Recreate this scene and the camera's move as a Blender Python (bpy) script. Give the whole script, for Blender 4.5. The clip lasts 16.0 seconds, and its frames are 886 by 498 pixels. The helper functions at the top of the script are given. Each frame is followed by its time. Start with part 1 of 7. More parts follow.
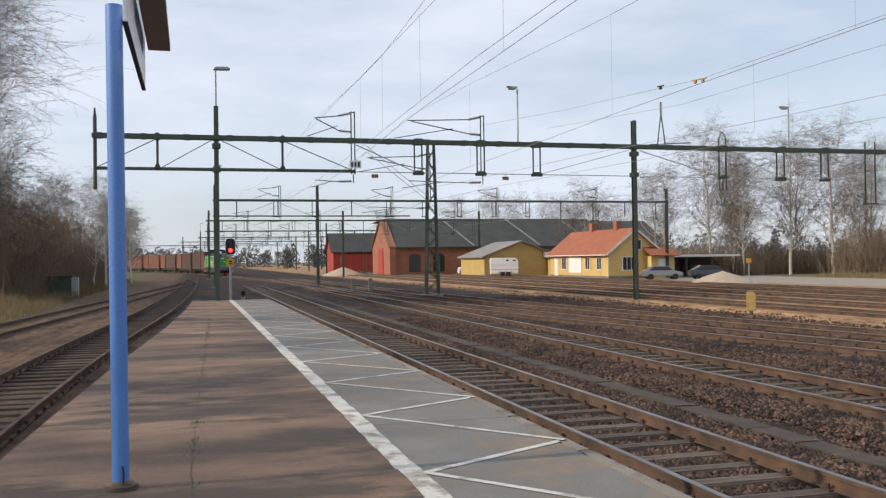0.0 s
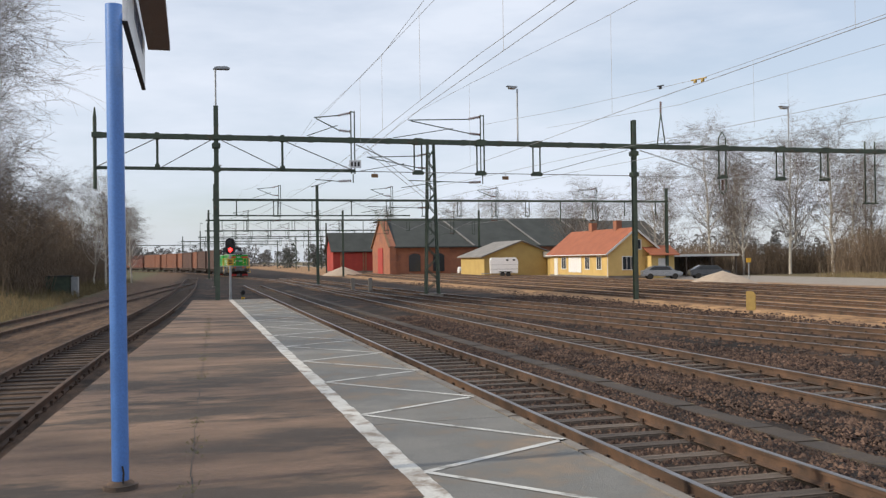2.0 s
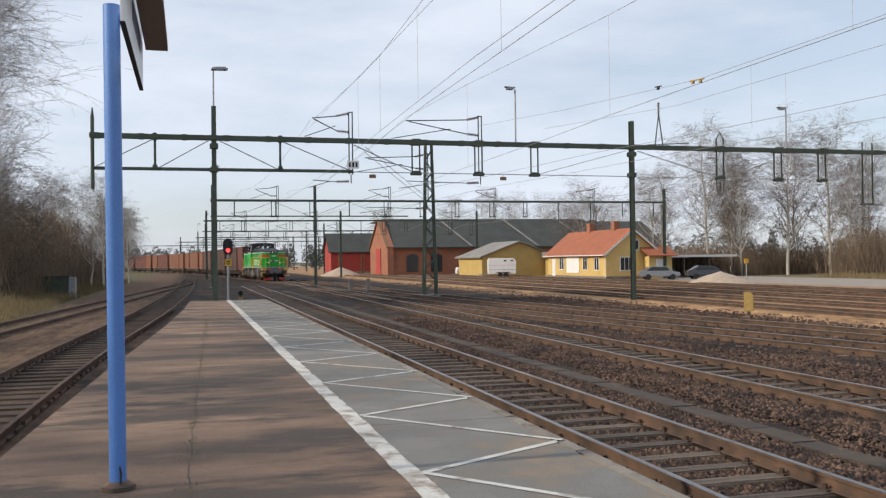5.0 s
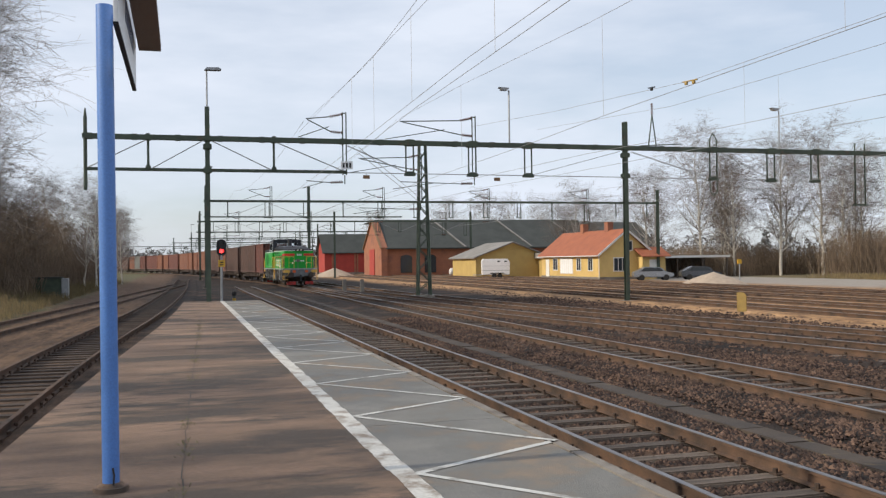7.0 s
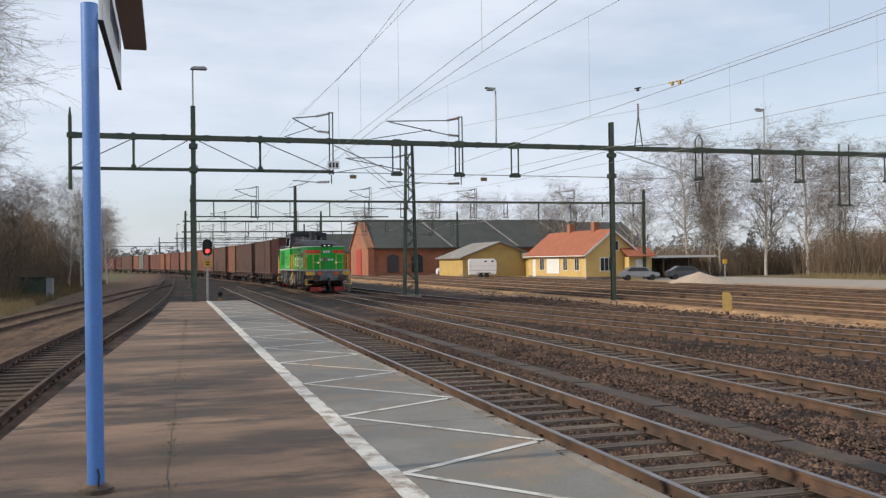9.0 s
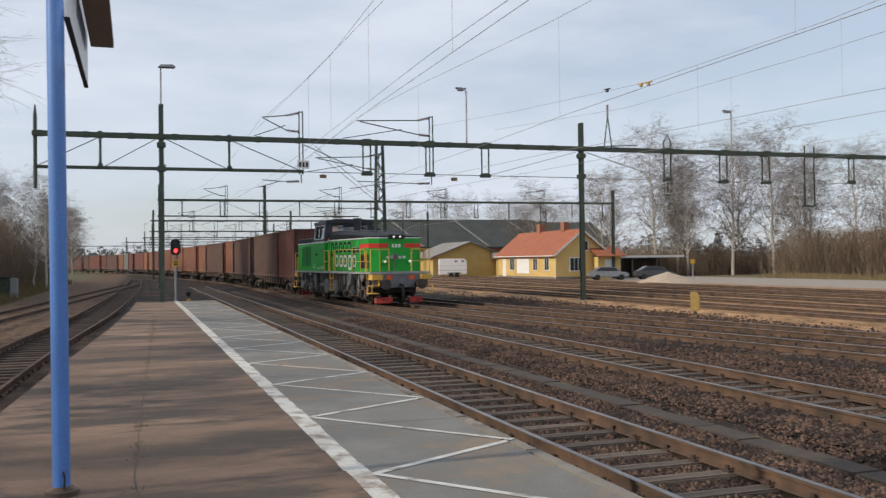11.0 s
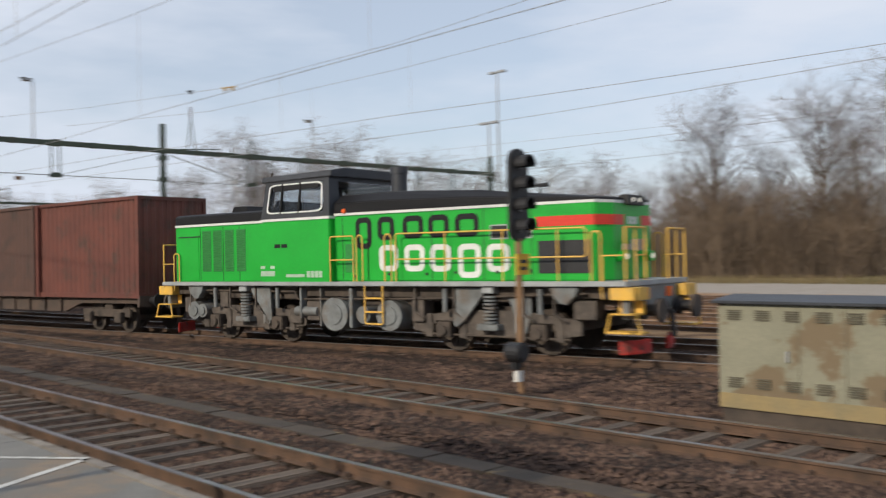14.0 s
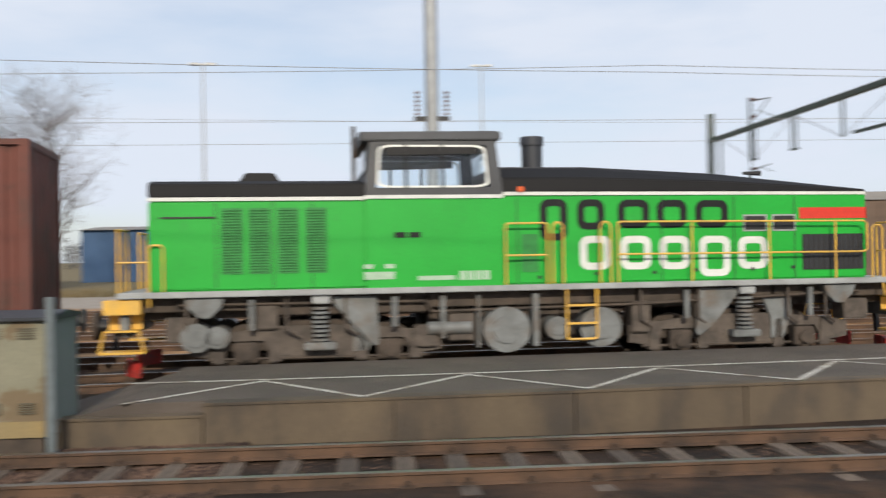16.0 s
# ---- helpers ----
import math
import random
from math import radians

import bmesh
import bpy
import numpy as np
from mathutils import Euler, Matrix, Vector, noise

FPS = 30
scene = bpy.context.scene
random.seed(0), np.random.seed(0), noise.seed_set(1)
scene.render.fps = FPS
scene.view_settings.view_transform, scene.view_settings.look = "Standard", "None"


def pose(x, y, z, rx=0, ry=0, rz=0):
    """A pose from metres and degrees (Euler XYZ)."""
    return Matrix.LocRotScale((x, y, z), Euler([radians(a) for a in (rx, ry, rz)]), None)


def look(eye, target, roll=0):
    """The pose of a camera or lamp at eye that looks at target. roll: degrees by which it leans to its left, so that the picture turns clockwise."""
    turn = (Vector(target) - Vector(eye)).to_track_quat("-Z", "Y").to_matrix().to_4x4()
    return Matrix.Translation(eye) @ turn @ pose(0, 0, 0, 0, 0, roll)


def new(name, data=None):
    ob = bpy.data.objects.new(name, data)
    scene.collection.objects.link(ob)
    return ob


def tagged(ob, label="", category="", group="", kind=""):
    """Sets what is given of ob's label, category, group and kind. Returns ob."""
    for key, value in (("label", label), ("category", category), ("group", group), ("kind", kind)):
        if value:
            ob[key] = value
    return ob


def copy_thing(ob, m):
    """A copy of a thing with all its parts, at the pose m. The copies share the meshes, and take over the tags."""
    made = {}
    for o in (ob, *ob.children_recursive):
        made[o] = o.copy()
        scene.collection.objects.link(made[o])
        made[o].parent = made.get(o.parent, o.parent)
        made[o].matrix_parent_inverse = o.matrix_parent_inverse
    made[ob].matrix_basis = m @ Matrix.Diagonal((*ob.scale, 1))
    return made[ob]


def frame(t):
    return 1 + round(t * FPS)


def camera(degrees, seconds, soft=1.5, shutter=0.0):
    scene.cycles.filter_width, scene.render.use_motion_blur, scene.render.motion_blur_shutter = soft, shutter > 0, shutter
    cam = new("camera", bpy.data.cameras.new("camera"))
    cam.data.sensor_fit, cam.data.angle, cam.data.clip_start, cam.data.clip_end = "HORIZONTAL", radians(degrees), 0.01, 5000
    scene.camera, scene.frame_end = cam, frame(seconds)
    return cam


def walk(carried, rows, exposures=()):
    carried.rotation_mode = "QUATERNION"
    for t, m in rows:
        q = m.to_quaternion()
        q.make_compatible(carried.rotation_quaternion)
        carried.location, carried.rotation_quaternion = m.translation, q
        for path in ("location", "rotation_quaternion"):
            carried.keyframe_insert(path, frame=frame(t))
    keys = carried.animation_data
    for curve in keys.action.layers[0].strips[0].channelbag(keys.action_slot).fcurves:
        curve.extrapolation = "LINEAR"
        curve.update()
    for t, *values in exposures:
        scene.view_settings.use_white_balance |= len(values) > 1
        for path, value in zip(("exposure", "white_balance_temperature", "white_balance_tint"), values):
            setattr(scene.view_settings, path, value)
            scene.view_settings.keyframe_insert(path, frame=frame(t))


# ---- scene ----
cam = camera(51.65, 16.0, soft=1.3, shutter=0.7)
EYE = (0.0, 0.0, 2.2)
PAN = [  # seconds, heading, tilt, lean
    (0.0, -15.33, 0.67, 0.78), (1.5, -15.335, 0.64, 0.77), (3.0, -15.36, 0.665, 0.78), (4.0, -15.38, 0.667, 0.76),
    (6.5, -15.76, 0.717, 0.78), (7.5, -15.92, 0.72, 0.77), (8.0, -15.98, 0.72, 0.76), (8.5, -16.39, 0.712, 0.76),
    (11.0, -18.54, 0.675, 0.75), (11.5, -20.31, 0.66, 0.76), (12.0, -22.52, 0.68, 0.80), (12.5, -24.24, 0.69, 0.82),
    (13.0, -30.60, 0.64, 0.92), (13.5, -37.94, 0.57, 1.0), (14.0, -44.12, 0.545, 1.18), (14.5, -53.45, 0.52, 1.17),
    (15.0, -66.77, 0.50, 1.10), (15.5, -83.40, 0.41, 0.92), (16.0, -94.62, 0.45, 0.94)]
walk(cam, [(t, pose(*EYE, 90 + p, r, h)) for t, h, p, r in PAN],
     exposures=[(0.0, 0.05), (8.5, 0.05), (11.0, -0.10), (14.5, -0.10), (16.0, -0.04)])

# ---- sky, sun ----
SUN_UP = 27.0
SUN_AZ = (1.0, 0.015)  # the way the shadows fall
world = bpy.data.worlds.new("sky")
scene.world = world
world.use_nodes = True
wn, wl = world.node_tree.nodes, world.node_tree.links
wn.clear()
w_out = wn.new("ShaderNodeOutputWorld")
w_bg = wn.new("ShaderNodeBackground")
w_bg.inputs["Strength"].default_value = 0.13
w_sky = wn.new("ShaderNodeTexSky")
w_sky.sky_type = "NISHITA"
w_sky.sun_disc = False
w_sky.sun_elevation, w_sky.sun_rotation = radians(SUN_UP), radians(-91)
w_sky.air_density, w_sky.dust_density, w_sky.ozone_density = 1.0, 1.2, 1.6
w_co = wn.new("ShaderNodeTexCoord")
w_map = wn.new("ShaderNodeMapping")
w_map.inputs["Scale"].default_value = (1.6, 1.6, 6.0)
w_no = wn.new("ShaderNodeTexNoise")
w_no.inputs["Scale"].default_value, w_no.inputs["Detail"].default_value, w_no.inputs["Roughness"].default_value = 1.3, 6.0, 0.55
w_ramp = wn.new("ShaderNodeValToRGB")
w_ramp.color_ramp.elements[0].position, w_ramp.color_ramp.elements[1].position = 0.36, 0.60
w_ramp.color_ramp.elements[0].color, w_ramp.color_ramp.elements[1].color = (0.52, 0.52, 0.52, 1), (0.97, 0.97, 0.97, 1)
w_mix = wn.new("ShaderNodeMix")
w_mix.data_type = "RGBA"
w_mix.inputs[7].default_value = (5.95, 6.42, 7.3, 1)
wl.new(w_co.outputs["Generated"], w_map.inputs["Vector"])
wl.new(w_map.outputs["Vector"], w_no.inputs["Vector"])
wl.new(w_no.outputs["Fac"], w_ramp.inputs["Fac"])
wl.new(w_ramp.outputs["Color"], w_mix.inputs[0])
wl.new(w_sky.outputs["Color"], w_mix.inputs[6])
wl.new(w_mix.outputs[2], w_bg.inputs["Color"])
wl.new(w_bg.outputs["Background"], w_out.inputs["Surface"])
sun = new("sun", bpy.data.lights.new("sun", "SUN"))
sun.data.energy, sun.data.angle, sun.data.color = 3.5, radians(1.2), (1.0, 0.89, 0.72)
se = radians(SUN_UP)
sun.matrix_world = look((-SUN_AZ[0] * math.cos(se), -SUN_AZ[1] * math.cos(se), math.sin(se)), (0, 0, 0))


# ---- materials ----
def mat(name, a, b=None, rough=0.7, metal=0.0, scale=6.0, fine=40.0, bump=0.15, bump_scale=None, stain=None, stain_at=(0.52, 0.66), stain_scale=1.5,
        per_object=0.0, per_island=0.0, stretch=(1, 1, 1), coat=0.0, emit=None, emit_power=0.0, spec=0.5, grit=0.55):
    """Painted, earthen or worn surface: two tones in large and fine grain, stains (for the asphalt also painted shade),
    relief.
    """
    m = bpy.data.materials.new(name)
    m.use_nodes = True
    n, l = m.node_tree.nodes, m.node_tree.links
    p = n["Principled BSDF"]
    p.inputs["Metallic"].default_value = metal
    p.inputs["Coat Weight"].default_value = coat
    p.inputs["Specular IOR Level"].default_value = spec
    b = b or tuple(c * 0.72 for c in a)
    co = n.new("ShaderNodeTexCoord")
    mp = n.new("ShaderNodeMapping")
    mp.inputs["Scale"].default_value = stretch
    l.new(co.outputs["Object"], mp.inputs["Vector"])

    def grain(s, detail=5.0, rough_=0.6):
        t = n.new("ShaderNodeTexNoise")
        t.inputs["Scale"].default_value, t.inputs["Detail"].default_value, t.inputs["Roughness"].default_value = s, detail, rough_
        l.new(mp.outputs["Vector"], t.inputs["Vector"])
        return t

    def mix(kind, fac, x, y):
        q = n.new("ShaderNodeMix")
        q.data_type, q.blend_type = "RGBA", kind
        for sock, value in ((q.inputs[0], fac), (q.inputs[6], x), (q.inputs[7], y)):
            if isinstance(value, bpy.types.NodeSocket):
                l.new(value, sock)
            else:
                sock.default_value = value
        return q.outputs[2]

    def ramp(fac, lo, hi, c0=(0, 0, 0, 1), c1=(1, 1, 1, 1)):
        r = n.new("ShaderNodeValToRGB")
        r.color_ramp.elements[0].position, r.color_ramp.elements[1].position = lo, hi
        r.color_ramp.elements[0].color, r.color_ramp.elements[1].color = c0, c1
        l.new(fac, r.inputs["Fac"])
        return r.outputs["Color"]
    big, small = grain(scale), grain(fine, 4.0, 0.7)
    col = mix("MIX", ramp(big.outputs["Fac"], 0.35, 0.65), (*a, 1), (*b, 1))
    col = mix("MULTIPLY", grit, col, ramp(small.outputs["Fac"], 0.25, 0.7, (0.62, 0.62, 0.62, 1), (1.15, 1.15, 1.15, 1)))
    if stain:
        st = grain(stain_scale, 7.0, 0.65)
        col = mix("MIX", ramp(st.outputs["Fac"], *stain_at), col, (*stain, 1))
    if per_object or per_island:
        if per_object:
            rnd = n.new("ShaderNodeObjectInfo").outputs["Random"]
        else:
            rnd = n.new("ShaderNodeNewGeometry").outputs["Random Per Island"]
        k = per_object or per_island
        col = mix("MULTIPLY", 1.0, col, ramp(rnd, 0.0, 1.0, (1 - k, 1 - k, 1 - k * 0.9, 1), (1 + k, 1 + k * 0.95, 1 + k * 0.9, 1)))
    l.new(col, p.inputs["Base Color"])
    l.new(ramp(small.outputs["Fac"], 0.2, 0.8, (max(rough - 0.12, 0.03),) * 3 + (1,), (min(rough + 0.12, 1),) * 3 + (1,)), p.inputs["Roughness"])
    if bump:
        bm_ = grain(bump_scale or fine, 5.0, 0.65)
        bn = n.new("ShaderNodeBump")
        bn.inputs["Strength"].default_value, bn.inputs["Distance"].default_value = bump, 0.03
        l.new(bm_.outputs["Fac"], bn.inputs["Height"])
        l.new(bn.outputs["Normal"], p.inputs["Normal"])
    if emit:
        p.inputs["Emission Color"].default_value, p.inputs["Emission Strength"].default_value = (*emit, 1), emit_power
    return m


def glass(name, tint=(0.90, 0.95, 0.98), rough=0.02):
    m = bpy.data.materials.new(name)
    m.use_nodes = True
    p = m.node_tree.nodes["Principled BSDF"]
    p.inputs["Base Color"].default_value, p.inputs["Roughness"].default_value = (*tint, 1), rough
    p.inputs["Transmission Weight"].default_value, p.inputs["IOR"].default_value = 1.0, 1.45
    return m


def ground_material():
    """One earth sheet: dark ballast by the tracks, rusty yard, grass bank, gravel road, by plan."""
    m = mat("ground", (0.040, 0.028, 0.022), (0.016, 0.0128, 0.011), 0.9, scale=0.7, fine=17.0, bump=1.0, bump_scale=13.0, stain=(0.10, 0.058, 0.036), stain_scale=0.30, spec=0.2)
    n, l = m.node_tree.nodes, m.node_tree.links
    p = n["Principled BSDF"]
    base = p.inputs["Base Color"].links[0].from_socket
    co = n.new("ShaderNodeTexCoord")
    sep = n.new("ShaderNodeSeparateXYZ")
    l.new(co.outputs["Object"], sep.inputs[0])
    wob = n.new("ShaderNodeTexNoise")
    wob.inputs["Scale"].default_value, wob.inputs["Detail"].default_value = 0.35, 6.0
    l.new(co.outputs["Object"], wob.inputs["Vector"])
    grit = n.new("ShaderNodeTexNoise")
    grit.inputs["Scale"].default_value, grit.inputs["Detail"].default_value, grit.inputs["Roughness"].default_value = 2.2, 9.0, 0.75
    gm = n.new("ShaderNodeMapping")
    gm.inputs["Scale"].default_value = (1.3, 0.35, 1.0)
    l.new(co.outputs["Object"], gm.inputs["Vector"])
    l.new(gm.outputs["Vector"], grit.inputs["Vector"])
    xw = n.new("ShaderNodeMath")
    xw.operation = "MULTIPLY_ADD"
    xw.inputs[1].default_value, xw.inputs[2].default_value = 5.0, -2.5
    l.new(wob.outputs["Fac"], xw.inputs[0])
    xs = n.new("ShaderNodeMath")
    l.new(sep.outputs["X"], xs.inputs[0])
    l.new(xw.outputs[0], xs.inputs[1])

    def zone(lo, hi):
        q = n.new("ShaderNodeMapRange")
        q.interpolation_type = "SMOOTHSTEP"
        q.inputs[1].default_value, q.inputs[2].default_value = lo, hi
        l.new(xs.outputs[0], q.inputs[0])
        return q.outputs[0]

    def tone(c0, c1):
        r = n.new("ShaderNodeValToRGB")
        r.color_ramp.elements[0].position, r.color_ramp.elements[1].position = 0.36, 0.64
        r.color_ramp.elements[0].color, r.color_ramp.elements[1].color = (*c0, 1), (*c1, 1)
        l.new(grit.outputs["Fac"], r.inputs["Fac"])
        return r.outputs["Color"]

    def over(fac, x, y):
        q = n.new("ShaderNodeMix")
        q.data_type = "RGBA"
        l.new(fac, q.inputs[0])
        l.new(x, q.inputs[6])
        l.new(y, q.inputs[7])
        return q.outputs[2]
    col = over(zone(19.5, 22.5), base, tone((0.12, 0.068, 0.040), (0.50, 0.30, 0.15)))
    col = over(zone(47, 51), col, tone((0.27, 0.235, 0.20), (0.37, 0.33, 0.285)))
    col = over(zone(63, 66), col, tone((0.12, 0.10, 0.055), (0.24, 0.19, 0.11)))
    col = over(zone(-1.0, -2.6), col, tone((0.055, 0.036, 0.025), (0.17, 0.105, 0.066)))
    col = over(zone(-6.5, -8.5), col, tone((0.06, 0.065, 0.03), (0.14, 0.115, 0.06)))
    l.new(col, p.inputs["Base Color"])
    return m


M = {
    "ground": ground_material(),
    # Patchy tones; tree-shade streaks across and sunlit patches are painted into the colour too.
    "asphalt": mat("asphalt", (0.335, 0.215, 0.143), (0.115, 0.077, 0.056), 0.9, scale=0.55, fine=38, grit=0.95, bump=0.6, bump_scale=90, stain=(0.082, 0.062, 0.049), stain_scale=0.7, stain_at=(0.50, 0.58), stretch=(0.5, 1.2, 1)),
    "concrete_slab": mat("concrete_slab", (0.225, 0.215, 0.195), (0.145, 0.145, 0.135), 0.9, scale=0.9, fine=45, grit=0.8, bump=0.45, bump_scale=80, stain=(0.24, 0.185, 0.135), stain_scale=0.9, stain_at=(0.5, 0.64), per_object=0.06),
    "concrete": mat("concrete", (0.26, 0.235, 0.20), (0.19, 0.165, 0.14), 0.92, scale=1.2, fine=25, bump=0.4, stain=(0.12, 0.10, 0.08), per_object=0.12),
    "trough_lid": mat("trough_lid", (0.075, 0.055, 0.040), (0.046, 0.036, 0.029), 0.9, scale=2, fine=30, bump=0.3, stain=(0.15, 0.105, 0.05), stain_scale=2.5, stain_at=(0.60, 0.68), per_object=0.08),
    "old_wall": mat("old_wall", (0.125, 0.096, 0.064), (0.075, 0.058, 0.043), 0.92, scale=0.9, fine=20, bump=0.4, stain=(0.055, 0.046, 0.038), stain_scale=0.9, per_object=0.18, stretch=(1, 1, 0.5)),
    "dark_asphalt": mat("dark_asphalt", (0.112, 0.092, 0.078), (0.08, 0.066, 0.057), 0.92, scale=1.0, fine=60, bump=0.5, bump_scale=80, stain=(0.07, 0.06, 0.053), stain_scale=0.6),
    "road_paint": mat("road_paint", (0.66, 0.64, 0.59), (0.54, 0.52, 0.47), 0.8, scale=3.0, fine=30, bump=0.2, stain=(0.26, 0.21, 0.165), stain_scale=3.5, stain_at=(0.48, 0.64)),
    "zig_paint": mat("zig_paint", (0.62, 0.61, 0.57), (0.48, 0.47, 0.44), 0.85, scale=4.0, fine=30, bump=0.1, stain=(0.20, 0.19, 0.17), stain_scale=4.0, stain_at=(0.54, 0.68)),
    "rail_side": mat("rail_side", (0.132, 0.075, 0.046), (0.05, 0.033, 0.024), 0.85, scale=2.0, fine=50, bump=0.3),
    "rail_top": mat("rail_top", (0.33, 0.31, 0.30), (0.20, 0.175, 0.16), 0.42, metal=0.85, scale=0.8, fine=20, bump=0.05),
    "sleeper": mat("sleeper", (0.168, 0.130, 0.10), (0.066, 0.052, 0.042), 0.92, scale=3.0, fine=20, bump=0.7, per_object=0.3, stretch=(0.5, 3, 1)),
    "stone": mat("stone", (0.118, 0.076, 0.056), (0.042, 0.030, 0.025), 0.9, scale=1.0, fine=30, bump=0.2, per_island=0.75, spec=0.2),
    "green_steel": mat("green_steel", (0.07, 0.095, 0.062), (0.045, 0.062, 0.045), 0.6, scale=2.5, fine=30, bump=0.15, stain=(0.11, 0.07, 0.045), stain_scale=3.0, stain_at=(0.60, 0.70)),
    "galvanised": mat("galvanised", (0.40, 0.41, 0.42), (0.30, 0.31, 0.32), 0.5, metal=0.5, scale=3, fine=40, bump=0.05),
    "tie_rod": mat("tie_rod", (0.33, 0.33, 0.32), (0.25, 0.25, 0.24), 0.6, metal=0.2, bump=0),
    "cabinet_vent": mat("cabinet_vent", (0.13, 0.115, 0.08), (0.10, 0.09, 0.065), 0.8, bump=0.05),
    "sleeper_old": mat("sleeper_old", (0.085, 0.06, 0.045), (0.05, 0.037, 0.03), 0.95, scale=3.0, fine=20, bump=0.7, per_object=0.3, stretch=(0.5, 3, 1)),
    "wire": mat("wire", (0.42, 0.42, 0.43), (0.34, 0.34, 0.35), 0.6, metal=0.3, bump=0),
    "insulator": mat("insulator", (0.16, 0.075, 0.05), (0.11, 0.05, 0.035), 0.25, bump=0),
    "blue_paint": mat("blue_paint", (0.095, 0.235, 0.60), (0.085, 0.21, 0.54), 0.42, scale=2.0, fine=60, bump=0.04, coat=0.2),
    "sign_white": mat("sign_white", (0.84, 0.84, 0.84), (0.76, 0.77, 0.78), 0.45, scale=2, fine=30, bump=0.03),
    "sign_blue": mat("sign_blue", (0.05, 0.07, 0.16), None, 0.5, bump=0),
    "brown_board": mat("brown_board", (0.16, 0.105, 0.075), (0.115, 0.078, 0.06), 0.6, scale=2, fine=20, bump=0.2, stretch=(1, 0.2, 1)),
    "loco_green": mat("loco_green", (0.014, 0.39, 0.040), (0.013, 0.345, 0.035), 0.42, scale=0.9, fine=50, bump=0.03, coat=0.08, spec=0.35, stain=(0.02, 0.30, 0.04), stain_scale=2.0, stain_at=(0.60, 0.75)),
    "loco_dark": mat("loco_dark", (0.011, 0.011, 0.0135), (0.008, 0.008, 0.0095), 0.6, scale=1.5, fine=40, bump=0.06, spec=0.28),
    "loco_roof": mat("loco_roof", (0.046, 0.050, 0.060), (0.032, 0.035, 0.042), 0.5, scale=1.5, fine=40, bump=0.08, spec=0.35),
    "loco_white": mat("loco_white", (0.72, 0.74, 0.72), (0.62, 0.64, 0.62), 0.45, scale=2, fine=40, bump=0.02),
    "plough_red": mat("plough_red", (0.52, 0.03, 0.022), (0.36, 0.026, 0.02), 0.6, scale=3, fine=20, bump=0.1, stain=(0.08, 0.045, 0.035), stain_scale=3),
    "loco_red": mat("loco_red", (0.66, 0.04, 0.02), (0.58, 0.035, 0.02), 0.45, bump=0.02),
    "loco_yellow": mat("loco_yellow", (0.78, 0.45, 0.06), (0.62, 0.38, 0.09), 0.5, scale=5, fine=40, bump=0.05, stain=(0.30, 0.21, 0.09), stain_scale=4, stain_at=(0.6, 0.72)),
    "loco_sill": mat("loco_sill", (0.36, 0.38, 0.39), (0.27, 0.28, 0.29), 0.5, scale=2, fine=30, bump=0.06),
    "loco_grey": mat("loco_grey", (0.20, 0.215, 0.22), (0.115, 0.12, 0.12), 0.6, scale=2, fine=30, bump=0.1, stain=(0.13, 0.105, 0.085), stain_scale=2.2, stain_at=(0.5, 0.68)),
    "bogie": mat("bogie", (0.088, 0.066, 0.051), (0.042, 0.033, 0.027), 0.8, scale=3, fine=30, bump=0.25),
    "underframe": mat("underframe", (0.12, 0.097, 0.08), (0.065, 0.052, 0.044), 0.75, scale=3, fine=30, bump=0.2, stain=(0.05, 0.042, 0.036), stain_scale=3.5),
    "black": mat("black", (0.018, 0.018, 0.02), (0.012, 0.012, 0.014), 0.55, bump=0.05),
    "louvre_slat": mat("louvre_slat", (0.11, 0.40, 0.14), (0.08, 0.31, 0.11), 0.6, bump=0.05),
    "grille": mat("grille", (0.02, 0.24, 0.045), (0.017, 0.19, 0.038), 0.6, bump=0.05),
    "cab_inside": mat("cab_inside", (0.30, 0.33, 0.35), (0.22, 0.24, 0.26), 0.8, bump=0.05),
    "glass": glass("glass"),
    "container_a": mat("container_a", (0.155, 0.048, 0.034), (0.11, 0.036, 0.027), 0.7, scale=0.8, fine=25, bump=0.12, stain=(0.075, 0.036, 0.027), stain_scale=1.1, per_object=0.12),
    "container_b": mat("container_b", (0.115, 0.058, 0.043), (0.078, 0.042, 0.034), 0.75, scale=0.8, fine=25, bump=0.12, stain=(0.06, 0.038, 0.032), stain_scale=1.1, per_object=0.12),
    "container_c": mat("container_c", (0.235, 0.088, 0.046), (0.17, 0.066, 0.038), 0.7, scale=0.8, fine=25, bump=0.12, stain=(0.11, 0.05, 0.035), stain_scale=1.1, per_object=0.12),
    "container_d": mat("container_d", (0.17, 0.17, 0.155), (0.12, 0.12, 0.11), 0.7, scale=0.8, fine=25, bump=0.12, per_object=0.12),
    "wagon": mat("wagon", (0.10, 0.068, 0.052), (0.06, 0.045, 0.038), 0.85, scale=2, fine=30, bump=0.25),
    "lamp_white": mat("lamp_white", (0.8, 0.8, 0.75), None, 0.2, bump=0, emit=(1.0, 0.93, 0.75), emit_power=0.6),
    "lamp_red": mat("lamp_red", (0.8, 0.03, 0.03), None, 0.2, bump=0, emit=(1.0, 0.03, 0.03), emit_power=5.0),
    "lamp_off": mat("lamp_off", (0.05, 0.045, 0.04), None, 0.15, bump=0),
    "orange": mat("orange", (0.85, 0.13, 0.02), None, 0.4, bump=0),
    "cabinet": mat("cabinet", (0.245, 0.235, 0.17), (0.205, 0.20, 0.145), 0.7, scale=1.3, fine=30, bump=0.08, stain=(0.155, 0.115, 0.068), stain_scale=0.75, stain_at=(0.51, 0.54)),
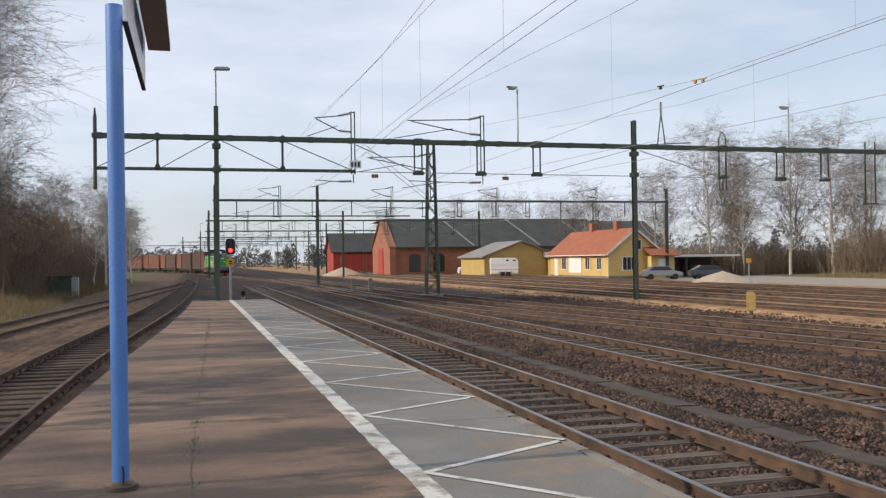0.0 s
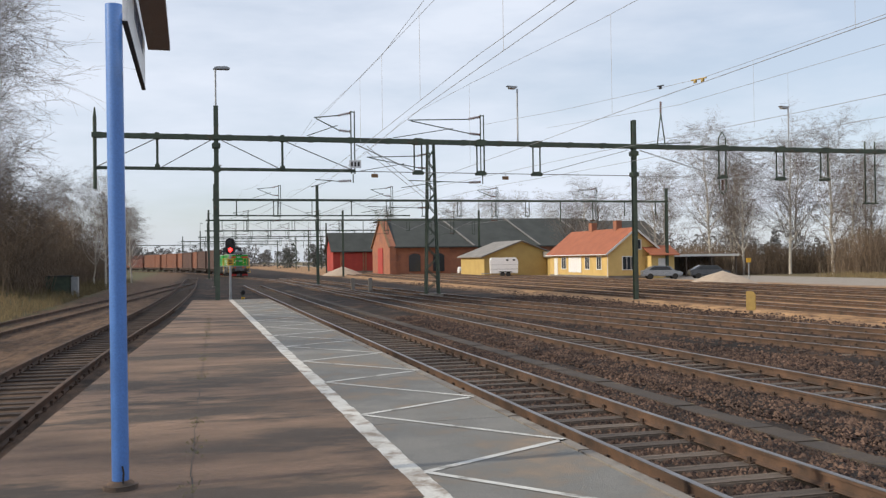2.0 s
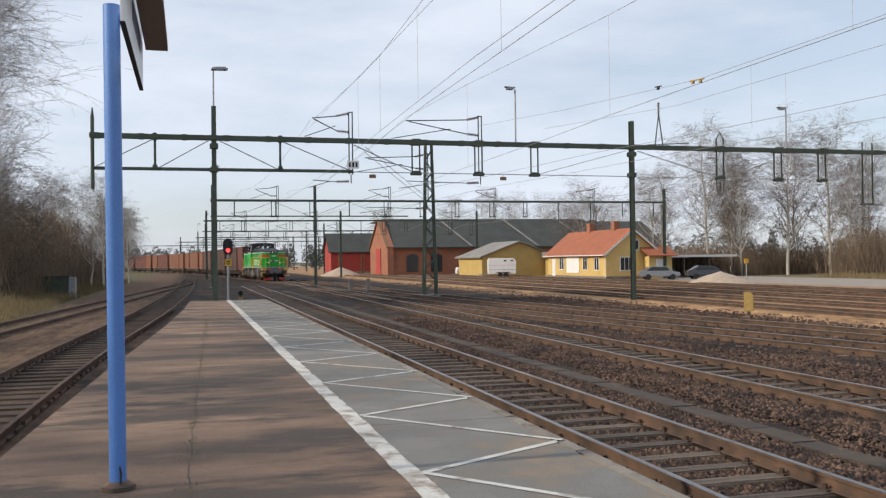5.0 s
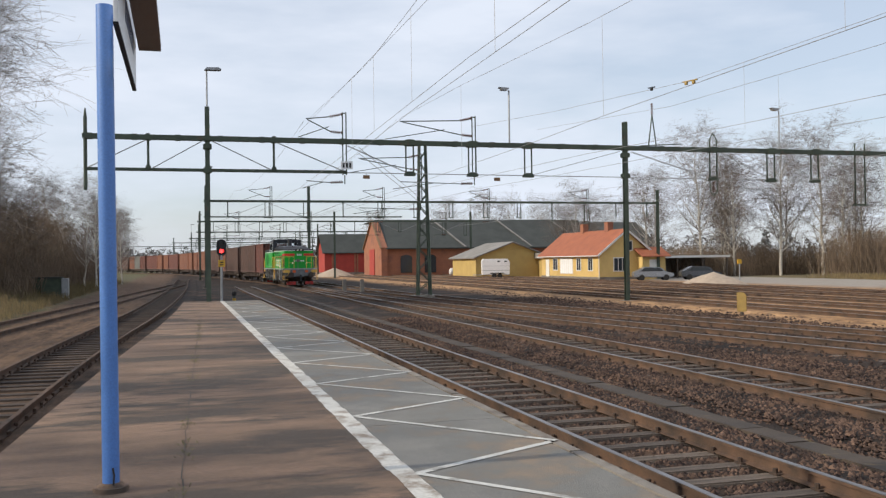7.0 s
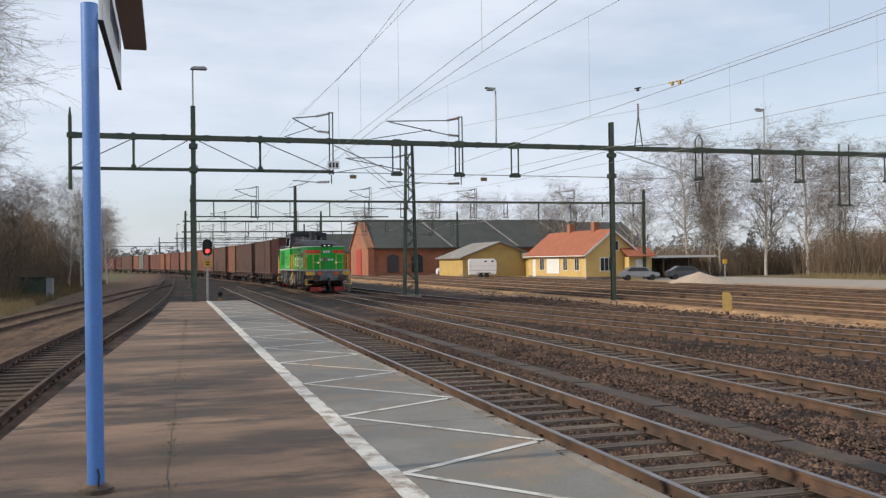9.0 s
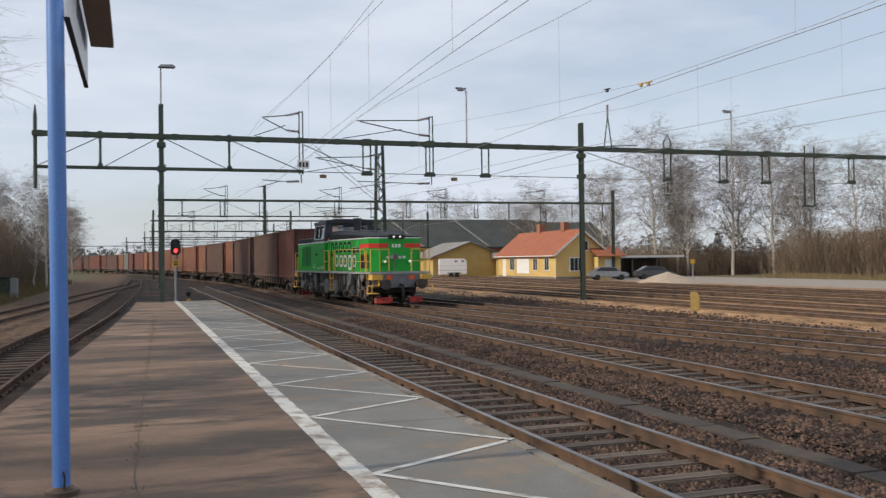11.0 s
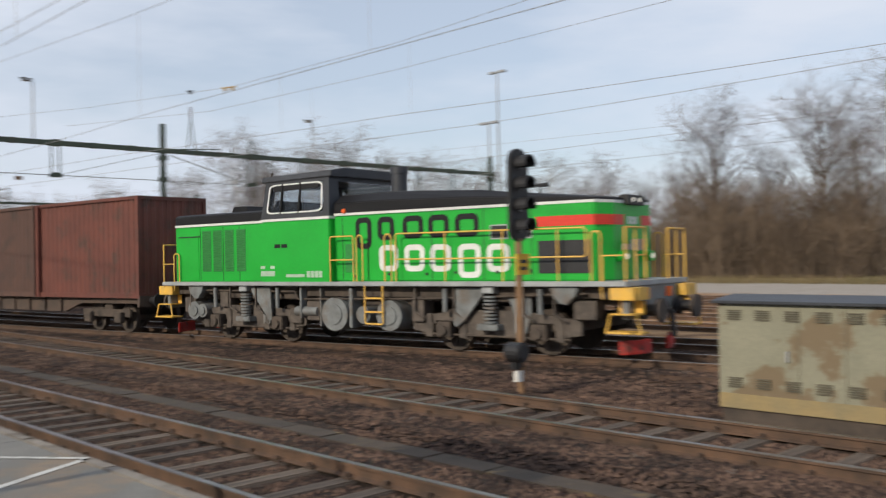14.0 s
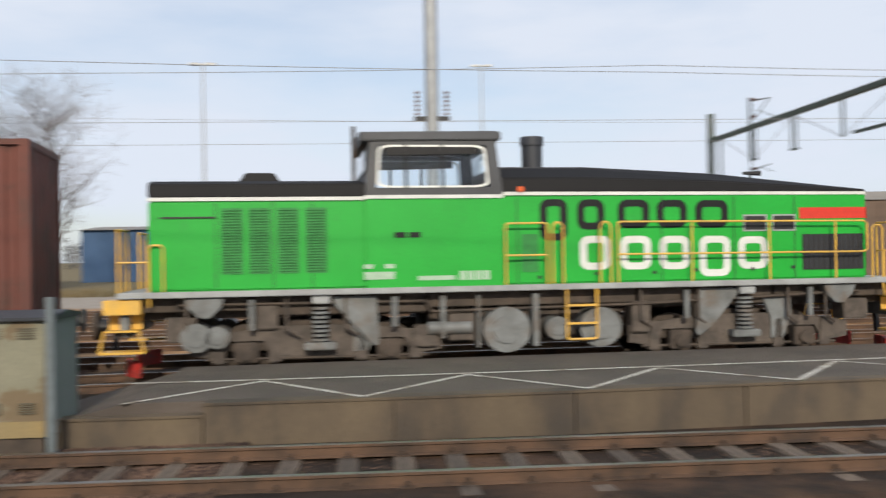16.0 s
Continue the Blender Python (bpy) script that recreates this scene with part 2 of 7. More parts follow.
    "cabinet_rust": mat("cabinet_rust", (0.31, 0.225, 0.10), (0.23, 0.185, 0.10), 0.8, scale=2, fine=30, bump=0.1),
    "cabinet_side": mat("cabinet_side", (0.19, 0.22, 0.21), (0.155, 0.18, 0.17), 0.7, scale=1.5, fine=30, bump=0.08),
    "grey_post": mat("grey_post", (0.165, 0.195, 0.21), (0.13, 0.155, 0.165), 0.6, bump=0.05),
    "marker_yellow": mat("marker_yellow", (0.42, 0.28, 0.08), (0.31, 0.21, 0.07), 0.7, scale=5, bump=0.06),
    "pale_mark": mat("pale_mark", (0.40, 0.55, 0.42), (0.33, 0.47, 0.35), 0.6, bump=0),
    "yellow_sign": mat("yellow_sign", (0.72, 0.42, 0.03), (0.60, 0.35, 0.03), 0.55, scale=6, bump=0.03),
    "rust_post": mat("rust_post", (0.26, 0.15, 0.075), (0.19, 0.11, 0.06), 0.8, scale=4, bump=0.15),
    "yellow_wall": mat("yellow_wall", (0.68, 0.49, 0.19), (0.60, 0.43, 0.16), 0.8, scale=0.8, fine=20, bump=0.1),
    "yellow_shed": mat("yellow_shed", (0.50, 0.36, 0.125), (0.44, 0.31, 0.11), 0.85, scale=0.8, fine=20, bump=0.1),
    "white_wood": mat("white_wood", (0.74, 0.73, 0.69), (0.66, 0.65, 0.61), 0.6, bump=0.05),
    "tile_red": mat("tile_red", (0.36, 0.115, 0.052), (0.28, 0.09, 0.045), 0.8, scale=1.0, fine=15, bump=0.3, per_object=0.18),
    "red_brick": mat("red_brick", (0.35, 0.145, 0.08), (0.27, 0.11, 0.066), 0.85, scale=1.0, fine=12, bump=0.3, stain=(0.22, 0.10, 0.07), stain_scale=0.6),
    "red_wood": mat("red_wood", (0.40, 0.055, 0.04), (0.33, 0.045, 0.035), 0.8, scale=1.0, fine=12, bump=0.15),
    "roof_felt": mat("roof_felt", (0.060, 0.066, 0.060), (0.043, 0.047, 0.044), 0.85, scale=0.5, fine=8, bump=0.15),
    "roof_grey": mat("roof_grey", (0.27, 0.25, 0.23), (0.19, 0.18, 0.165), 0.85, scale=0.6, fine=8, bump=0.2),
    "dark_glass": mat("dark_glass", (0.04, 0.05, 0.06), (0.03, 0.036, 0.045), 0.12, bump=0),
    "trailer": mat("trailer", (0.78, 0.78, 0.78), (0.70, 0.70, 0.71), 0.4, bump=0.02),
    "tyre": mat("tyre", (0.02, 0.02, 0.02), None, 0.85, bump=0.1),
    "car_grey": mat("car_grey", (0.30, 0.33, 0.37), (0.27, 0.30, 0.34), 0.3, metal=0.5, bump=0, coat=0.5),
    "car_dark": mat("car_dark", (0.08, 0.09, 0.11), None, 0.3, metal=0.4, bump=0, coat=0.5),
    "sand": mat("sand", (0.46, 0.36, 0.27), (0.37, 0.29, 0.22), 0.95, scale=2, fine=25, bump=0.4),
    "blue_steel": mat("blue_steel", (0.06, 0.13, 0.27), (0.05, 0.11, 0.22), 0.6, scale=0.4, fine=6, bump=0.05, stretch=(1, 3, 0.4)),
    "goods_brown": mat("goods_brown", (0.155, 0.105, 0.078), (0.11, 0.078, 0.06), 0.8, scale=0.6, fine=10, bump=0.1, stretch=(1, 1, 3)),
    "bark_birch": mat("bark_birch", (0.56, 0.52, 0.46), (0.40, 0.36, 0.31), 0.85, scale=2, fine=9, bump=0.3, stain=(0.07, 0.06, 0.055), stain_scale=5, stain_at=(0.58, 0.64), stretch=(1, 1, 3)),
    "bark": mat("bark", (0.13, 0.10, 0.078), (0.085, 0.068, 0.055), 0.92, scale=3, fine=20, bump=0.5),
    "twig": mat("twig", (0.205, 0.172, 0.15), (0.14, 0.118, 0.105), 0.9, scale=0.5, fine=5, bump=0, per_island=0.3),
    "twig_bank": mat("twig_bank", (0.36, 0.31, 0.27), (0.20, 0.17, 0.145), 0.9, scale=0.25, fine=5, bump=0, per_island=0.35),
    "brush": mat("brush", (0.19, 0.138, 0.094), (0.115, 0.085, 0.06), 0.95, scale=0.3, fine=4, bump=0, per_island=0.35),
    "dry_grass": mat("dry_grass", (0.215, 0.155, 0.078), (0.125, 0.105, 0.045), 0.95, scale=0.25, fine=3, bump=0, per_island=0.35),
    "moss": mat("moss", (0.20, 0.19, 0.075), (0.14, 0.13, 0.06), 0.95, scale=2, fine=9, bump=0, per_island=0.3),
    "needles": mat("needles", (0.075, 0.082, 0.07), (0.05, 0.056, 0.05), 0.95, scale=0.5, fine=4, bump=0, per_island=0.3),
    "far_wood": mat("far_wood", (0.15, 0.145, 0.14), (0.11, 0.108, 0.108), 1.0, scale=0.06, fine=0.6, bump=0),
}


# ---- building blocks ----
class Geo:
    """Vertices and faces gathered from simple solids."""

    def __init__(self):
        self.v, self.f = [], []

    def add(self, vs, fs):
        k = len(self.v)
        self.v += [tuple(p) for p in vs]
        self.f += [tuple(i + k for i in q) for q in fs]
        return self

    def box(self, x0, x1, y0, y1, z0, z1):
        return self.add([(x0, y0, z0), (x1, y0, z0), (x1, y1, z0), (x0, y1, z0), (x0, y0, z1), (x1, y0, z1), (x1, y1, z1), (x0, y1, z1)],
                        [(0, 3, 2, 1), (4, 5, 6, 7), (0, 1, 5, 4), (1, 2, 6, 5), (2, 3, 7, 6), (3, 0, 4, 7)])

    def rod(self, p, q, r, n=8, r2=None, caps=True):
        p, q = Vector(p), Vector(q)
        d = (q - p).normalized()
        u = d.orthogonal().normalized()
        w = d.cross(u)
        r2 = r if r2 is None else r2
        vs = []
        for c, rr in ((p, r), (q, r2)):
            for i in range(n):
                a = 2 * math.pi * (i + 0.5) / n
                vs.append(c + (u * math.cos(a) + w * math.sin(a)) * rr)
        fs = [(i, (i + 1) % n, n + (i + 1) % n, n + i) for i in range(n)]
        if caps:
            fs += [tuple(range(n - 1, -1, -1)), tuple(range(n, 2 * n))]
        return self.add(vs, fs)

    def path(self, pts, r, n=6):
        for a, b in zip(pts, pts[1:]):
            self.rod(a, b, r, n)
        return self

    def bar(self, p, q, w, h):
        """A rectangular bar from p to q, w across and h in height."""
        p, q = Vector(p), Vector(q)
        d = (q - p).normalized()
        s = d.cross(Vector((0, 0, 1)))
        s = s.normalized() if s.length > 1e-4 else Vector((1, 0, 0))
        t = s.cross(d)
        vs = [c + s * a * w / 2 + t * b * h / 2 for c in (p, q) for a, b in ((-1, -1), (1, -1), (1, 1), (-1, 1))]
        return self.add(vs, [(0, 1, 2, 3), (7, 6, 5, 4), (0, 4, 5, 1), (1, 5, 6, 2), (2, 6, 7, 3), (3, 7, 4, 0)])

    def prism(self, poly, axis, lo, hi):
        """A polygon of (a, b) drawn out along axis; (a, b) are the other two axes in order."""
        n = len(poly)
        put = {"x": lambda a, b, c: (c, a, b), "y": lambda a, b, c: (a, c, b), "z": lambda a, b, c: (a, b, c)}[axis]
        vs = [put(a, b, lo) for a, b in poly] + [put(a, b, hi) for a, b in poly]
        return self.add(vs, [tuple(range(n)), tuple(range(2 * n - 1, n - 1, -1))] + [(i, n + i, n + (i + 1) % n, (i + 1) % n) for i in range(n)])

    def extrude_path(self, profile, pts):
        """A profile (across, up) drawn along a path of (x, y) points; open at the ends."""
        rings = []
        for i, (x, y) in enumerate(pts):
            a, b = pts[max(i - 1, 0)], pts[min(i + 1, len(pts) - 1)]
            dx, dy = b[0] - a[0], b[1] - a[1]
            k = math.hypot(dx, dy)
            rings.append([(x + o * dy / k, y - o * dx / k, z) for o, z in profile])
        n = len(profile)
        vs = [p for r in rings for p in r]
        fs = [(i * n + j, i * n + (j + 1) % n, (i + 1) * n + (j + 1) % n, (i + 1) * n + j) for i in range(len(pts) - 1) for j in range(n)]
        return self.add(vs, fs)

    def mesh(self, name, material, bevel=0.0, smooth=False):
        me = bpy.data.meshes.new(name)
        me.from_pydata(self.v, [], self.f)
        bm = bmesh.new()
        bm.from_mesh(me)
        bmesh.ops.recalc_face_normals(bm, faces=bm.faces)
        if bevel:
            bmesh.ops.bevel(bm, geom=[e for e in bm.edges if len(e.link_faces) == 2 and e.calc_face_angle(0) > 0.5], offset=bevel, segments=2, affect="EDGES", clamp_overlap=True)
        bm.to_mesh(me)
        bm.free()
        me.materials.append(material)
        if smooth:
            me.shade_smooth()
            me.set_sharp_from_angle(angle=radians(40))
        return me


def raw_mesh(name, vs, fs, material):
    me = bpy.data.meshes.new(name)
    me.from_pydata(vs, [], fs)
    me.materials.append(material)
    return me


def part(name, geo, material, parent=None, label="", bevel=0.0, smooth=False):
    """One mesh object, under a thing or a part."""
    ob = new(name, geo if isinstance(geo, bpy.types.Mesh) else geo.mesh(name, M[material], bevel, smooth))
    if parent:
        ob.parent = parent
    return tagged(ob, label)


def thing(name, label, category, at=None, group="", kind=""):
    ob = new(name)
    ob.empty_display_size = 0.3
    if at is not None:
        ob.matrix_basis = at
    return tagged(ob, label, category, group, kind)


def G():
    return Geo()


# ---- lines of the tracks ----
LINE_Y = [-120, -50, -12, 5, 20, 35, 50, 70, 95, 125, 155, 185, 215, 245, 280, 330, 400]
LINE_X = [31.0, 22.5, 18.95, 17.64, 15.48, 13.25, 11.68, 10.75, 10.29, 8.07, 5.64, 2.77, -1.86, -8.5, -18.5, -36.0, -64.0]


def spline(xs, ys):
    """A natural cubic through the given places."""
    xs, ys = np.array(xs, float), np.array(ys, float)
    n, h = len(xs), np.diff(xs)
    a, b = np.eye(n), np.zeros(n)
    for i in range(1, n - 1):
        a[i, i - 1:i + 2] = h[i - 1], 2 * (h[i - 1] + h[i]), h[i]
        b[i] = 6 * ((ys[i + 1] - ys[i]) / h[i] - (ys[i] - ys[i - 1]) / h[i - 1])
    k = np.linalg.solve(a, b)

    def at(q):
        q = np.asarray(q, float)
        i = np.clip(np.searchsorted(xs, q) - 1, 0, n - 2)
        t, u, g = q - xs[i], xs[i + 1] - q, h[i]
        return k[i] * u ** 3 / 6 / g + k[i + 1] * t ** 3 / 6 / g + (ys[i] / g - k[i] * g / 6) * u + (ys[i + 1] / g - k[i + 1] * g / 6) * t
    return at


main_x = spline(LINE_Y, LINE_X)
ARC_Y = np.arange(-115, 395, 0.25)
ARC_X = main_x(ARC_Y)
ARC_S = np.concatenate([[0], np.cumsum(np.hypot(np.diff(ARC_X), np.diff(ARC_Y)))])
S_ZERO = float(np.interp(-110.0, ARC_Y, ARC_S))


def on_line(s):
    """The place on the train's track, s metres along it from y = -110."""
    s = s + S_ZERO
    return float(np.interp(s, ARC_S, ARC_X)), float(np.interp(s, ARC_S, ARC_Y))


left_x = spline([-30, 0, 13, 25, 39, 61, 85, 115, 150], [-3.4, -3.35, -3.2, -2.82, -2.0, -1.1, -0.5, -0.2, 0.25])
left2_x = spline([-30, 0, 20, 33, 42, 53, 65, 77, 92, 105], [-11.0, -9.4, -7.9, -6.8, -5.95, -4.95, -3.85, -2.85, -1.4, -0.35])
PLATFORM_Z = 0.36

# ---- ground ----
def rise(x, y):
    """Height of the earth: flat yard, a grassy bank to the west, a slight fall at the far edge."""
    h = -0.22
    if x < -8:
        k = min((-8 - x) / 9.0, 1.0)
        far = min(max((y - 25) / 40.0, 0.25), 1.0) * min(max((190 - y) / 60.0, 0.0), 1.0)
        h += 2.3 * k * k * (3 - 2 * k) * far
    if abs(x) < 140 and -60 < y < 320:
        h += 0.05 * noise.noise((x * 0.12, y * 0.12, 0.0)) * (1.0 if x < -8 or x > 20 else 0.3)
    return h


def build_ground():
    xs = [-2500, -900, -300, -150, -90, -60, -45] + [-38 + 1.5 * i for i in range(21)] + [-6, -5, -4, -2, 0, 2, 4, 8, 12, 16, 20, 25, 30, 36, 42, 48, 54, 60, 68, 80, 100, 140, 200, 350, 900, 2500]
    ys = [-2500, -900, -300, -150, -80, -50] + [-40 + 5 * i for i in range(65)] + [290, 310, 340, 400, 500, 700, 1200, 2500]
    vs = [(x, y, rise(x, y)) for y in ys for x in xs]
    n = len(xs)
    fs = [(j * n + i, j * n + i + 1, (j + 1) * n + i + 1, (j + 1) * n + i) for j in range(len(ys) - 1) for i in range(n - 1)]
    ob = new("ground", raw_mesh("ground", vs, fs, M["ground"]))
    ob.data.shade_smooth()
    tagged(ob, "dark ballast, rusty yard earth and dry grass", "ground", kind="structure")


build_ground()

RAIL = [(-0.036, 0.0), (0.036, 0.0), (0.036, -0.035), (0.010, -0.045), (0.010, -0.125), (0.065, -0.145), (0.065, -0.155), (-0.065, -0.155), (-0.065, -0.145), (-0.010, -0.125), (-0.010, -0.045), (-0.036, -0.035)]
HEAD = [(-0.037, 0.002), (0.037, 0.002), (0.037, -0.006), (-0.037, -0.006)]
SLEEPER = G().box(-1.25, 1.25, -0.12, 0.12, -0.34, -0.155).mesh("sleeper", M["sleeper"], bevel=0.018)
SLEEPER_OLD = G().box(-1.25, 1.25, -0.12, 0.12, -0.34, -0.165).mesh("sleeper", M["sleeper_old"], bevel=0.018)
CLIP = G().box(-0.10, 0.10, -0.07, 0.07, -0.16, -0.135)
for sx in (-0.07, 0.07):
    CLIP.rod((sx, 0, -0.14), (sx, 0, -0.085), 0.028, 6)
CLIP = CLIP.mesh("rail_clip", M["rail_side"])


def offset_path(fx, ys, off):
    pts = []
    for y in ys:
        s = float(fx(y + 0.5) - fx(y - 0.5))
        k = math.hypot(s, 1)
        pts.append((float(fx(y)) + off / k, y - off * s / k))
    return pts


def track(label, fx, y0, y1, near0=0.0, near1=0.0, step=4.0, shiny=True, bed=True, ties="sleeper", sunk=False):
    """Two rails on sleepers; sleepers between near0 and near1 are pieces, the rest one mesh."""
    t = thing("railway_track", label, "railway track", group="station tracks", kind="structure")
    ys = list(np.arange(y0, y1 + step * 0.5, step))
    for off in (-0.7525, 0.7525):
        line = offset_path(fx, ys, off)
        r = part("rail", G().extrude_path(RAIL, line), "rail_side", t)
        part("running_surface", G().extrude_path(HEAD, line), "rail_top" if shiny else "rail_side", r, "worn bright rail head" if shiny else "")
    if bed:
        crib = -0.148 if sunk else -0.20
        part("ballast_bed", G().extrude_path([(-2.2, -0.30), (-1.65, -0.15), (-0.86, -0.14), (-0.72, crib), (0.72, crib), (0.86, -0.14), (1.65, -0.15), (2.2, -0.30)] if sunk else [(-2.2, -0.30), (-1.65, -0.16), (-0.86, -0.15), (-0.72, crib), (0.72, crib), (0.86, -0.15), (1.65, -0.16), (2.2, -0.30)], offset_path(fx, ys, 0.0)), "ground", t)
    rest = G()
    y = y0
    rng = random.Random(int(y0 * 7 + fx(0.0) * 100))
    while y < y1:
        x = float(fx(y))
        turn = -math.degrees(math.atan(float(fx(y + 0.5) - fx(y - 0.5)))) + rng.uniform(-0.8, 0.8)
        if near0 <= y <= near1:
            s = new("sleeper", SLEEPER if ties == "sleeper" else SLEEPER_OLD)
            s.parent, s.matrix_basis = t, pose(x + rng.uniform(-0.03, 0.03), y + rng.uniform(-0.03, 0.03), rng.uniform(-0.012, 0.006), 0, 0, turn)
            for off in (-0.7525, 0.7525):
                c = new("rail_clip", CLIP)
                c.parent, c.matrix_basis = s, pose(off, 0, 0)
        else:
            c, q = math.cos(radians(turn)), math.sin(radians(turn))
            k = len(rest.v)
            rest.box(-1.25, 1.25, -0.12, 0.12, -0.34, -0.16)
            rest.v[k:] = [(x + a * c - b * q, y + a * q + b * c, z) for a, b, z in rest.v[k:]]
        y += 0.65
    if rest.f:
        tagged(part("sleepers", rest, ties, t), kind="stuff")
    return t


def straight(x):
    return lambda y: np.asarray(x + 0.0 * np.asarray(y, float))


def beside(gap):
    """A line that keeps a gap east of the train's track."""
    return lambda y: main_x(np.clip(np.asarray(y, float), -115, 390)) + gap


# ---- the platforms ----
def flat(name, poly, z, thick, material, parent, label=""):
    return part(name, G().prism(poly, "z", z - thick, z), material, parent, label)


def stripe(g, a, b, w, z):
    d = (Vector(b) - Vector(a)).normalized()
    s = Vector((-d.y, d.x)) * w / 2
    a, b = Vector(a), Vector(b)
    g.add([(*(a + s), z), (*(a - s), z), (*(b - s), z), (*(b + s), z)], [(0, 1, 2, 3)])


def platform_west():
    p = thing("platform_1", "low asphalt platform with worn white safety line", "platform", kind="structure")
    z, edge, y0, y1 = PLATFORM_Z, 3.68, -14.0, 46.3
    west = [(-30, -1.85), (0, -1.85), (9.5, -1.77), (12, -1.66), (17, -1.4), (28, -0.72), (38, -0.25), (46.3, 0.0)]
    ys = [y0, 0, 5, 9.5, 12, 17, 22, 28, 33, 38, 42, y1]
    lx = [float(np.interp(y, [a for a, b in west], [b for a, b in west])) for y in ys]
    flat("asphalt_surface", [(1.82, y0), (1.82, y1)] + [(x, y) for x, y in zip(lx[::-1], ys[::-1])], z, 0.62, "asphalt", p, "brown patched asphalt with shade streaks in its colour")
    for i in range(15):
        a = y0 + i * 4.02
        flat("slab", [(1.82, a), (edge - 0.16, a), (edge - 0.16, a + 4.005), (1.82, a + 4.005)], z - 0.002, 0.6, "concrete_slab", p)
    for i in range(30):
        a = y0 + i * 2.01
        part("edge_stone", G().box(edge - 0.155, edge, a, a + 2.0, z - 0.62, z + 0.004), "concrete", p, bevel=0.02)
    line = G()
    rng = random.Random(4)
    y = y0
    while y < y1 - 0.3:
        q = min(y + rng.uniform(0.12, 0.45), y1)
        wide = 0.205 + rng.uniform(-0.016, 0.016)
        mid = 1.82 + rng.uniform(-0.008, 0.008)
        stripe(line, (mid, y), (mid, q), wide, z + 0.004)
        y = q
    part("white_line", line, "road_paint", p, "worn thick white safety line")
    seam = G()
    tuft = G()
    y = -8.0
    while y < 33:
        q = y + rng.uniform(0.25, 0.6)
        xa, xb = (float(np.interp(v, [-8, 10, 18, 33], [-0.3, 0.01, 0.19, 0.58])) for v in (y, q))
        stripe(seam, (xa + rng.uniform(-0.015, 0.015), y), (xb + rng.uniform(-0.015, 0.015), q), rng.uniform(0.005, 0.013), z + 0.004)
        if rng.random() < 0.3:
            for _ in range(14):
                a, b = xa + rng.gauss(0, 0.05), y + rng.gauss(0, 0.14)
                tuft.rod((a, b, z), (a + rng.uniform(-0.03, 0.03), b + rng.uniform(-0.03, 0.03), z + rng.uniform(0.01, 0.03)), 0.004, 3, 0.002, False)
        y = q
    part("seam", seam, "dark_asphalt", p, "dark crack along the asphalt")
    tagged(part("moss", tuft, "moss", p, "small tufts of moss in the crack"), kind="stuff")
    zig = G()
    y = 1.55
    while y < 44:
        stripe(zig, (1.93, y), (3.62, y + 0.93), 0.085, z + 0.004)
        stripe(zig, (3.62, y + 0.93), (1.93, y + 3.08), 0.075, z + 0.0045)
        y += 3.08
    part("zigzag_line", zig, "zig_paint", p, "thin white zigzag marking")


def platform_east():
    """The island platform between the second track and the train's track, with a ramp at its end."""
    p = thing("platform_2", "island platform with concrete retaining wall", "platform", kind="structure")
    z = PLATFORM_Z
    ys = [3.2, 0, -3, -6, -10, -15, -22, -30, -45, -70]
    near = [11.95, 12.02, 12.18, 12.42, 12.75, 13.2, 13.9, 14.8, 16.6, 19.8]
    far = [float(main_x(y)) - 1.72 for y in ys]
    top = list(zip([x + 0.2 for x in near], ys)) + list(zip(far[::-1], ys[::-1]))
    part("asphalt_surface", G().prism(top, "z", -0.3, z), "dark_asphalt", p, "grey asphalt top")
    ramp = [(12.0, 5.4, -0.2), (15.1, 5.4, -0.2), (15.35, 3.2, z), (12.15, 3.2, z), (12.0, 5.4, -0.35), (15.1, 5.4, -0.35), (15.35, 3.2, -0.35), (12.15, 3.2, -0.35)]
    part("ramp", G().add(ramp, [(0, 1, 2, 3), (7, 6, 5, 4), (0, 4, 5, 1), (1, 5, 6, 2), (2, 6, 7, 3), (3, 7, 4, 0)]), "dark_asphalt", p, "sloping ramp end")
    y = 4.6
    while y > -60:
        q = y - 2.45
        a, b = float(np.interp(-y, [-v for v in ys], near)), float(np.interp(-q, [-v for v in ys], near))
        z1 = z if y < 3.5 else z - 0.15
        part("wall_panel", G().prism([(a, y), (a + 0.2, y), (b + 0.2, q + 0.02), (b, q + 0.02)], "z", -0.4, z1 - 0.03), "old_wall", p, bevel=0.008)
        part("edge_stone", G().prism([(a - 0.02, y), (a + 0.28, y), (b + 0.28, q + 0.01), (b - 0.02, q + 0.01)], "z", z1 - 0.03, z1 + 0.005), "old_wall", p)
        y = q
    lines = G()

    def e(y_, k):
        a = float(np.interp(-y_, [-v for v in ys], near))
        return (a + k, y_)
    y = 3.6
    while y > -60:
        stripe(lines, e(y, 2.12), e(y - 1.5, 2.12), 0.11, z + 0.010)
        y -= 1.5
    y = 3.2
    while y > -58:
        stripe(lines, e(y, 0.12), e(y - 1.6, 1.98), 0.085, z + 0.008)
        stripe(lines, e(y - 1.6, 1.98), e(y - 3.08, 0.12), 0.085, z + 0.009)
        y -= 3.08
    part("zigzag_line", lines, "road_paint", p, "white zigzag and edge markings")


platform_west()
platform_east()

trough = thing("cable_trough", "line of dark concrete cable trough lids", "cable trough", kind="structure")
for i in range(88):
    a = -12 + i * 1.0
    part("lid", G().box(7.32, 7.72, a, a + 0.994, -0.36, -0.165 + 0.008 * math.sin(i * 2.3)), "trough_lid", trough, bevel=0.012)


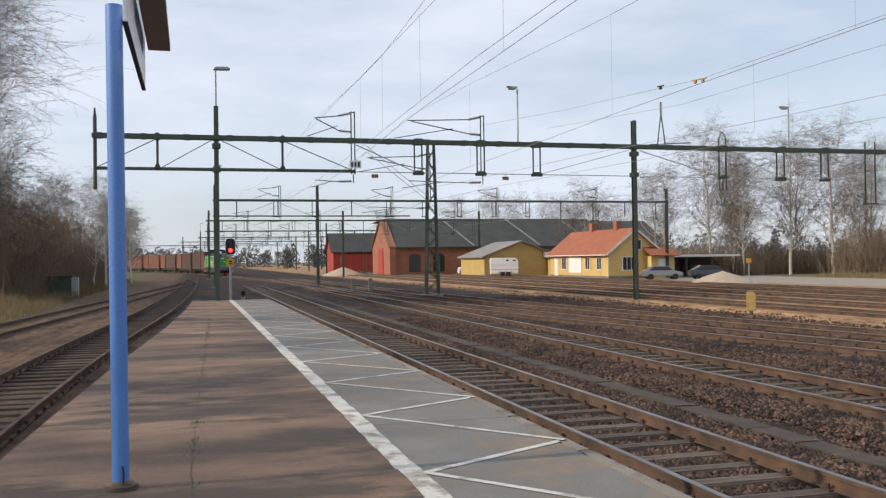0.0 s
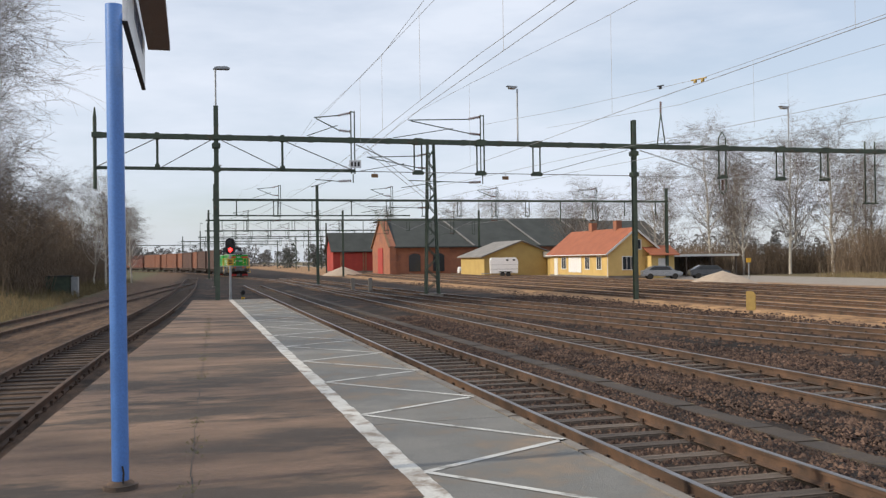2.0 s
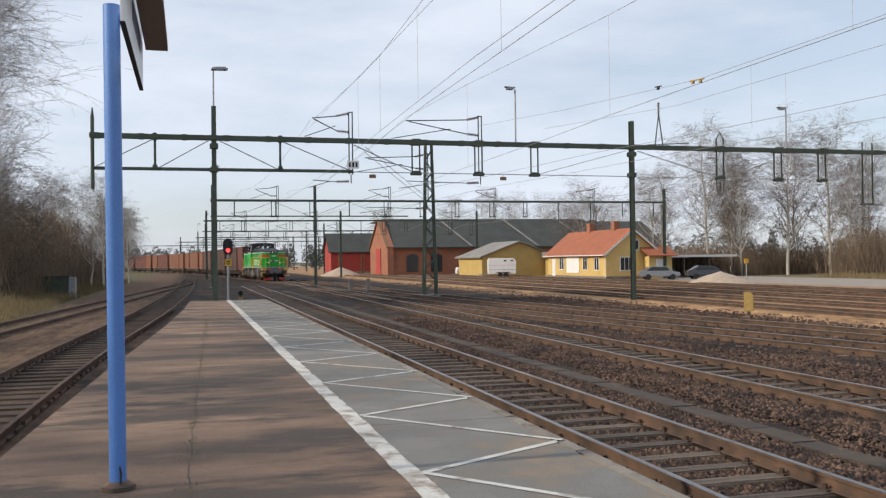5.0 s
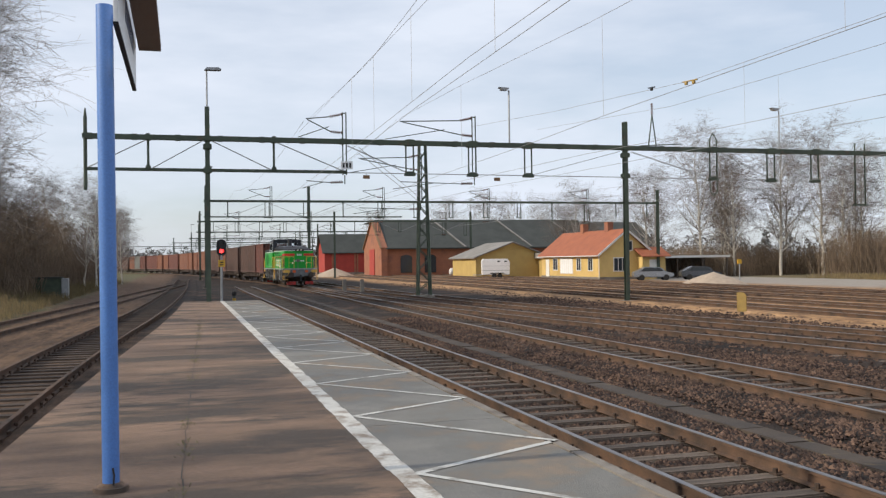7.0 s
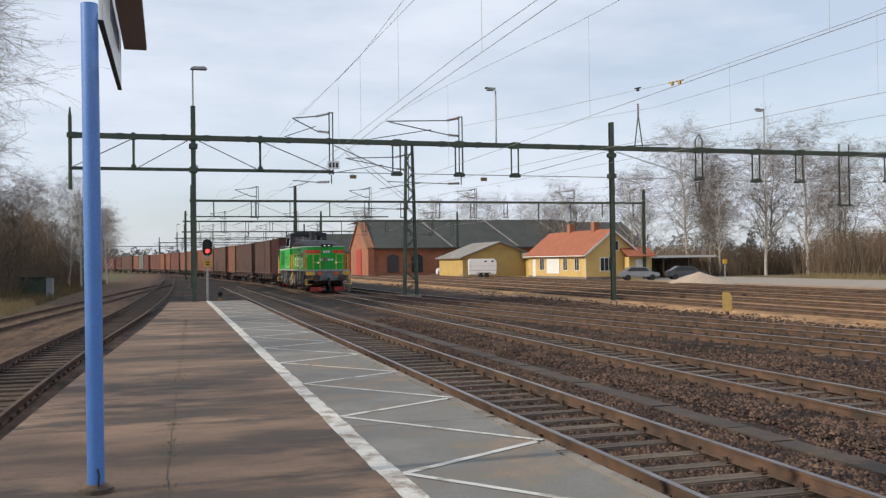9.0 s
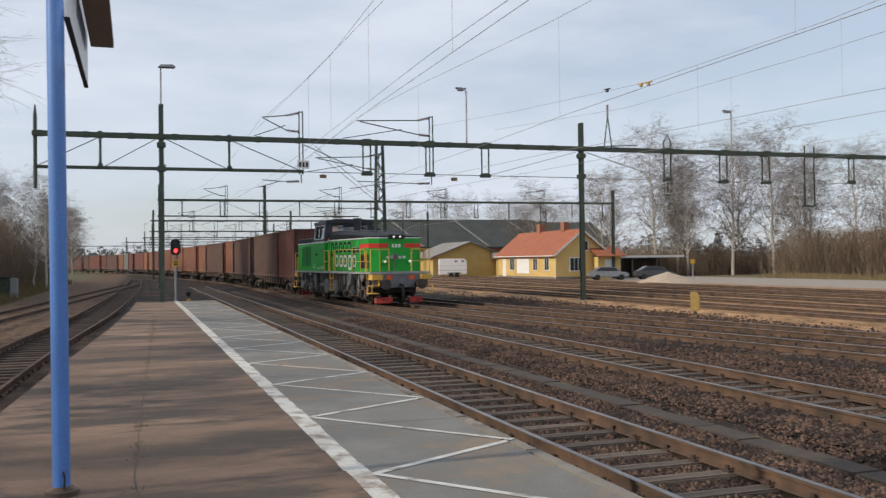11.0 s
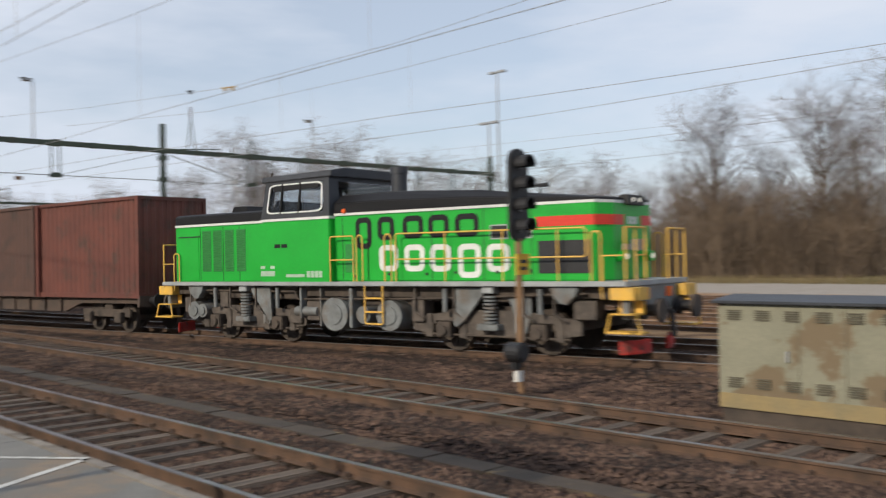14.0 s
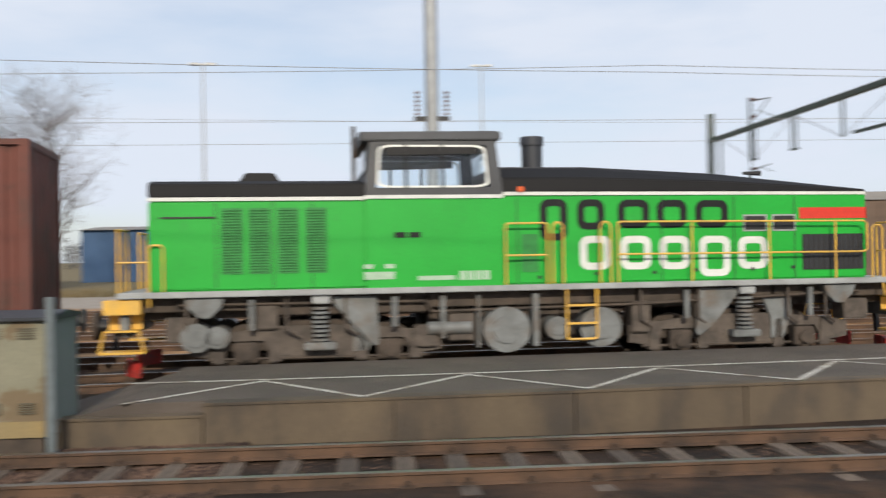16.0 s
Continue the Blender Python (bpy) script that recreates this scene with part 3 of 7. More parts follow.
# ---- overhead line ----
def mast(parent, x, y, z0, z1, w=0.26, lamp=0.0):
    g = G()
    for s in (-1, 1):
        g.box(x - w / 2, x + w / 2, y + s * w / 2 - 0.02, y + s * w / 2 + 0.02, z0, z1)
    g.box(x - 0.02, x + 0.02, y - w / 2 + 0.02, y + w / 2 - 0.02, z0, z1)
    for i in range(int((z1 - z0) / 1.3)):
        g.box(x - w / 2 - 0.008, x + w / 2 + 0.008, y - w / 2 - 0.03, y - w / 2 - 0.02, z0 + 0.8 + i * 1.3, z0 + 0.92 + i * 1.3)
    part("mast", g, "green_steel", parent)
    part("footing", G().box(x - 0.35, x + 0.35, y - 0.35, y + 0.35, -0.5, max(z0, -0.2) + 0.06), "concrete", parent, bevel=0.03)
    if lamp:
        lamp_pole(parent, x, y, z1, lamp)


def lamp_pole(parent, x, y, z0, z1, side=0.55):
    part("lamp_pole", G().rod((x, y, z0 - 0.1), (x, y, z1), 0.045, 8), "galvanised", parent, smooth=True)
    part("lamp_head", G().prism([(x - 0.12, z1 - 0.02), (x + side + 0.1, z1 - 0.01), (x + side + 0.16, z1 + 0.06), (x + side, z1 + 0.14), (x, z1 + 0.12)], "y", y - 0.16, y + 0.16), "galvanised", parent, "grey street lamp head", bevel=0.02)


def insulator(parent, p, q):
    p, q = Vector(p), Vector(q)
    g = G().rod(p, q, 0.025, 6)
    for i in range(6):
        c = p.lerp(q, (i + 0.5) / 6)
        d = (q - p).normalized() * 0.02
        g.rod(c - d, c + d, 0.075, 8)
    part("insulator", g, "insulator", parent)


def cantilever(parent, x, y, z, reach):
    """Post on the beam with two tubes that reach out to hold the wires."""
    s = 1 if reach > 0 else -1
    part("bracket_post", G().rod((x - 0.09, y, z - 1.7), (x - 0.09, y, z + 1.5), 0.035, 6).rod((x + 0.09, y, z - 1.7), (x + 0.09, y, z + 1.5), 0.035, 6)
         .bar((x - 0.1, y, z + 1.45), (x + 0.1, y, z + 1.45), 0.05, 0.05).bar((x - 0.1, y, z - 1.6), (x + 0.1, y, z - 1.6), 0.08, 0.08), "green_steel", parent)
    insulator(parent, (x + s * 0.1, y, z + 1.4), (x + s * 0.75, y, z + 1.25))
    insulator(parent, (x + s * 0.1, y, z + 0.45), (x + s * 0.7, y, z + 0.5))
    part("bracket_tube", G().rod((x + s * 0.75, y, z + 1.25), (x + reach, y, z + 1.12), 0.03, 6).rod((x + s * 0.7, y, z + 0.5), (x + reach * 0.96, y, z + 1.08), 0.03, 6)
         .rod((x + reach * 0.4, y, z + 0.75), (x + reach * 1.2, y, z + 0.18), 0.022, 6), "green_steel", parent)
    insulator(parent, (x + s * 0.1, y, z - 2.05), (x + s * 0.75, y, z - 2.08))
    part("steady_arm", G().rod((x, y, z - 1.7), (x, y, z - 2.15), 0.03, 6).rod((x + s * 0.75, y, z - 2.08), (x + reach, y, z - 2.0), 0.022, 6).rod((x + reach * 0.55, y, z - 2.05), (x + reach * 1.1, y, z - 2.38), 0.018, 6), "green_steel", parent)


def hanger(parent, x, y, z, drop, gap=0.0, hoop=False):
    g = G()
    for s in ((-1, 1) if gap else (0,)):
        g.rod((x + s * gap / 2, y, z + (0.0 if not hoop else 0.7)), (x + s * gap / 2, y, z - drop), 0.045 if gap else 0.06, 6)
    if gap:
        g.bar((x - gap * 0.75, y, z - drop), (x + gap * 0.75, y, z - drop), 0.12, 0.09)
    part("hanger", g, "green_steel", parent)
    if hoop:
        insulator(parent, (x, y, z - drop - 0.15), (x, y, z - drop - 0.75))
        part("hoop", G().path([(x - gap / 2, y, z - drop), (x - gap / 2, y, z - drop - 0.7), (x, y, z - drop - 0.95), (x + gap / 2, y, z - drop - 0.7), (x + gap / 2, y, z - drop)], 0.03)
             .path([(x - gap / 2, y, z + 0.7), (x, y, z + 1.05), (x + gap / 2, y, z + 0.7)], 0.03), "green_steel", parent)


def gantry_near():
    y = 46.0
    g = thing("catenary_gantry", "long green rusty steel gantry over the tracks", "catenary gantry", group="catenary gantries", kind="structure")
    beam = G()
    for s in (-1, 1):
        beam.box(-4.5, 49.9, y + s * 0.13 - 0.03, y + s * 0.13 + 0.03, 8.19, 8.42)
    beam.box(-4.5, 49.9, y - 0.1, y + 0.1, 8.28, 8.32)
    for i in range(28):
        beam.box(-4.3 + i * 2.0, -4.05 + i * 2.0, y - 0.17, y + 0.17, 8.17, 8.44)
    part("upper_beam", beam, "green_steel", g)
    part("lower_beam", G().box(-4.4, 8.05, y - 0.07, y + 0.07, 6.68, 6.83), "green_steel", g)
    mast(g, 1.2, y, 0.25, 9.85, w=0.22, lamp=11.65)
    mast(g, 23.65, y, -0.3, 9.75, w=0.22)
    mast(g, 49.65, y, -0.3, 9.6, w=0.22)
    part("end_post", G().rod((-4.37, y, 5.75), (-4.37, y, 9.2), 0.09, 8).rod((-4.37, y, 9.2), (-4.37, y, 9.62), 0.08, 8, 0.03), "green_steel", g)
    for x in (-1.55, 4.4):
        hanger(g, x, y, 8.2, 1.45)
    for x in (11.35, 14.75, 17.9):
        hanger(g, x, y, 8.25, 1.55, 0.4)
    for x in (33.0, 36.0):
        hanger(g, x, y, 8.2, 1.6, 0.5)
    hanger(g, 29.2, y, 8.2, 1.55, 0.45, hoop=True)
    hanger(g, 39.2, y, 8.9, 3.7, 0.7)
    for x in (42.4, 45.6):
        hanger(g, x, y, 8.2, 1.5, 0.4)
    for x, low, w in ((-1.55, 6.84, 0.24), (4.4, 6.84, 0.24), (11.35, 6.68, 0.56), (14.75, 6.68, 0.58), (17.9, 6.68, 0.58), (29.2, 6.63, 0.56), (33.0, 6.58, 0.58), (36.0, 6.58, 0.58), (42.4, 6.68, 0.5), (45.6, 6.68, 0.5)):
        part("clamp", G().prism([(x - w / 2, low - 0.08), (x + w / 2, low - 0.08), (x + w / 2, low + 0.06), (x + w / 4, low + 0.15), (x - w / 4, low + 0.15), (x - w / 2, low + 0.06)], "y", y - 0.14, y + 0.14), "green_steel", g, bevel=0.02)
        part("clamp", G().prism([(x - w / 2, 8.15), (x + w / 2, 8.15), (x + w / 2, 8.44), (x + w / 4, 8.48), (x - w / 4, 8.48), (x - w / 2, 8.44)], "y", y - 0.2, y + 0.2), "green_steel", g, bevel=0.02)
    for x in (1.2, 23.65, 49.65):
        for z in (6.75, 8.3, 7.9):
            part("clamp", G().box(x - 0.2, x + 0.2, y - 0.22, y + 0.22, z - 0.13, z + 0.13), "green_steel", g, bevel=0.03)
    plate = part("number_plate", G().box(8.02 - 0.3, 8.02 + 0.3, y - 0.24, y - 0.2, 7.08 - 0.2, 7.08 + 0.2), "sign_white", g, "white plate with dark bars")
    for k in (-1, 0, 1):
        part("plate_bar", G().box(8.02 + k * 0.17 - 0.05, 8.02 + k * 0.17 + 0.05, y - 0.247, y - 0.243, 7.08 - 0.12, 7.08 + 0.12), "black", plate)
    for x, z in ((9.06, 6.52), (16.12, 6.48)):
        tag_ = part("hanging_tag", G().box(x - 0.17, x + 0.17, y - 0.02, y + 0.02, z - 0.09, z + 0.09), "rust_post", g, "small brown hanging plate")
        part("tag_wire", G().rod((x, y, z + 0.09), (x, y, 6.72), 0.012, 5), "wire", tag_)
    braces = G()
    for a, b in (((-4.3, 6.8), (-1.6, 8.2)), ((-1.4, 6.8), (1.0, 8.2)), ((1.4, 8.2), (4.3, 6.8)), ((4.5, 8.2), (7.9, 6.8)), ((8.1, 8.1), (11.3, 6.72)), ((24, 8.1), (29, 6.7)), ((23.3, 8.1), (18, 6.7)), ((30, 8.1), (33, 6.65)), ((33.3, 8.1), (36, 6.65)), ((36.3, 8.1), (39, 6.65)), ((49.2, 8.1), (45.6, 6.65))):
        for k in (-0.08, 0.08):
            braces.rod((a[0], y + k, a[1]), (b[0], y + k, b[1]), 0.014, 5)
    braces.rod((8, y, 6.73), (23.5, y, 6.68), 0.022, 5).rod((24, y, 6.66), (49.4, y, 6.6), 0.02, 5)
    part("bracing", braces, "tie_rod", g, "thin diagonal tie rods")
    cantilever(g, 7.95, y, 8.3, -1.95)
    cantilever(g, 14.85, y, 8.3, -4.0)
    for x, z in ((16.85, 11.25), (33.6, 10.7)):
        lamp_pole(g, x, y, 8.4, z, -0.6)
    part("bracket_frame", G().path([(25.1, y, 8.4), (25.35, y, 10.2), (25.6, y, 8.4)], 0.035).rod((24.6, y, 8.45), (27.2, y, 8.6), 0.03, 6), "green_steel", g)
    insulator(g, (25.35, y, 10.2), (25.35, y, 10.85))


def gantry_far(y, x0, x1, masts, n, seed):
    rng = random.Random(seed)
    g = thing("catenary_gantry", "distant green steel gantry with insulators", "catenary gantry", group="catenary gantries", kind="structure")
    part("upper_beam", G().box(x0, x1, y - 0.12, y + 0.12, 8.2, 8.42), "green_steel", g)
    part("lower_beam", G().box(x0, x0 + (x1 - x0) * 0.4, y - 0.06, y + 0.06, 6.7, 6.82), "green_steel", g)
    for x in masts:
        mast(g, x, y, -0.3, 9.8, lamp=11.6 if rng.random() < 0.35 else 0)
    for i in range(n):
        x = x0 + (x1 - x0) * (i + 0.6) / n
        hanger(g, x, y, 8.25, 1.55 + rng.choice((0, 0, 0.6)), rng.choice((0, 0.4, 0.4)))
        if i % 3 == 1:
            cantilever(g, x + 0.4, y, 8.3, -2.2)
    br = G()
    for i in range(n - 1):
        a, b = x0 + (x1 - x0) * (i + 0.6) / n, x0 + (x1 - x0) * (i + 1.6) / n
        br.rod((a, y, 8.2 if i % 2 else 6.7), (b, y, 6.7 if i % 2 else 8.2), 0.02, 4)
    part("bracing", br, "wire", g)


def lattice_mast(x, y, h):
    t = thing("lattice_mast", "grey-green lattice steel mast", "mast", kind="structure")
    a, b = 0.42, 0.2
    legs = G()
    for sx in (-1, 1):
        for sy in (-1, 1):
            legs.bar((x + sx * a, y + sy * a * 0.6, -0.25), (x + sx * b, y + sy * b * 0.6, h), 0.10, 0.10)
    part("leg_frame", legs, "green_steel", t)
    lace = G()
    z = 0.2
    k = 1
    while z < h - 0.7:
        w0, w1 = a + (b - a) * z / h, a + (b - a) * (z + 0.7) / h
        for sy in (-1, 1):
            lace.bar((x - k * w0, y + sy * w0 * 0.6, z), (x + k * w1, y + sy * w1 * 0.6, z + 0.7), 0.05, 0.05)
        z += 0.7
        k = -k
    part("lacing", lace, "green_steel", t)
    part("footing", G().box(x - 0.8, x + 0.8, y - 0.5, y + 0.5, -0.6, 0.0), "concrete", t, bevel=0.04)
    cantilever(t, x - 0.15, y, 7.6, -4.0)
    for k in (0.0, 0.3):
        part("guy_wire", G().rod((x - 6.2, y - 10.9, 7.75 + k), (x - 0.15, y - 0.1, 5.9 + k), 0.016, 5), "tie_rod", t)


def wire(pts, sag=0.0, r=0.0075, n=10):
    g = G()
    for p, q in zip(pts, pts[1:]):
        p, q = Vector(p), Vector(q)
        line = [p.lerp(q, i / n) - Vector((0, 0, sag * 4 * (i / n) * (1 - i / n))) for i in range(n + 1)]
        g.path(line, r, 4)
    ob = part("overhead_wire", g, "wire")
    tagged(ob, "thin dark overhead line wire", "overhead wire", "overhead wires", "structure")


def dropper(x, y, z0, z1):
    wire([(x, y, z0), (x, y, z1)], 0, 0.005, 1)


def overhead_lines():
    """Contact wires and messengers of each electrified track, with droppers between them."""
    far1, far2 = [(4.9, 92, 5.9), (3.4, 138, 5.9)], [(9.7, 92, 5.9), (8.2, 138, 5.9)]
    wire([(5.43, -30, 6.1), (5.43, 13, 6.16), (5.43, 17, 6.18), (5.43, 22, 6.09), (5.43, 28, 5.98), (5.7, 46, 5.95)] + far1)
    wire([(5.43, -30, 5.95), (5.43, 12.3, 5.95), (5.43, 21.4, 5.89), (5.43, 26, 5.78), (6.2, 46, 5.85)])
    wire([(5.43, -30, 9.3), (5.43, 10, 8.95), (5.43, 21.1, 8.42), (5.43, 26.4, 8.2), (5.45, 30, 8.27), (6.11, 46, 9.39)])
    wire([(5.43, -30, 8.3), (5.43, 20.2, 8.16), (5.43, 30, 8.27), (5.67, 46, 8.75)])
    wire([(5.9, 46, 9.3), (4.9, 92, 9.3), (3.4, 138, 9.3)], 0.9)
    for y, z0, z1 in ((21.7, 6.09, 8.38), (26.3, 6.0, 8.2), (29.9, 5.98, 8.27), (15.5, 5.93, 8.7)):
        dropper(5.43, y, z0, z1)
    wire([(10.17, -30, 5.8), (10.17, 11.5, 5.77), (10.17, 20.9, 5.77), (10.17, 25.4, 5.72), (10.8, 46, 5.9)] + far2)
    wire([(10.17, -30, 9.0), (10.17, 8, 8.3), (10.17, 19.4, 8.24), (10.17, 21.6, 8.3), (10.17, 33, 8.81), (10.78, 46, 9.55)])
    wire([(10.7, 46, 9.5), (9.7, 92, 9.3), (8.2, 138, 9.3)], 0.9)
    for y, z0, z1 in ((20.9, 5.77, 8.28), (33.0, 5.78, 8.8), (12.2, 5.77, 8.27)):
        dropper(10.17, y, z0, z1)
    run = [-60, -40, -19, -6, 6, 18, 30, 46, 70, 92]
    wire([(float(main_x(y)), y, 5.95) for y in run], 0.03, 0.0075, 4)
    wire([(float(main_x(y)) + float(np.interp(y, [-6, 18], [0.18, 3.5])), y, float(np.interp(y, [-6, 18], [6.13, 6.05]))) for y in run], 0.03, 0.0075, 4)
    wire([(18.9, -60, 9.0), (17.2, -18.9, 9.3), (16.0, 6.0, 8.3), (16.0, 18.2, 7.9), (16.0, 26.4, 7.96), (15.7, 37, 8.65), (14.75, 46, 9.25)])
    wire([(20.5, -18.9, 9.3), (19.3, 8, 8.3), (19, 21.6, 8.13), (19, 33, 8.3), (18.5, 46, 9.2)])
    for x, y, z0, z1 in ((16.0, 17.6, 5.95, 7.9), (16.0, 23.5, 5.95, 7.93), (19.0, 26.0, 6.05, 8.18)):
        dropper(x, y, z0, z1)
    for x, zc in ((25.0, 5.94), (28.9, 5.82)):
        wire([(x, -60, zc), (x, -18.9, zc), (x, 46, zc), (x - 1, 92, zc)], 0.04)
    wire([(46, -50, 9.0), (39.2, 46, 9.0), (36, 92, 9.0)], 0.5)
    for y, z, tone, words in ((26.15, 7.84, "marker_yellow", "small yellow line insulator"), (26.6, 7.88, "marker_yellow", "small yellow line insulator"), (28.9, 8.11, "black", "dark line insulator")):
        q = part("line_insulator", G().rod((15.93, y - 0.22, z + 0.06), (15.93, y + 0.22, z + 0.1), 0.022, 8).box(15.90, 15.96, y - 0.06, y + 0.06, z - 0.03, z + 0.07), tone)
        tagged(q, words, "insulator", "line insulators", "structure")


gantry_near()
gantry_far(92, 2.0, 51.4, (2.2, 12.2, 51.2), 13, 1)
gantry_far(137, 2.0, 44.0, (2.4, 22.0, 43.5), 12, 2)
gantry_far(183, 2.5, 40.0, (3.0, 26.0, 39.5), 11, 3)
gantry_far(228, 1.5, 40.0, (2.0, 28.0, 39.5), 11, 4)
gantry_far(275, -3.0, 38.0, (-2.5, 30.0, 37.5), 10, 5)
gantry_far(330, -60.0, 30.0, (-58.0, -20.0, 29.5), 12, 6)
lattice_mast(14.9, 57.0, 9.9)
overhead_lines()

platform_mast = thing("line_mast", "tall grey mast with a cross bar", "mast", kind="structure")
part("mast", G().rod((27.5, -1.96, -0.3), (27.5, -1.96, 14.0), 0.2, 10), "galvanised", platform_mast, smooth=True)
part("cross_bar", G().bar((27.5, -2.5, 6.35), (27.5, -1.42, 6.35), 0.14, 0.12), "black", platform_mast)
for k in (-2.4, -1.52):
    insulator(platform_mast, (27.5, k, 6.42), (27.5, k, 7.2))
gantry_far(-18.9, 24.0, 49.4, (26.0, 49.1), 6, 8)


def yard_tower(x, y, h, n=2):
    t = thing("yard_lamp", "tall thin yard lighting mast with two lamps", "light mast", group="yard lamps", kind="structure")
    part("pole", G().rod((x, y, -0.3), (x, y, h), 0.16, 8, 0.08), "galvanised", t, smooth=True)
    part("lamp_head", G().box(x - 0.2, x + 0.2, y - 1.1, y - 0.2, h - 0.05, h + 0.15).box(x - 0.2, x + 0.2, y + 0.2, y + 1.1, h - 0.05, h + 0.15).box(x - 0.05, x + 0.05, y - 0.3, y + 0.3, h, h + 0.08), "galvanised", t)


yard_tower(70, 63.6, 21.2)
yard_tower(62, 57.5, 14.5)
yard_tower(80, 14.0, 19.0)
yard_tower(95, -12.0, 22.0)


# ---- signals and posts ----
def rounded(w, h, r, n=5):
    pts = []
    for cx, cy, a0 in ((w / 2 - r, h / 2 - r, 0), (-w / 2 + r, h / 2 - r, 90), (-w / 2 + r, -h / 2 + r, 180), (w / 2 - r, -h / 2 + r, 270)):
        pts += [(cx + r * math.cos(radians(a0 + 90 * i / n)), cy + r * math.sin(radians(a0 + 90 * i / n))) for i in range(n + 1)]
    return pts


def light_signal(at, h, lights, lit, material, label, dwarf=False):
    s = thing("light_signal", label, "railway signal", at, "signals")
    hh = 0.36 * lights + 0.16
    part("post", G().rod((0, 0, -0.25), (0, 0, h - 0.1), 0.065, 8), material, s, smooth=True)
    board = [(a, b + h + hh / 2 - 0.15) for a, b in rounded(0.5, hh, 0.24)]
    part("backboard", G().prism(board, "y", -0.05, 0.03), "black", s, "rounded black signal board", bevel=0.01)
    for i in range(lights):
        z = h + 0.1 + 0.36 * i
        hood = part("hood", G().prism([(0.15 * math.cos(radians(a)), z + 0.15 * math.sin(radians(a))) for a in range(-20, 201, 20)] + [(0.13 * math.cos(radians(a)), z + 0.13 * math.sin(radians(a))) for a in range(200, -21, -20)], "y", -0.30, -0.05), "black", s)
        part("lens", G().rod((0, -0.055, z), (0, -0.075, z), 0.105, 12), "lamp_red" if i == lit else "lamp_off", hood, "glowing red lens" if i == lit else "dark lens")
    part("number_plate", G().box(-0.17, 0.17, -0.10, -0.075, h - 0.72, h - 0.36), "yellow_sign", s, "yellow plate with dark bars")
    part("marking", G().box(-0.09, 0.09, -0.106, -0.102, h - 0.52, h - 0.46).box(-0.09, 0.09, -0.106, -0.102, h - 0.64, h - 0.58), "black", s)
    if dwarf:
        part("junction_box", G().box(-0.24, -0.04, -0.10, 0.08, 0.42, 0.66), "black", s, bevel=0.04)
        part("low_lamp", G().rod((-0.20, -0.24, 0.72), (-0.20, 0.10, 0.72), 0.17, 16), "black", s, "round dark low lamp", bevel=0.03)
        part("white_marker", G().box(-0.24, -0.10, -0.12, -0.04, 0.22, 0.40), "white_wood", s)
    return s


light_signal(pose(11.9, 10.4, -0.15, 0, 0, 2), 2.75, 4, -1, "rust_post", "four-light railway signal on rusty post beside the track", True)
light_signal(pose(1.95, 49.5, -0.2, 0, 0, 5), 2.95, 2, 0, "galvanised", "railway signal showing red light at the platform end")
dwarf_signal = light_signal(pose(3.0, 57.5, -0.35, 0, 0, 0), 1.05, 1, -1, "green_steel", "small dwarf signal between the tracks")
dwarf_signal.scale = (0.58, 0.58, 0.58)


def equipment_cabinet():
    c = thing("equipment_cabinet", "khaki metal equipment cabinet with patchy repainting", "equipment cabinet", pose(11.58, 6.50, 0.03))
    part("body", G().box(0.02, 1.15, -2.52, 0, 0.02, 1.46), "cabinet", c, bevel=0.015)
    part("end_panel", G().box(0.0, 1.17, -2.55, -2.525, 0.02, 1.46), "cabinet_side", c, "blue-grey end panel", bevel=0.006)
    part("rust_band", G().box(0.008, 0.018, -2.5, -0.01, 0.03, 0.23), "cabinet_rust", c, "ochre faded lower band")
    part("roof", G().prism([(-0.06, 1.46), (1.23, 1.46), (1.23, 1.50), (0.58, 1.57), (-0.06, 1.50)], "y", -2.62, 0.07), "loco_roof", c, "dark overhanging roof", bevel=0.008)
    for zc in (0.38, 1.30):
        for k in range(6):
            yc = -0.25 - k * 0.41
            v = G()
            for i in range(5):
                v.box(-0.004, 0.02, yc - 0.10, yc + 0.10, zc - 0.06 + i * 0.03, zc - 0.046 + i * 0.03)
            part("vent", v, "cabinet_vent", c)
    for yc in (-1.15, -1.76):
        part("door_seam", G().box(0.014, 0.0215, yc - 0.006, yc + 0.006, 0.05, 1.44), "cabinet_vent", c)
    part("handle", G().box(-0.02, 0.02, -1.02, -0.98, 0.7, 0.85), "galvanised", c, bevel=0.008)
    part("plinth", G().box(0.05, 1.12, -2.48, -0.04, -0.4, 0.02), "bogie", c)
    part("foot_slab", G().box(-0.16, 0.5, -2.72, -1.9, -0.4, -0.19), "concrete", c, "pale concrete foot slab", bevel=0.02)
    post = part("post", G().rod((-0.12, -2.68, -0.3), (-0.12, -2.68, 1.78), 0.055, 8), "grey_post", None, smooth=True)
    post.matrix_basis = pose(11.58, 6.55, 0)
    post.name = "marker_post"
    tagged(post, "blue-grey steel marker post by the cabinet", "post")


equipment_cabinet()


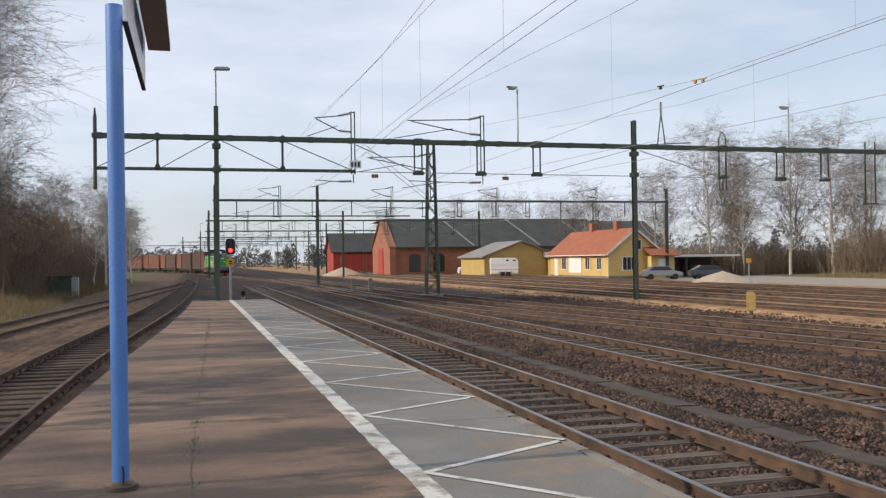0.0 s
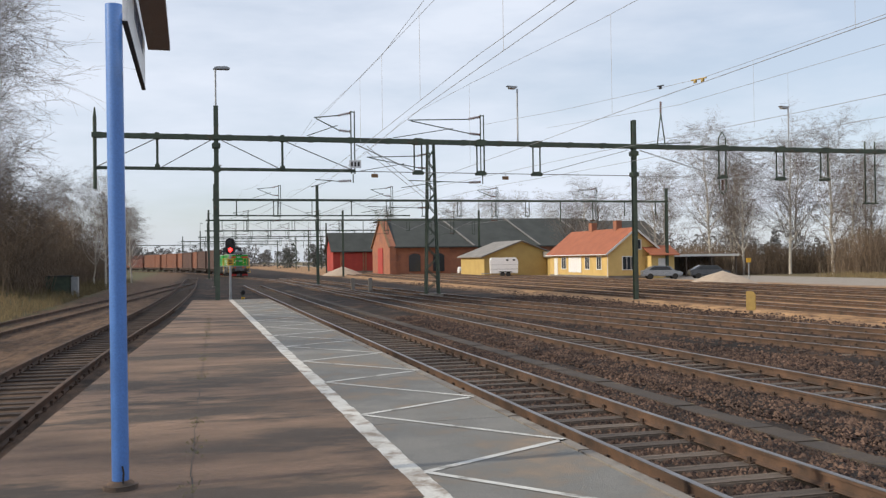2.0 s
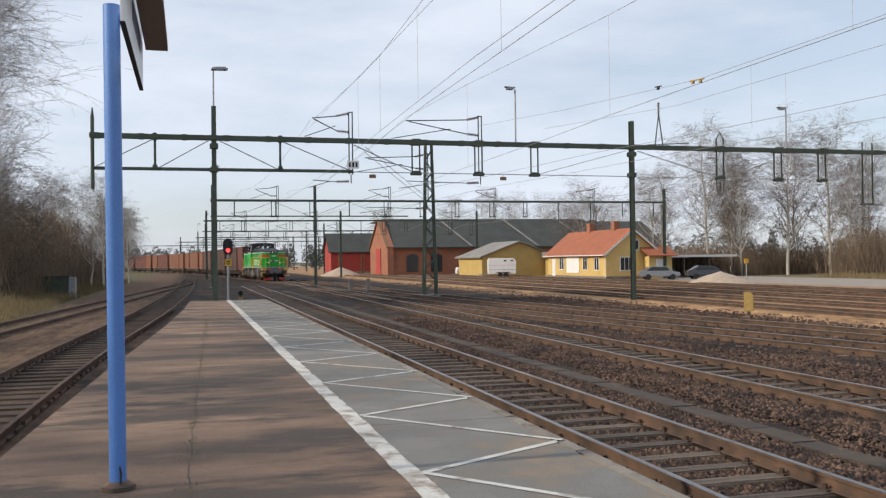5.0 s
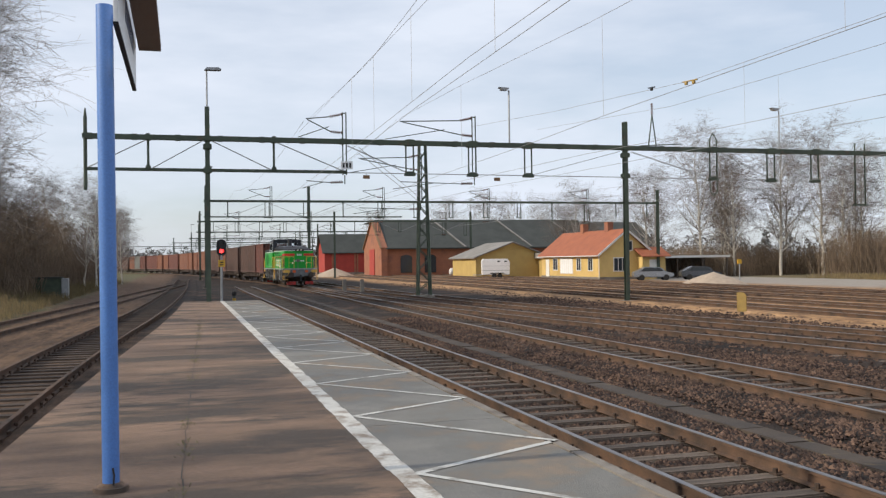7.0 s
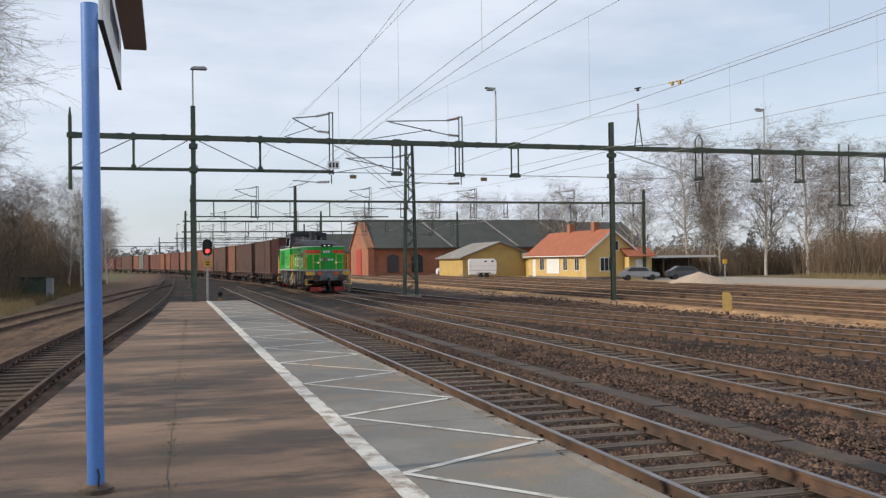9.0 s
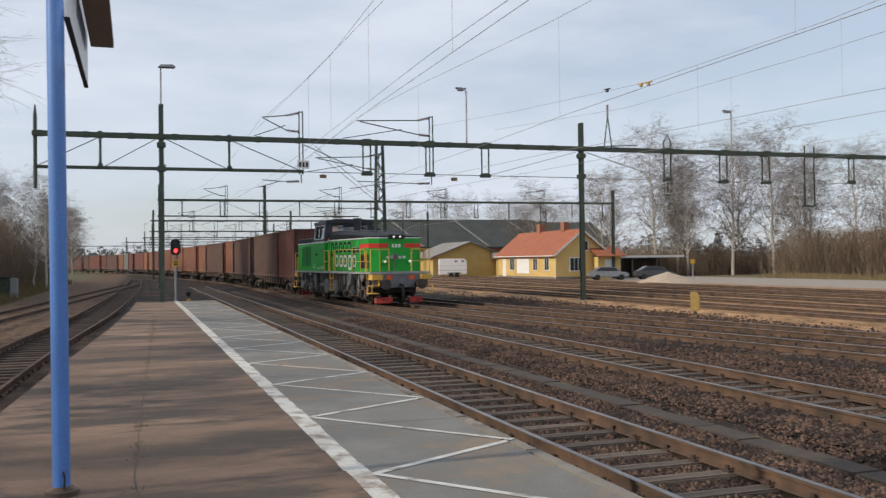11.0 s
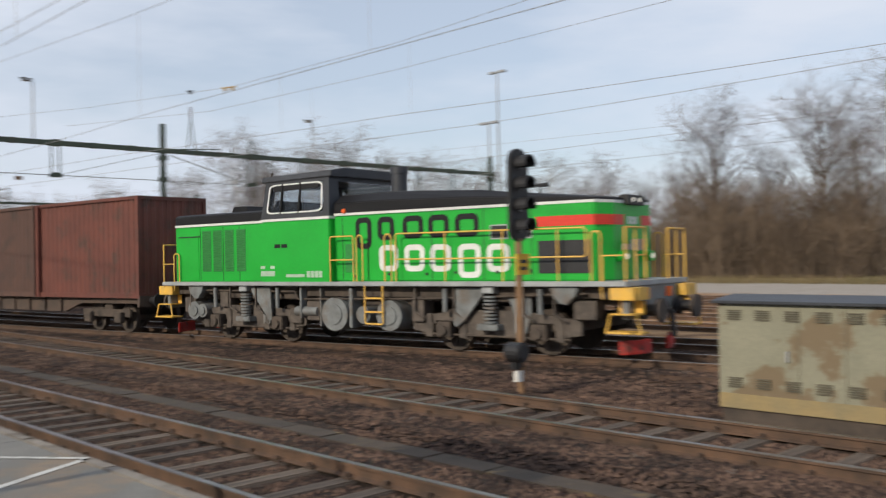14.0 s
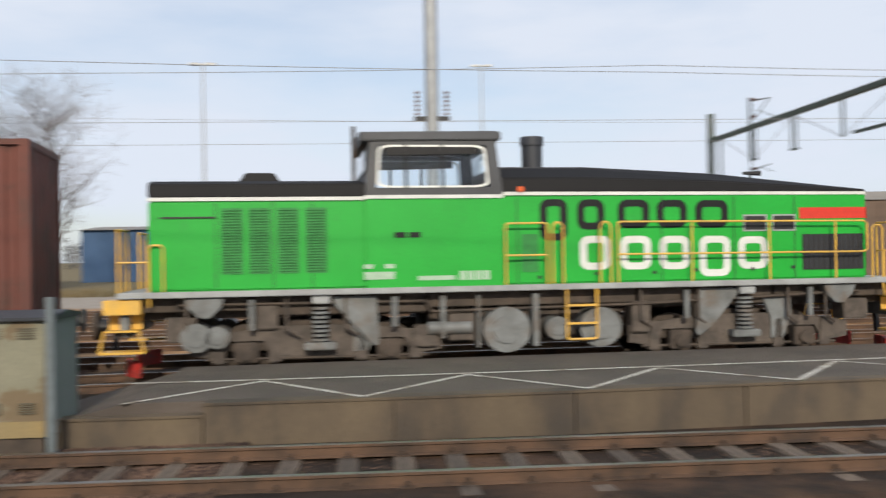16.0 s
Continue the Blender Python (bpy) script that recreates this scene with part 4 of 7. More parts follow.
def station_sign():
    s = thing("station_sign", "blue round post carrying a white name board", "station sign", pose(-0.58, 7.95, PLATFORM_Z))
    part("post", G().rod((0, 0, 0), (-0.02, 0, 3.97), 0.068, 20), "blue_paint", s, "bright blue painted tube", smooth=True)
    part("base_plate", G().rod((0, 0, -0.02), (0, 0, 0.04), 0.14, 16).rod((0, 0, 0.04), (0, 0, 0.07), 0.11, 16, 0.085), "asphalt", s)
    part("bracket", G().rod((-0.02, 0, 3.86), (0.165, 0, 3.86), 0.045, 8), "blue_paint", s)
    board = part("name_board", G().box(0.165, 0.195, -1.75, 0.62, 3.40, 4.0), "sign_white", s, "white name board", bevel=0.006)
    part("board_rim", G().box(0.163, 0.197, -1.76, 0.63, 3.388, 3.40).box(0.163, 0.197, -1.76, 0.63, 4.0, 4.012), "loco_dark", board)
    for i in range(7):
        part("name_bar", G().box(0.1955, 0.1975, 0.05 - i * 0.17, 0.15 - i * 0.17, 3.61, 3.79).box(0.1625, 0.1645, 0.05 - i * 0.17, 0.15 - i * 0.17, 3.61, 3.79), "sign_blue", board, "dark blue bar")
    part("canopy_board", G().add([(0.22, -1.9, 3.79), (0.41, -1.9, 3.79), (0.41, 0.62, 3.75), (0.22, 0.62, 3.75), (0.22, -1.9, 3.85), (0.41, -1.9, 3.85), (0.41, 0.62, 3.81), (0.22, 0.62, 3.81)],
                                 [(3, 2, 1, 0), (4, 5, 6, 7), (0, 1, 5, 4), (1, 2, 6, 5), (2, 3, 7, 6), (3, 0, 4, 7)]), "brown_board", s, "brown narrow board above the sign")
    part("cable", G().path([(0.02, -0.083, 0.02), (0.03, -0.088, 0.14), (0.02, -0.088, 0.2)], 0.008), "black", s)


station_sign()

marker = thing("yellow_marker", "yellow shunting marker box on a low stand", "track marker", pose(21.9, 32.6, -0.2, 0, 0, -35))
part("box", G().prism([(-0.19, 0.16), (0.19, 0.16), (0.19, 0.80), (0.07, 0.94), (-0.19, 0.94)], "y", -0.09, 0.09), "marker_yellow", marker, bevel=0.02)
part("stand", G().rod((0, 0, -0.1), (0, 0, 0.14), 0.07, 8), "bogie", marker)
yp = thing("yellow_marker", "small yellow sign on a thin post", "track marker", pose(48.0, 71.7, -0.2))
part("post", G().rod((0, 0, -0.1), (0, 0, 1.9), 0.05, 8), "galvanised", yp)
part("box", G().box(-0.22, 0.22, -0.05, 0.05, 1.75, 2.15), "yellow_sign", yp, bevel=0.02)
for k in range(2):
    b = thing("buffer_post", "short pale concrete post beside the track", "post", pose(12.0 + 1.2 * k, 70.2 - 0.9 * k, -0.2), "concrete posts")
    part("post", G().box(-0.14, 0.14, -0.14, 0.14, -0.2, 1.05), "concrete", b, bevel=0.03)
hut = thing("relay_cabinet", "dark green relay cabinet on the grass bank", "relay cabinet", pose(-9.3, 72.0, rise(-9.3, 72.0)))
part("body", G().box(-1.1, 0.75, -0.5, 0.5, -0.3, 1.35), "green_steel", hut, bevel=0.03)
part("roof", G().box(-1.2, 0.85, -0.6, 0.6, 1.35, 1.47), "roof_felt", hut, bevel=0.02)
part("side_locker", G().box(0.8, 1.25, -0.5, 0.4, -0.3, 1.35), "galvanised", hut, "grey metal locker", bevel=0.03)

# ---- the locomotive ----
def loft(g, sections, caps=True):
    """Skin through (x, [(y, z), ...]) sections of equal length."""
    n = len(sections[0][1])
    vs = [(x, y, z) for x, poly in sections for y, z in poly]
    fs = [(i * n + j, i * n + (j + 1) % n, (i + 1) * n + (j + 1) % n, (i + 1) * n + j) for i in range(len(sections) - 1) for j in range(n)]
    if caps:
        fs += [tuple(range(n)), tuple(range(len(vs) - 1, len(vs) - n - 1, -1))]
    return g.add(vs, fs)


def ring_plate(g, x0, x1, z0, z1, w, y):
    """A plain rounded ring painted on the side."""
    cx, cz = (x0 + x1) / 2, (z0 + z1) / 2
    out = rounded(x1 - x0, z1 - z0, min(0.16, (x1 - x0) / 2.2), 4)
    inn = rounded(x1 - x0 - 2 * w, z1 - z0 - 2 * w, 0.06, 4)
    n = len(out)
    vs = [(cx + a, y, cz + b) for a, b in out] + [(cx + a, y, cz + b) for a, b in inn]
    g.add(vs, [(i, (i + 1) % n, n + (i + 1) % n, n + i) for i in range(n)])


def wheelset(parent, x, r, gauge=0.75):
    w = part("wheelset", G().rod((0, -gauge - 0.07, 0), (0, -gauge + 0.06, 0), r, 28).rod((0, gauge - 0.06, 0), (0, gauge + 0.07, 0), r, 28).rod((0, -1.05, 0), (0, 1.05, 0), 0.09, 10), "bogie", parent, bevel=0.0)
    w.matrix_basis = pose(x, 0, r)
    for s in (-1, 1):
        part("rim", G().rod((0, s * (gauge + 0.072), 0), (0, s * (gauge + 0.078), 0), r - 0.02, 28).rod((0, s * (gauge + 0.078), 0), (0, s * (gauge + 0.13), 0), r * 0.35, 12), "bogie", w)
        spoke = G()
        for a in (0, 90):
            c, q = math.cos(radians(a)) * r * 0.75, math.sin(radians(a)) * r * 0.75
            spoke.bar((-c, s * (gauge + 0.082), -q), (c, s * (gauge + 0.082), q), 0.03, 0.07)
        part("wheel_mark", spoke, "bogie", w)
    return w


LOCO_R, WAGON_R = 0.515, 0.46


def locomotive():
    L = thing("locomotive", "bright green diesel shunting locomotive with yellow handrails", "locomotive")
    F, R, CB, CF = 6.64, -6.64, -3.05, -0.63
    # long hood
    nose = [(CF, -1.28), (F - 0.24, -1.28), (F - 0.04, -0.85), (F - 0.04, 0.85), (F - 0.24, 1.28), (CF, 1.28)]
    hood = G().prism(nose, "z", 1.67, 3.36)
    part("long_hood", hood, "loco_green", L, "bright green panelled hood", bevel=0.03)

    def top(w, z0, z1):
        return [(-w, z0), (w, z0), (w, z0 + (z1 - z0) * 0.55), (w * 0.78, z1), (-w * 0.78, z1), (-w, z0 + (z1 - z0) * 0.55)]
    part("long_hood_top", loft(G(), [(CF, top(1.285, 3.42, 3.90)), (1.0, top(1.285, 3.42, 3.90)), (3.5, top(1.285, 3.41, 3.78)), (6.40, top(1.285, 3.38, 3.475)), (F - 0.03, top(0.86, 3.38, 3.45))]), "loco_dark", L, "black sloping hood roof", bevel=0.02)
    part("roof_ridge", loft(G(), [(CF, [(-0.9, 3.80), (0.9, 3.80), (0.9, 3.93), (-0.9, 3.93)]), (1.0, [(-0.9, 3.8), (0.9, 3.8), (0.9, 3.93), (-0.9, 3.93)]), (3.5, [(-0.9, 3.68), (0.9, 3.68), (0.9, 3.795), (-0.9, 3.795)])]), "loco_roof", L)
    part("white_stripe", loft(G(), [(CF, [(-1.29, 3.36), (1.29, 3.36), (1.29, 3.425), (-1.29, 3.425)]), (F - 0.24, [(-1.29, 3.335), (1.29, 3.335), (1.29, 3.395), (-1.29, 3.395)]), (F - 0.034, [(-0.855, 3.33), (0.855, 3.33), (0.855, 3.39), (-0.855, 3.39)])]), "loco_white", L, "thin white waist line")
    # short hood
    part("short_hood", G().box(R, CB, -1.40, 1.40, 1.67, 3.28), "loco_green", L, bevel=0.03)
    part("short_hood_top", G().prism([(-1.405, 3.345), (1.405, 3.345), (1.405, 3.58), (1.25, 3.645), (-1.25, 3.645), (-1.405, 3.58)], "x", R - 0.005, CB), "loco_dark", L, "black roof band", bevel=0.02)
    part("white_stripe", G().box(R - 0.006, CB, -1.407, 1.407, 3.28, 3.345), "loco_white", L)
    part("roof_vent", G().prism([(-5.25, 3.64), (-4.45, 3.64), (-4.6, 3.86), (-5.1, 3.86)], "y", -0.6, 0.5), "loco_dark", L, bevel=0.02)
    # cab
    cab = part("cab", G().box(CB, CF, -1.45, 1.45, 1.60, 3.30), "loco_green", L, "green cab with grey window band", bevel=0.025)
    part("white_stripe", G().box(CB - 0.004, CF + 0.004, -1.456, 1.456, 3.30, 3.365), "loco_white", cab)
    band = G()
    for sy in (-1, 1):
        y0, y1 = 1.45 * sy, 1.33 * sy
        pts = [(CB, y0, 3.365), (CF, y0, 3.365), (CF - 0.10, y1, 4.40), (CB + 0.10, y1, 4.40)]
        win = [(CB + 0.20, 3.50), (CF - 0.22, 3.50), (CF - 0.28, 4.30), (CB + 0.26, 4.30)]

        def skin(x, z):
            return (x, y0 + (y1 - y0) * (z - 3.365) / 1.035, z)
        inner = [skin(x, z) for x, z in win]
        for k in (0.0, -0.06 * sy):
            band.add([(a, b + k, c) for a, b, c in pts] + [(a, b + k, c) for a, b, c in inner], [(i, (i + 1) % 4, 4 + (i + 1) % 4, 4 + i) for i in range(4)])
        ring = rounded(1.0, 1.0, 0.12, 4)
        edge = []
        for w in (1.0, 0.955):
            edge.append([skin(CB + 0.2 + (CF - CB - 0.44) * (0.5 + a * w * (1 - 0.05 * (b + 0.5))), 3.50 + 0.80 * (0.5 + b * (w if w == 1 else 0.91))) for a, b in ring])
        nr = len(ring)
        part("window_trim", G().add([(a, b + 0.012 * sy, c) for e in edge for a, b, c in e], [(i, (i + 1) % nr, nr + (i + 1) % nr, nr + i) for i in range(nr)]), "loco_white", cab, "white rounded window frame")
        pane = part("window", G().add([(a, b - 0.025 * sy, c) for a, b, c in inner] + [(a, b - 0.032 * sy, c) for a, b, c in inner], [(0, 1, 2, 3), (7, 6, 5, 4), (0, 4, 5, 1), (1, 5, 6, 2), (2, 6, 7, 3), (3, 7, 4, 0)]), "glass", cab, "side cab window")
        pane.visible_shadow = False
        for x in (CB + 0.72, CB + 1.36):
            part("mullion", G().bar(skin(x, 3.50), skin(x, 4.30), 0.05, 0.05), "loco_dark", cab)
        part("sun_blind", G().add([(p_[0], p_[1] + o * sy, p_[2]) for o in (0.003, -0.015) for p_ in (skin(CB + 0.42, 4.10), skin(CF - 0.42, 4.14), skin(CF - 0.42, 4.29), skin(CB + 0.30, 4.29))], [(0, 1, 2, 3), (7, 6, 5, 4), (0, 4, 5, 1), (1, 5, 6, 2), (2, 6, 7, 3), (3, 7, 4, 0)]), "loco_dark", cab, "dark roller blind")
    for x0, x1 in ((CB, CB + 0.10), (CF, CF - 0.10)):
        for sy in (-1, 1):
            band.add([(x0, sy * 1.45, 3.365), (x1, sy * 1.33, 4.40), (x1, sy * 0.98, 4.40), (x0, sy * 1.08, 3.365)], [(0, 1, 2, 3)])
        band.add([(x1, -1.33, 4.40), (x1, 1.33, 4.40), (x1, 1.33, 4.28), (x1, -1.33, 4.28)], [(0, 1, 2, 3)])
        endp = part("window", G().box(min(x0, x1) + 0.03, min(x0, x1) + 0.04, -1.02, 1.02, 3.88, 4.29), "glass", cab, "cab end window")
        endp.visible_shadow = False
        band.add([(x0, -1.1, 3.365), (x0, 1.1, 3.365), (x1, 1.0, 3.90), (x1, -1.0, 3.90)], [(0, 1, 2, 3)])
    part("window_band", band, "loco_roof", cab, "dark grey window surround")
    part("cab_roof", loft(G(), [(CB - 0.05, [(-1.38, 4.37), (1.38, 4.37), (1.34, 4.53), (0.8, 4.62), (-0.8, 4.62), (-1.34, 4.53)]), (CF + 0.0, [(-1.38, 4.40), (1.38, 4.40), (1.34, 4.56), (0.8, 4.65), (-0.8, 4.65), (-1.34, 4.56)])]), "loco_roof", cab, "dark grey overhanging roof", bevel=0.02)
    part("console", G().box(CB + 0.3, CF - 0.3, -0.9, 0.9, 3.30, 3.52), "cab_inside", cab)
    part("cab_vent", G().box(-2.55, -2.35, -1.462, -1.45, 2.58, 2.68).box(-2.3, -2.1, -1.462, -1.45, 2.58, 2.68), "loco_dark", cab)
    part("data_panel", G().box(-3.08, -2.92, -1.456, -1.451, 2.02, 2.10).box(-2.72, -2.56, -1.456, -1.451, 2.02, 2.10).box(-3.08, -2.56, -1.456, -1.451, 1.82, 1.96), "pale_mark", cab, "pale lettering bars")
    for i in range(4):
        part("marking_bar", G().box(-1.42 + i * 0.14, -1.31 + i * 0.14, -1.456, -1.451, 1.78, 1.95), "pale_mark", cab, "pale bar")
    part("marking_bar", G().box(-2.15, -1.5, -1.456, -1.451, 1.79, 1.87), "pale_mark", cab, "pale bar")
    part("tail_post", G().rod((-3.2, -0.9, 3.6), (-3.2, -0.9, 4.70), 0.04, 6), "bogie", cab)
    part("exhaust", G().rod((0.30, 0.1, 3.7), (0.30, 0.1, 4.50), 0.20, 16).rod((0.30, 0.1, 4.47), (0.30, 0.1, 4.65), 0.225, 16), "loco_roof", L, "dark round exhaust stack", smooth=True)
    part("horn", G().rod((4.6, -0.3, 3.6), (4.6, -0.3, 3.86), 0.02, 6).rod((4.45, -0.3, 3.86), (4.8, -0.3, 3.86), 0.03, 8, 0.06), "black", L)
    part("flasher", G().rod((-0.28, -1.29, 3.47), (-0.28, -1.33, 3.47), 0.06, 12), "orange", L, "orange lamp")
    # side details
    for sy in (-1, 1):
        for x in (-5.46, -5.01, -4.53, -4.06):
            lv = part("louvre_panel", G().box(x, x + 0.36, sy * 1.402 - 0.006, sy * 1.402 + 0.006, 1.96, 3.15), "grille", L, "ventilation louvre")
            sl = G()
            for i in range(23):
                z = 1.985 + i * 0.05
                sl.add([(x + 0.02, sy * 1.41, z), (x + 0.34, sy * 1.41, z), (x + 0.34, sy * 1.432, z + 0.026), (x + 0.02, sy * 1.432, z + 0.020)], [(0, 1, 2, 3)])
            part("slats", sl, "louvre_slat", lv)
        part("door", G().box(-6.5, -5.62, sy * 1.403 - 0.008, sy * 1.403 + 0.008, 1.72, 3.02), "loco_green", L, bevel=0.004)
        part("door_gutter", G().box(-6.45, -5.55, sy * 1.42 - 0.012, sy * 1.42 + 0.012, 2.97, 3.0), "black", L)
        for x in (-0.35, 0.45, 2.35, 3.75, 4.95):
            part("panel_seam", G().box(x - 0.008, x + 0.008, sy * 1.283 - 0.003, sy * 1.283 + 0.003, 1.7, 3.3), "black", L)
        for x in (-5.55, -3.95, -4.6):
            part("panel_seam", G().box(x - 0.008, x + 0.008, sy * 1.403 - 0.003, sy * 1.403 + 0.003, 1.7, 3.25), "black", L)
        for x, z in ((0.05, 1.8), (1.1, 1.85), (2.2, 1.85), (3.0, 1.88), (4.1, 1.88), (4.9, 1.9)):
            part("latch", G().box(x - 0.03, x + 0.03, sy * 1.29 - 0.015, sy * 1.29 + 0.015, z - 0.03, z + 0.03), "black", L)
        part("small_louvre", G().box(-0.27, 0.03, sy * 1.286 - 0.004, sy * 1.286 + 0.004, 1.9, 2.62), "grille", L)
        part("red_stripe", G().box(5.05, F - 0.245, sy * 1.287 - 0.003, sy * 1.287 + 0.003, 2.86, 3.08), "loco_red", L, "red block stripe")
        for x in (3.93, 4.5):
            fr = part("grille_frame", G().box(x, x + 0.47, sy * 1.288 - 0.006, sy * 1.288 + 0.006, 2.62, 2.95), "loco_sill", L)
            part("grille_mesh", G().box(x + 0.03, x + 0.44, sy * 1.294 - 0.003, sy * 1.294 + 0.003, 2.65, 2.92), "black", fr)
        gr = part("radiator_grille", G().box(5.10, 6.34, sy * 1.287 - 0.004, sy * 1.287 + 0.004, 1.84, 2.55), "black", L, "dark radiator opening with ribs")
        ribs = G()
        for i in range(12):
            ribs.box(5.16 + i * 0.1, 5.185 + i * 0.1, sy * 1.296 - 0.006, sy * 1.296 + 0.006, 1.86, 2.53)
        part("rib", ribs, "loco_roof", gr)
        for tone, rings, words in (("loco_dark", ((0.07, 0.58, 2.49, 3.28), (0.76, 1.27, 2.69, 3.27), (1.52, 2.12, 2.71, 3.26), (2.26, 2.84, 2.71, 3.25), (3.0, 3.64, 2.70, 3.24)), "plain black ring shape"),
                                   ("loco_white", ((0.8, 1.38, 1.92, 2.57), (1.56, 2.14, 1.91, 2.56), (2.3, 2.88, 1.90, 2.55), (3.07, 3.67, 1.75, 2.54), (3.83, 4.41, 1.88, 2.52)), "plain white ring shape")):
            for x0, x1, z0, z1 in rings:
                ring = G()
                ring_plate(ring, x0, x1, z0, z1, 0.135, sy * 1.2845)
                part("emblem", ring, tone, L, words)
        # handrails along the walkway
        y = sy * 1.47

        def rail(pts, r=0.019):
            part("handrail", G().path([(a, y, b) for a, b in pts], r, 6), "loco_yellow", L, "yellow tubular handrail", smooth=True)
        rail([(-0.6, 1.67), (-0.6, 2.78), (-0.56, 2.82), (0.12, 2.82), (0.15, 2.78), (0.15, 1.67)])
        rail([(-0.6, 2.22), (0.15, 2.22)])
        rail([(0.25, 1.67), (0.25, 2.76), (0.31, 2.83), (0.38, 2.83), (0.44, 2.76), (0.44, 1.67)])
        rail([(1.12, 1.67), (1.12, 2.76), (1.18, 2.83), (1.26, 2.83), (1.32, 2.76), (1.32, 1.67)])
        rail([(1.45, 1.67), (1.45, 2.79), (1.49, 2.83), (6.24, 2.80), (6.3, 2.74), (6.3, 2.24), (6.24, 2.19), (1.45, 2.21)])
        for x in (2.85, 4.35, 5.66):
            rail([(x, 1.67), (x, 2.82)])
        rail([(6.4, 1.67), (6.4, 2.65), (6.45, 2.71), (6.56, 2.71), (6.61, 2.65), (6.61, 1.5), (6.64, 1.3)])
        rail([(-6.4, 1.67), (-6.4, 2.45), (-6.45, 2.5), (-6.58, 2.5), (-6.63, 2.45), (-6.63, 1.4)])
        # ladder amidships
        lad = part("ladder", G().path([(0.49, y, 1.62), (0.49, y, 0.66), (0.53, y, 0.62), (1.0, y, 0.62), (1.04, y, 0.66), (1.04, y, 1.62)], 0.024, 6), "loco_yellow", L, "yellow boarding ladder")
        for z in (0.92, 1.26):
            part("rung", G().bar((0.49, y, z), (1.04, y, z), 0.07, 0.04), "loco_yellow", lad)
    # end platforms, rails, steps
    part("walkway", G().box(-7.15, 7.15, -1.5, 1.5, 1.56, 1.668), "loco_sill", L, "pale grey frame edge", bevel=0.012)
    part("main_frame", G().box(-7.0, 7.0, -0.95, 0.95, 1.15, 1.56), "bogie", L)
    for e in (-1, 1):
        x = e * 7.12
        for sy in (-1, 1):
            er = part("end_rail", G().path([(x, sy * 1.45, 1.5), (x, sy * 1.45, 2.78), (x, sy * 0.55, 2.78), (x, sy * 0.55, 1.67)], 0.022, 6), "loco_yellow", L, "yellow end railing", smooth=True)
            part("rail_post", G().rod((x, sy * 1.0, 1.67), (x, sy * 1.0, 2.78), 0.018, 6), "loco_yellow", er)
            part("cross_rail", G().rod((x, sy * 1.0, 2.2), (x, sy * 0.55, 2.2), 0.016, 6), "loco_yellow", er)
            part("side_rail", G().path([(x - e * 0.48, sy * 1.47, 1.67), (x - e * 0.48, sy * 1.47, 2.2), (x, sy * 1.47, 2.2)], 0.016, 6), "loco_yellow", er)
        part("buffer_beam", G().box(x - 0.14 if e > 0 else x, x if e > 0 else x + 0.14, -1.35, 1.35, 0.88, 1.56), "loco_grey", L, "grey buffer beam", bevel=0.015)
        for sy in (-1, 1):
            bf = part("buffer", G().rod((x, sy * 0.875, 1.06), (x + e * 0.42, sy * 0.875, 1.06), 0.12, 14).rod((x + e * 0.05, sy * 0.875, 1.06), (x + e * 0.14, sy * 0.875, 1.06), 0.2, 14), "black", L)
            part("buffer_head", G().rod((x + e * 0.42, sy * 0.875, 1.06), (x + e * 0.5, sy * 0.875, 1.06), 0.25, 18), "bogie", bf)
            part("shutter_plate", G().box(min(x, x + e * 0.02), max(x, x + e * 0.02), sy * 0.55 - 0.14, sy * 0.55 + 0.14, 1.28, 1.5), "orange", L, "orange plate")
            st = part("step_well", G().box(x - e * 0.05 - 0.3, x - e * 0.05 + 0.3, sy * 1.2 - 0.25, sy * 1.2 + 0.25, 1.28, 1.54), "loco_yellow", L, "yellow step box", bevel=0.01)
            part("step", G().box(x - e * 0.05 - 0.27, x - e * 0.05 + 0.27, sy * 1.3 - 0.2, sy * 1.3 + 0.2, 0.98, 1.01).box(x - e * 0.05 - 0.27, x - e * 0.05 + 0.27, sy * 1.1 - 0.01, sy * 1.1 + 0.01, 0.98, 1.26), "loco_yellow", st)
            part("step", G().box(x - e * 0.05 - 0.36, x - e * 0.05 + 0.36, sy * 1.34 - 0.2, sy * 1.34 + 0.2, 0.60, 0.64).path([(x - e * 0.05 - 0.27, sy * 1.48, 1.0), (x - e * 0.05 - 0.36, sy * 1.5, 0.62)], 0.022).path([(x - e * 0.05 + 0.27, sy * 1.48, 1.0), (x - e * 0.05 + 0.36, sy * 1.5, 0.62)], 0.022), "loco_yellow", st)
        for sy in (-1, 1):
            blade = [(x - e * 0.3, sy * 1.2), (x - e * 0.16, sy * 1.12), (x + e * 0.02, sy * 0.75), (x + e * 0.04, sy * 0.42), (x - e * 0.03, sy * 0.42), (x - e * 0.08, sy * 0.75), (x - e * 0.23, sy * 1.05), (x - e * 0.3, sy * 1.13)]
            part("plough", G().prism(blade, "z", 0.13, 0.42), "plough_red", L, "red curved snow plough blade", bevel=0.01)
        part("coupler", G().rod((x, 0, 1.05), (x + e * 0.3, 0, 1.0), 0.07, 8).bar((x + e * 0.3, 0, 1.0), (x + e * 0.34, 0, 0.45), 0.1, 0.08), "black", L)
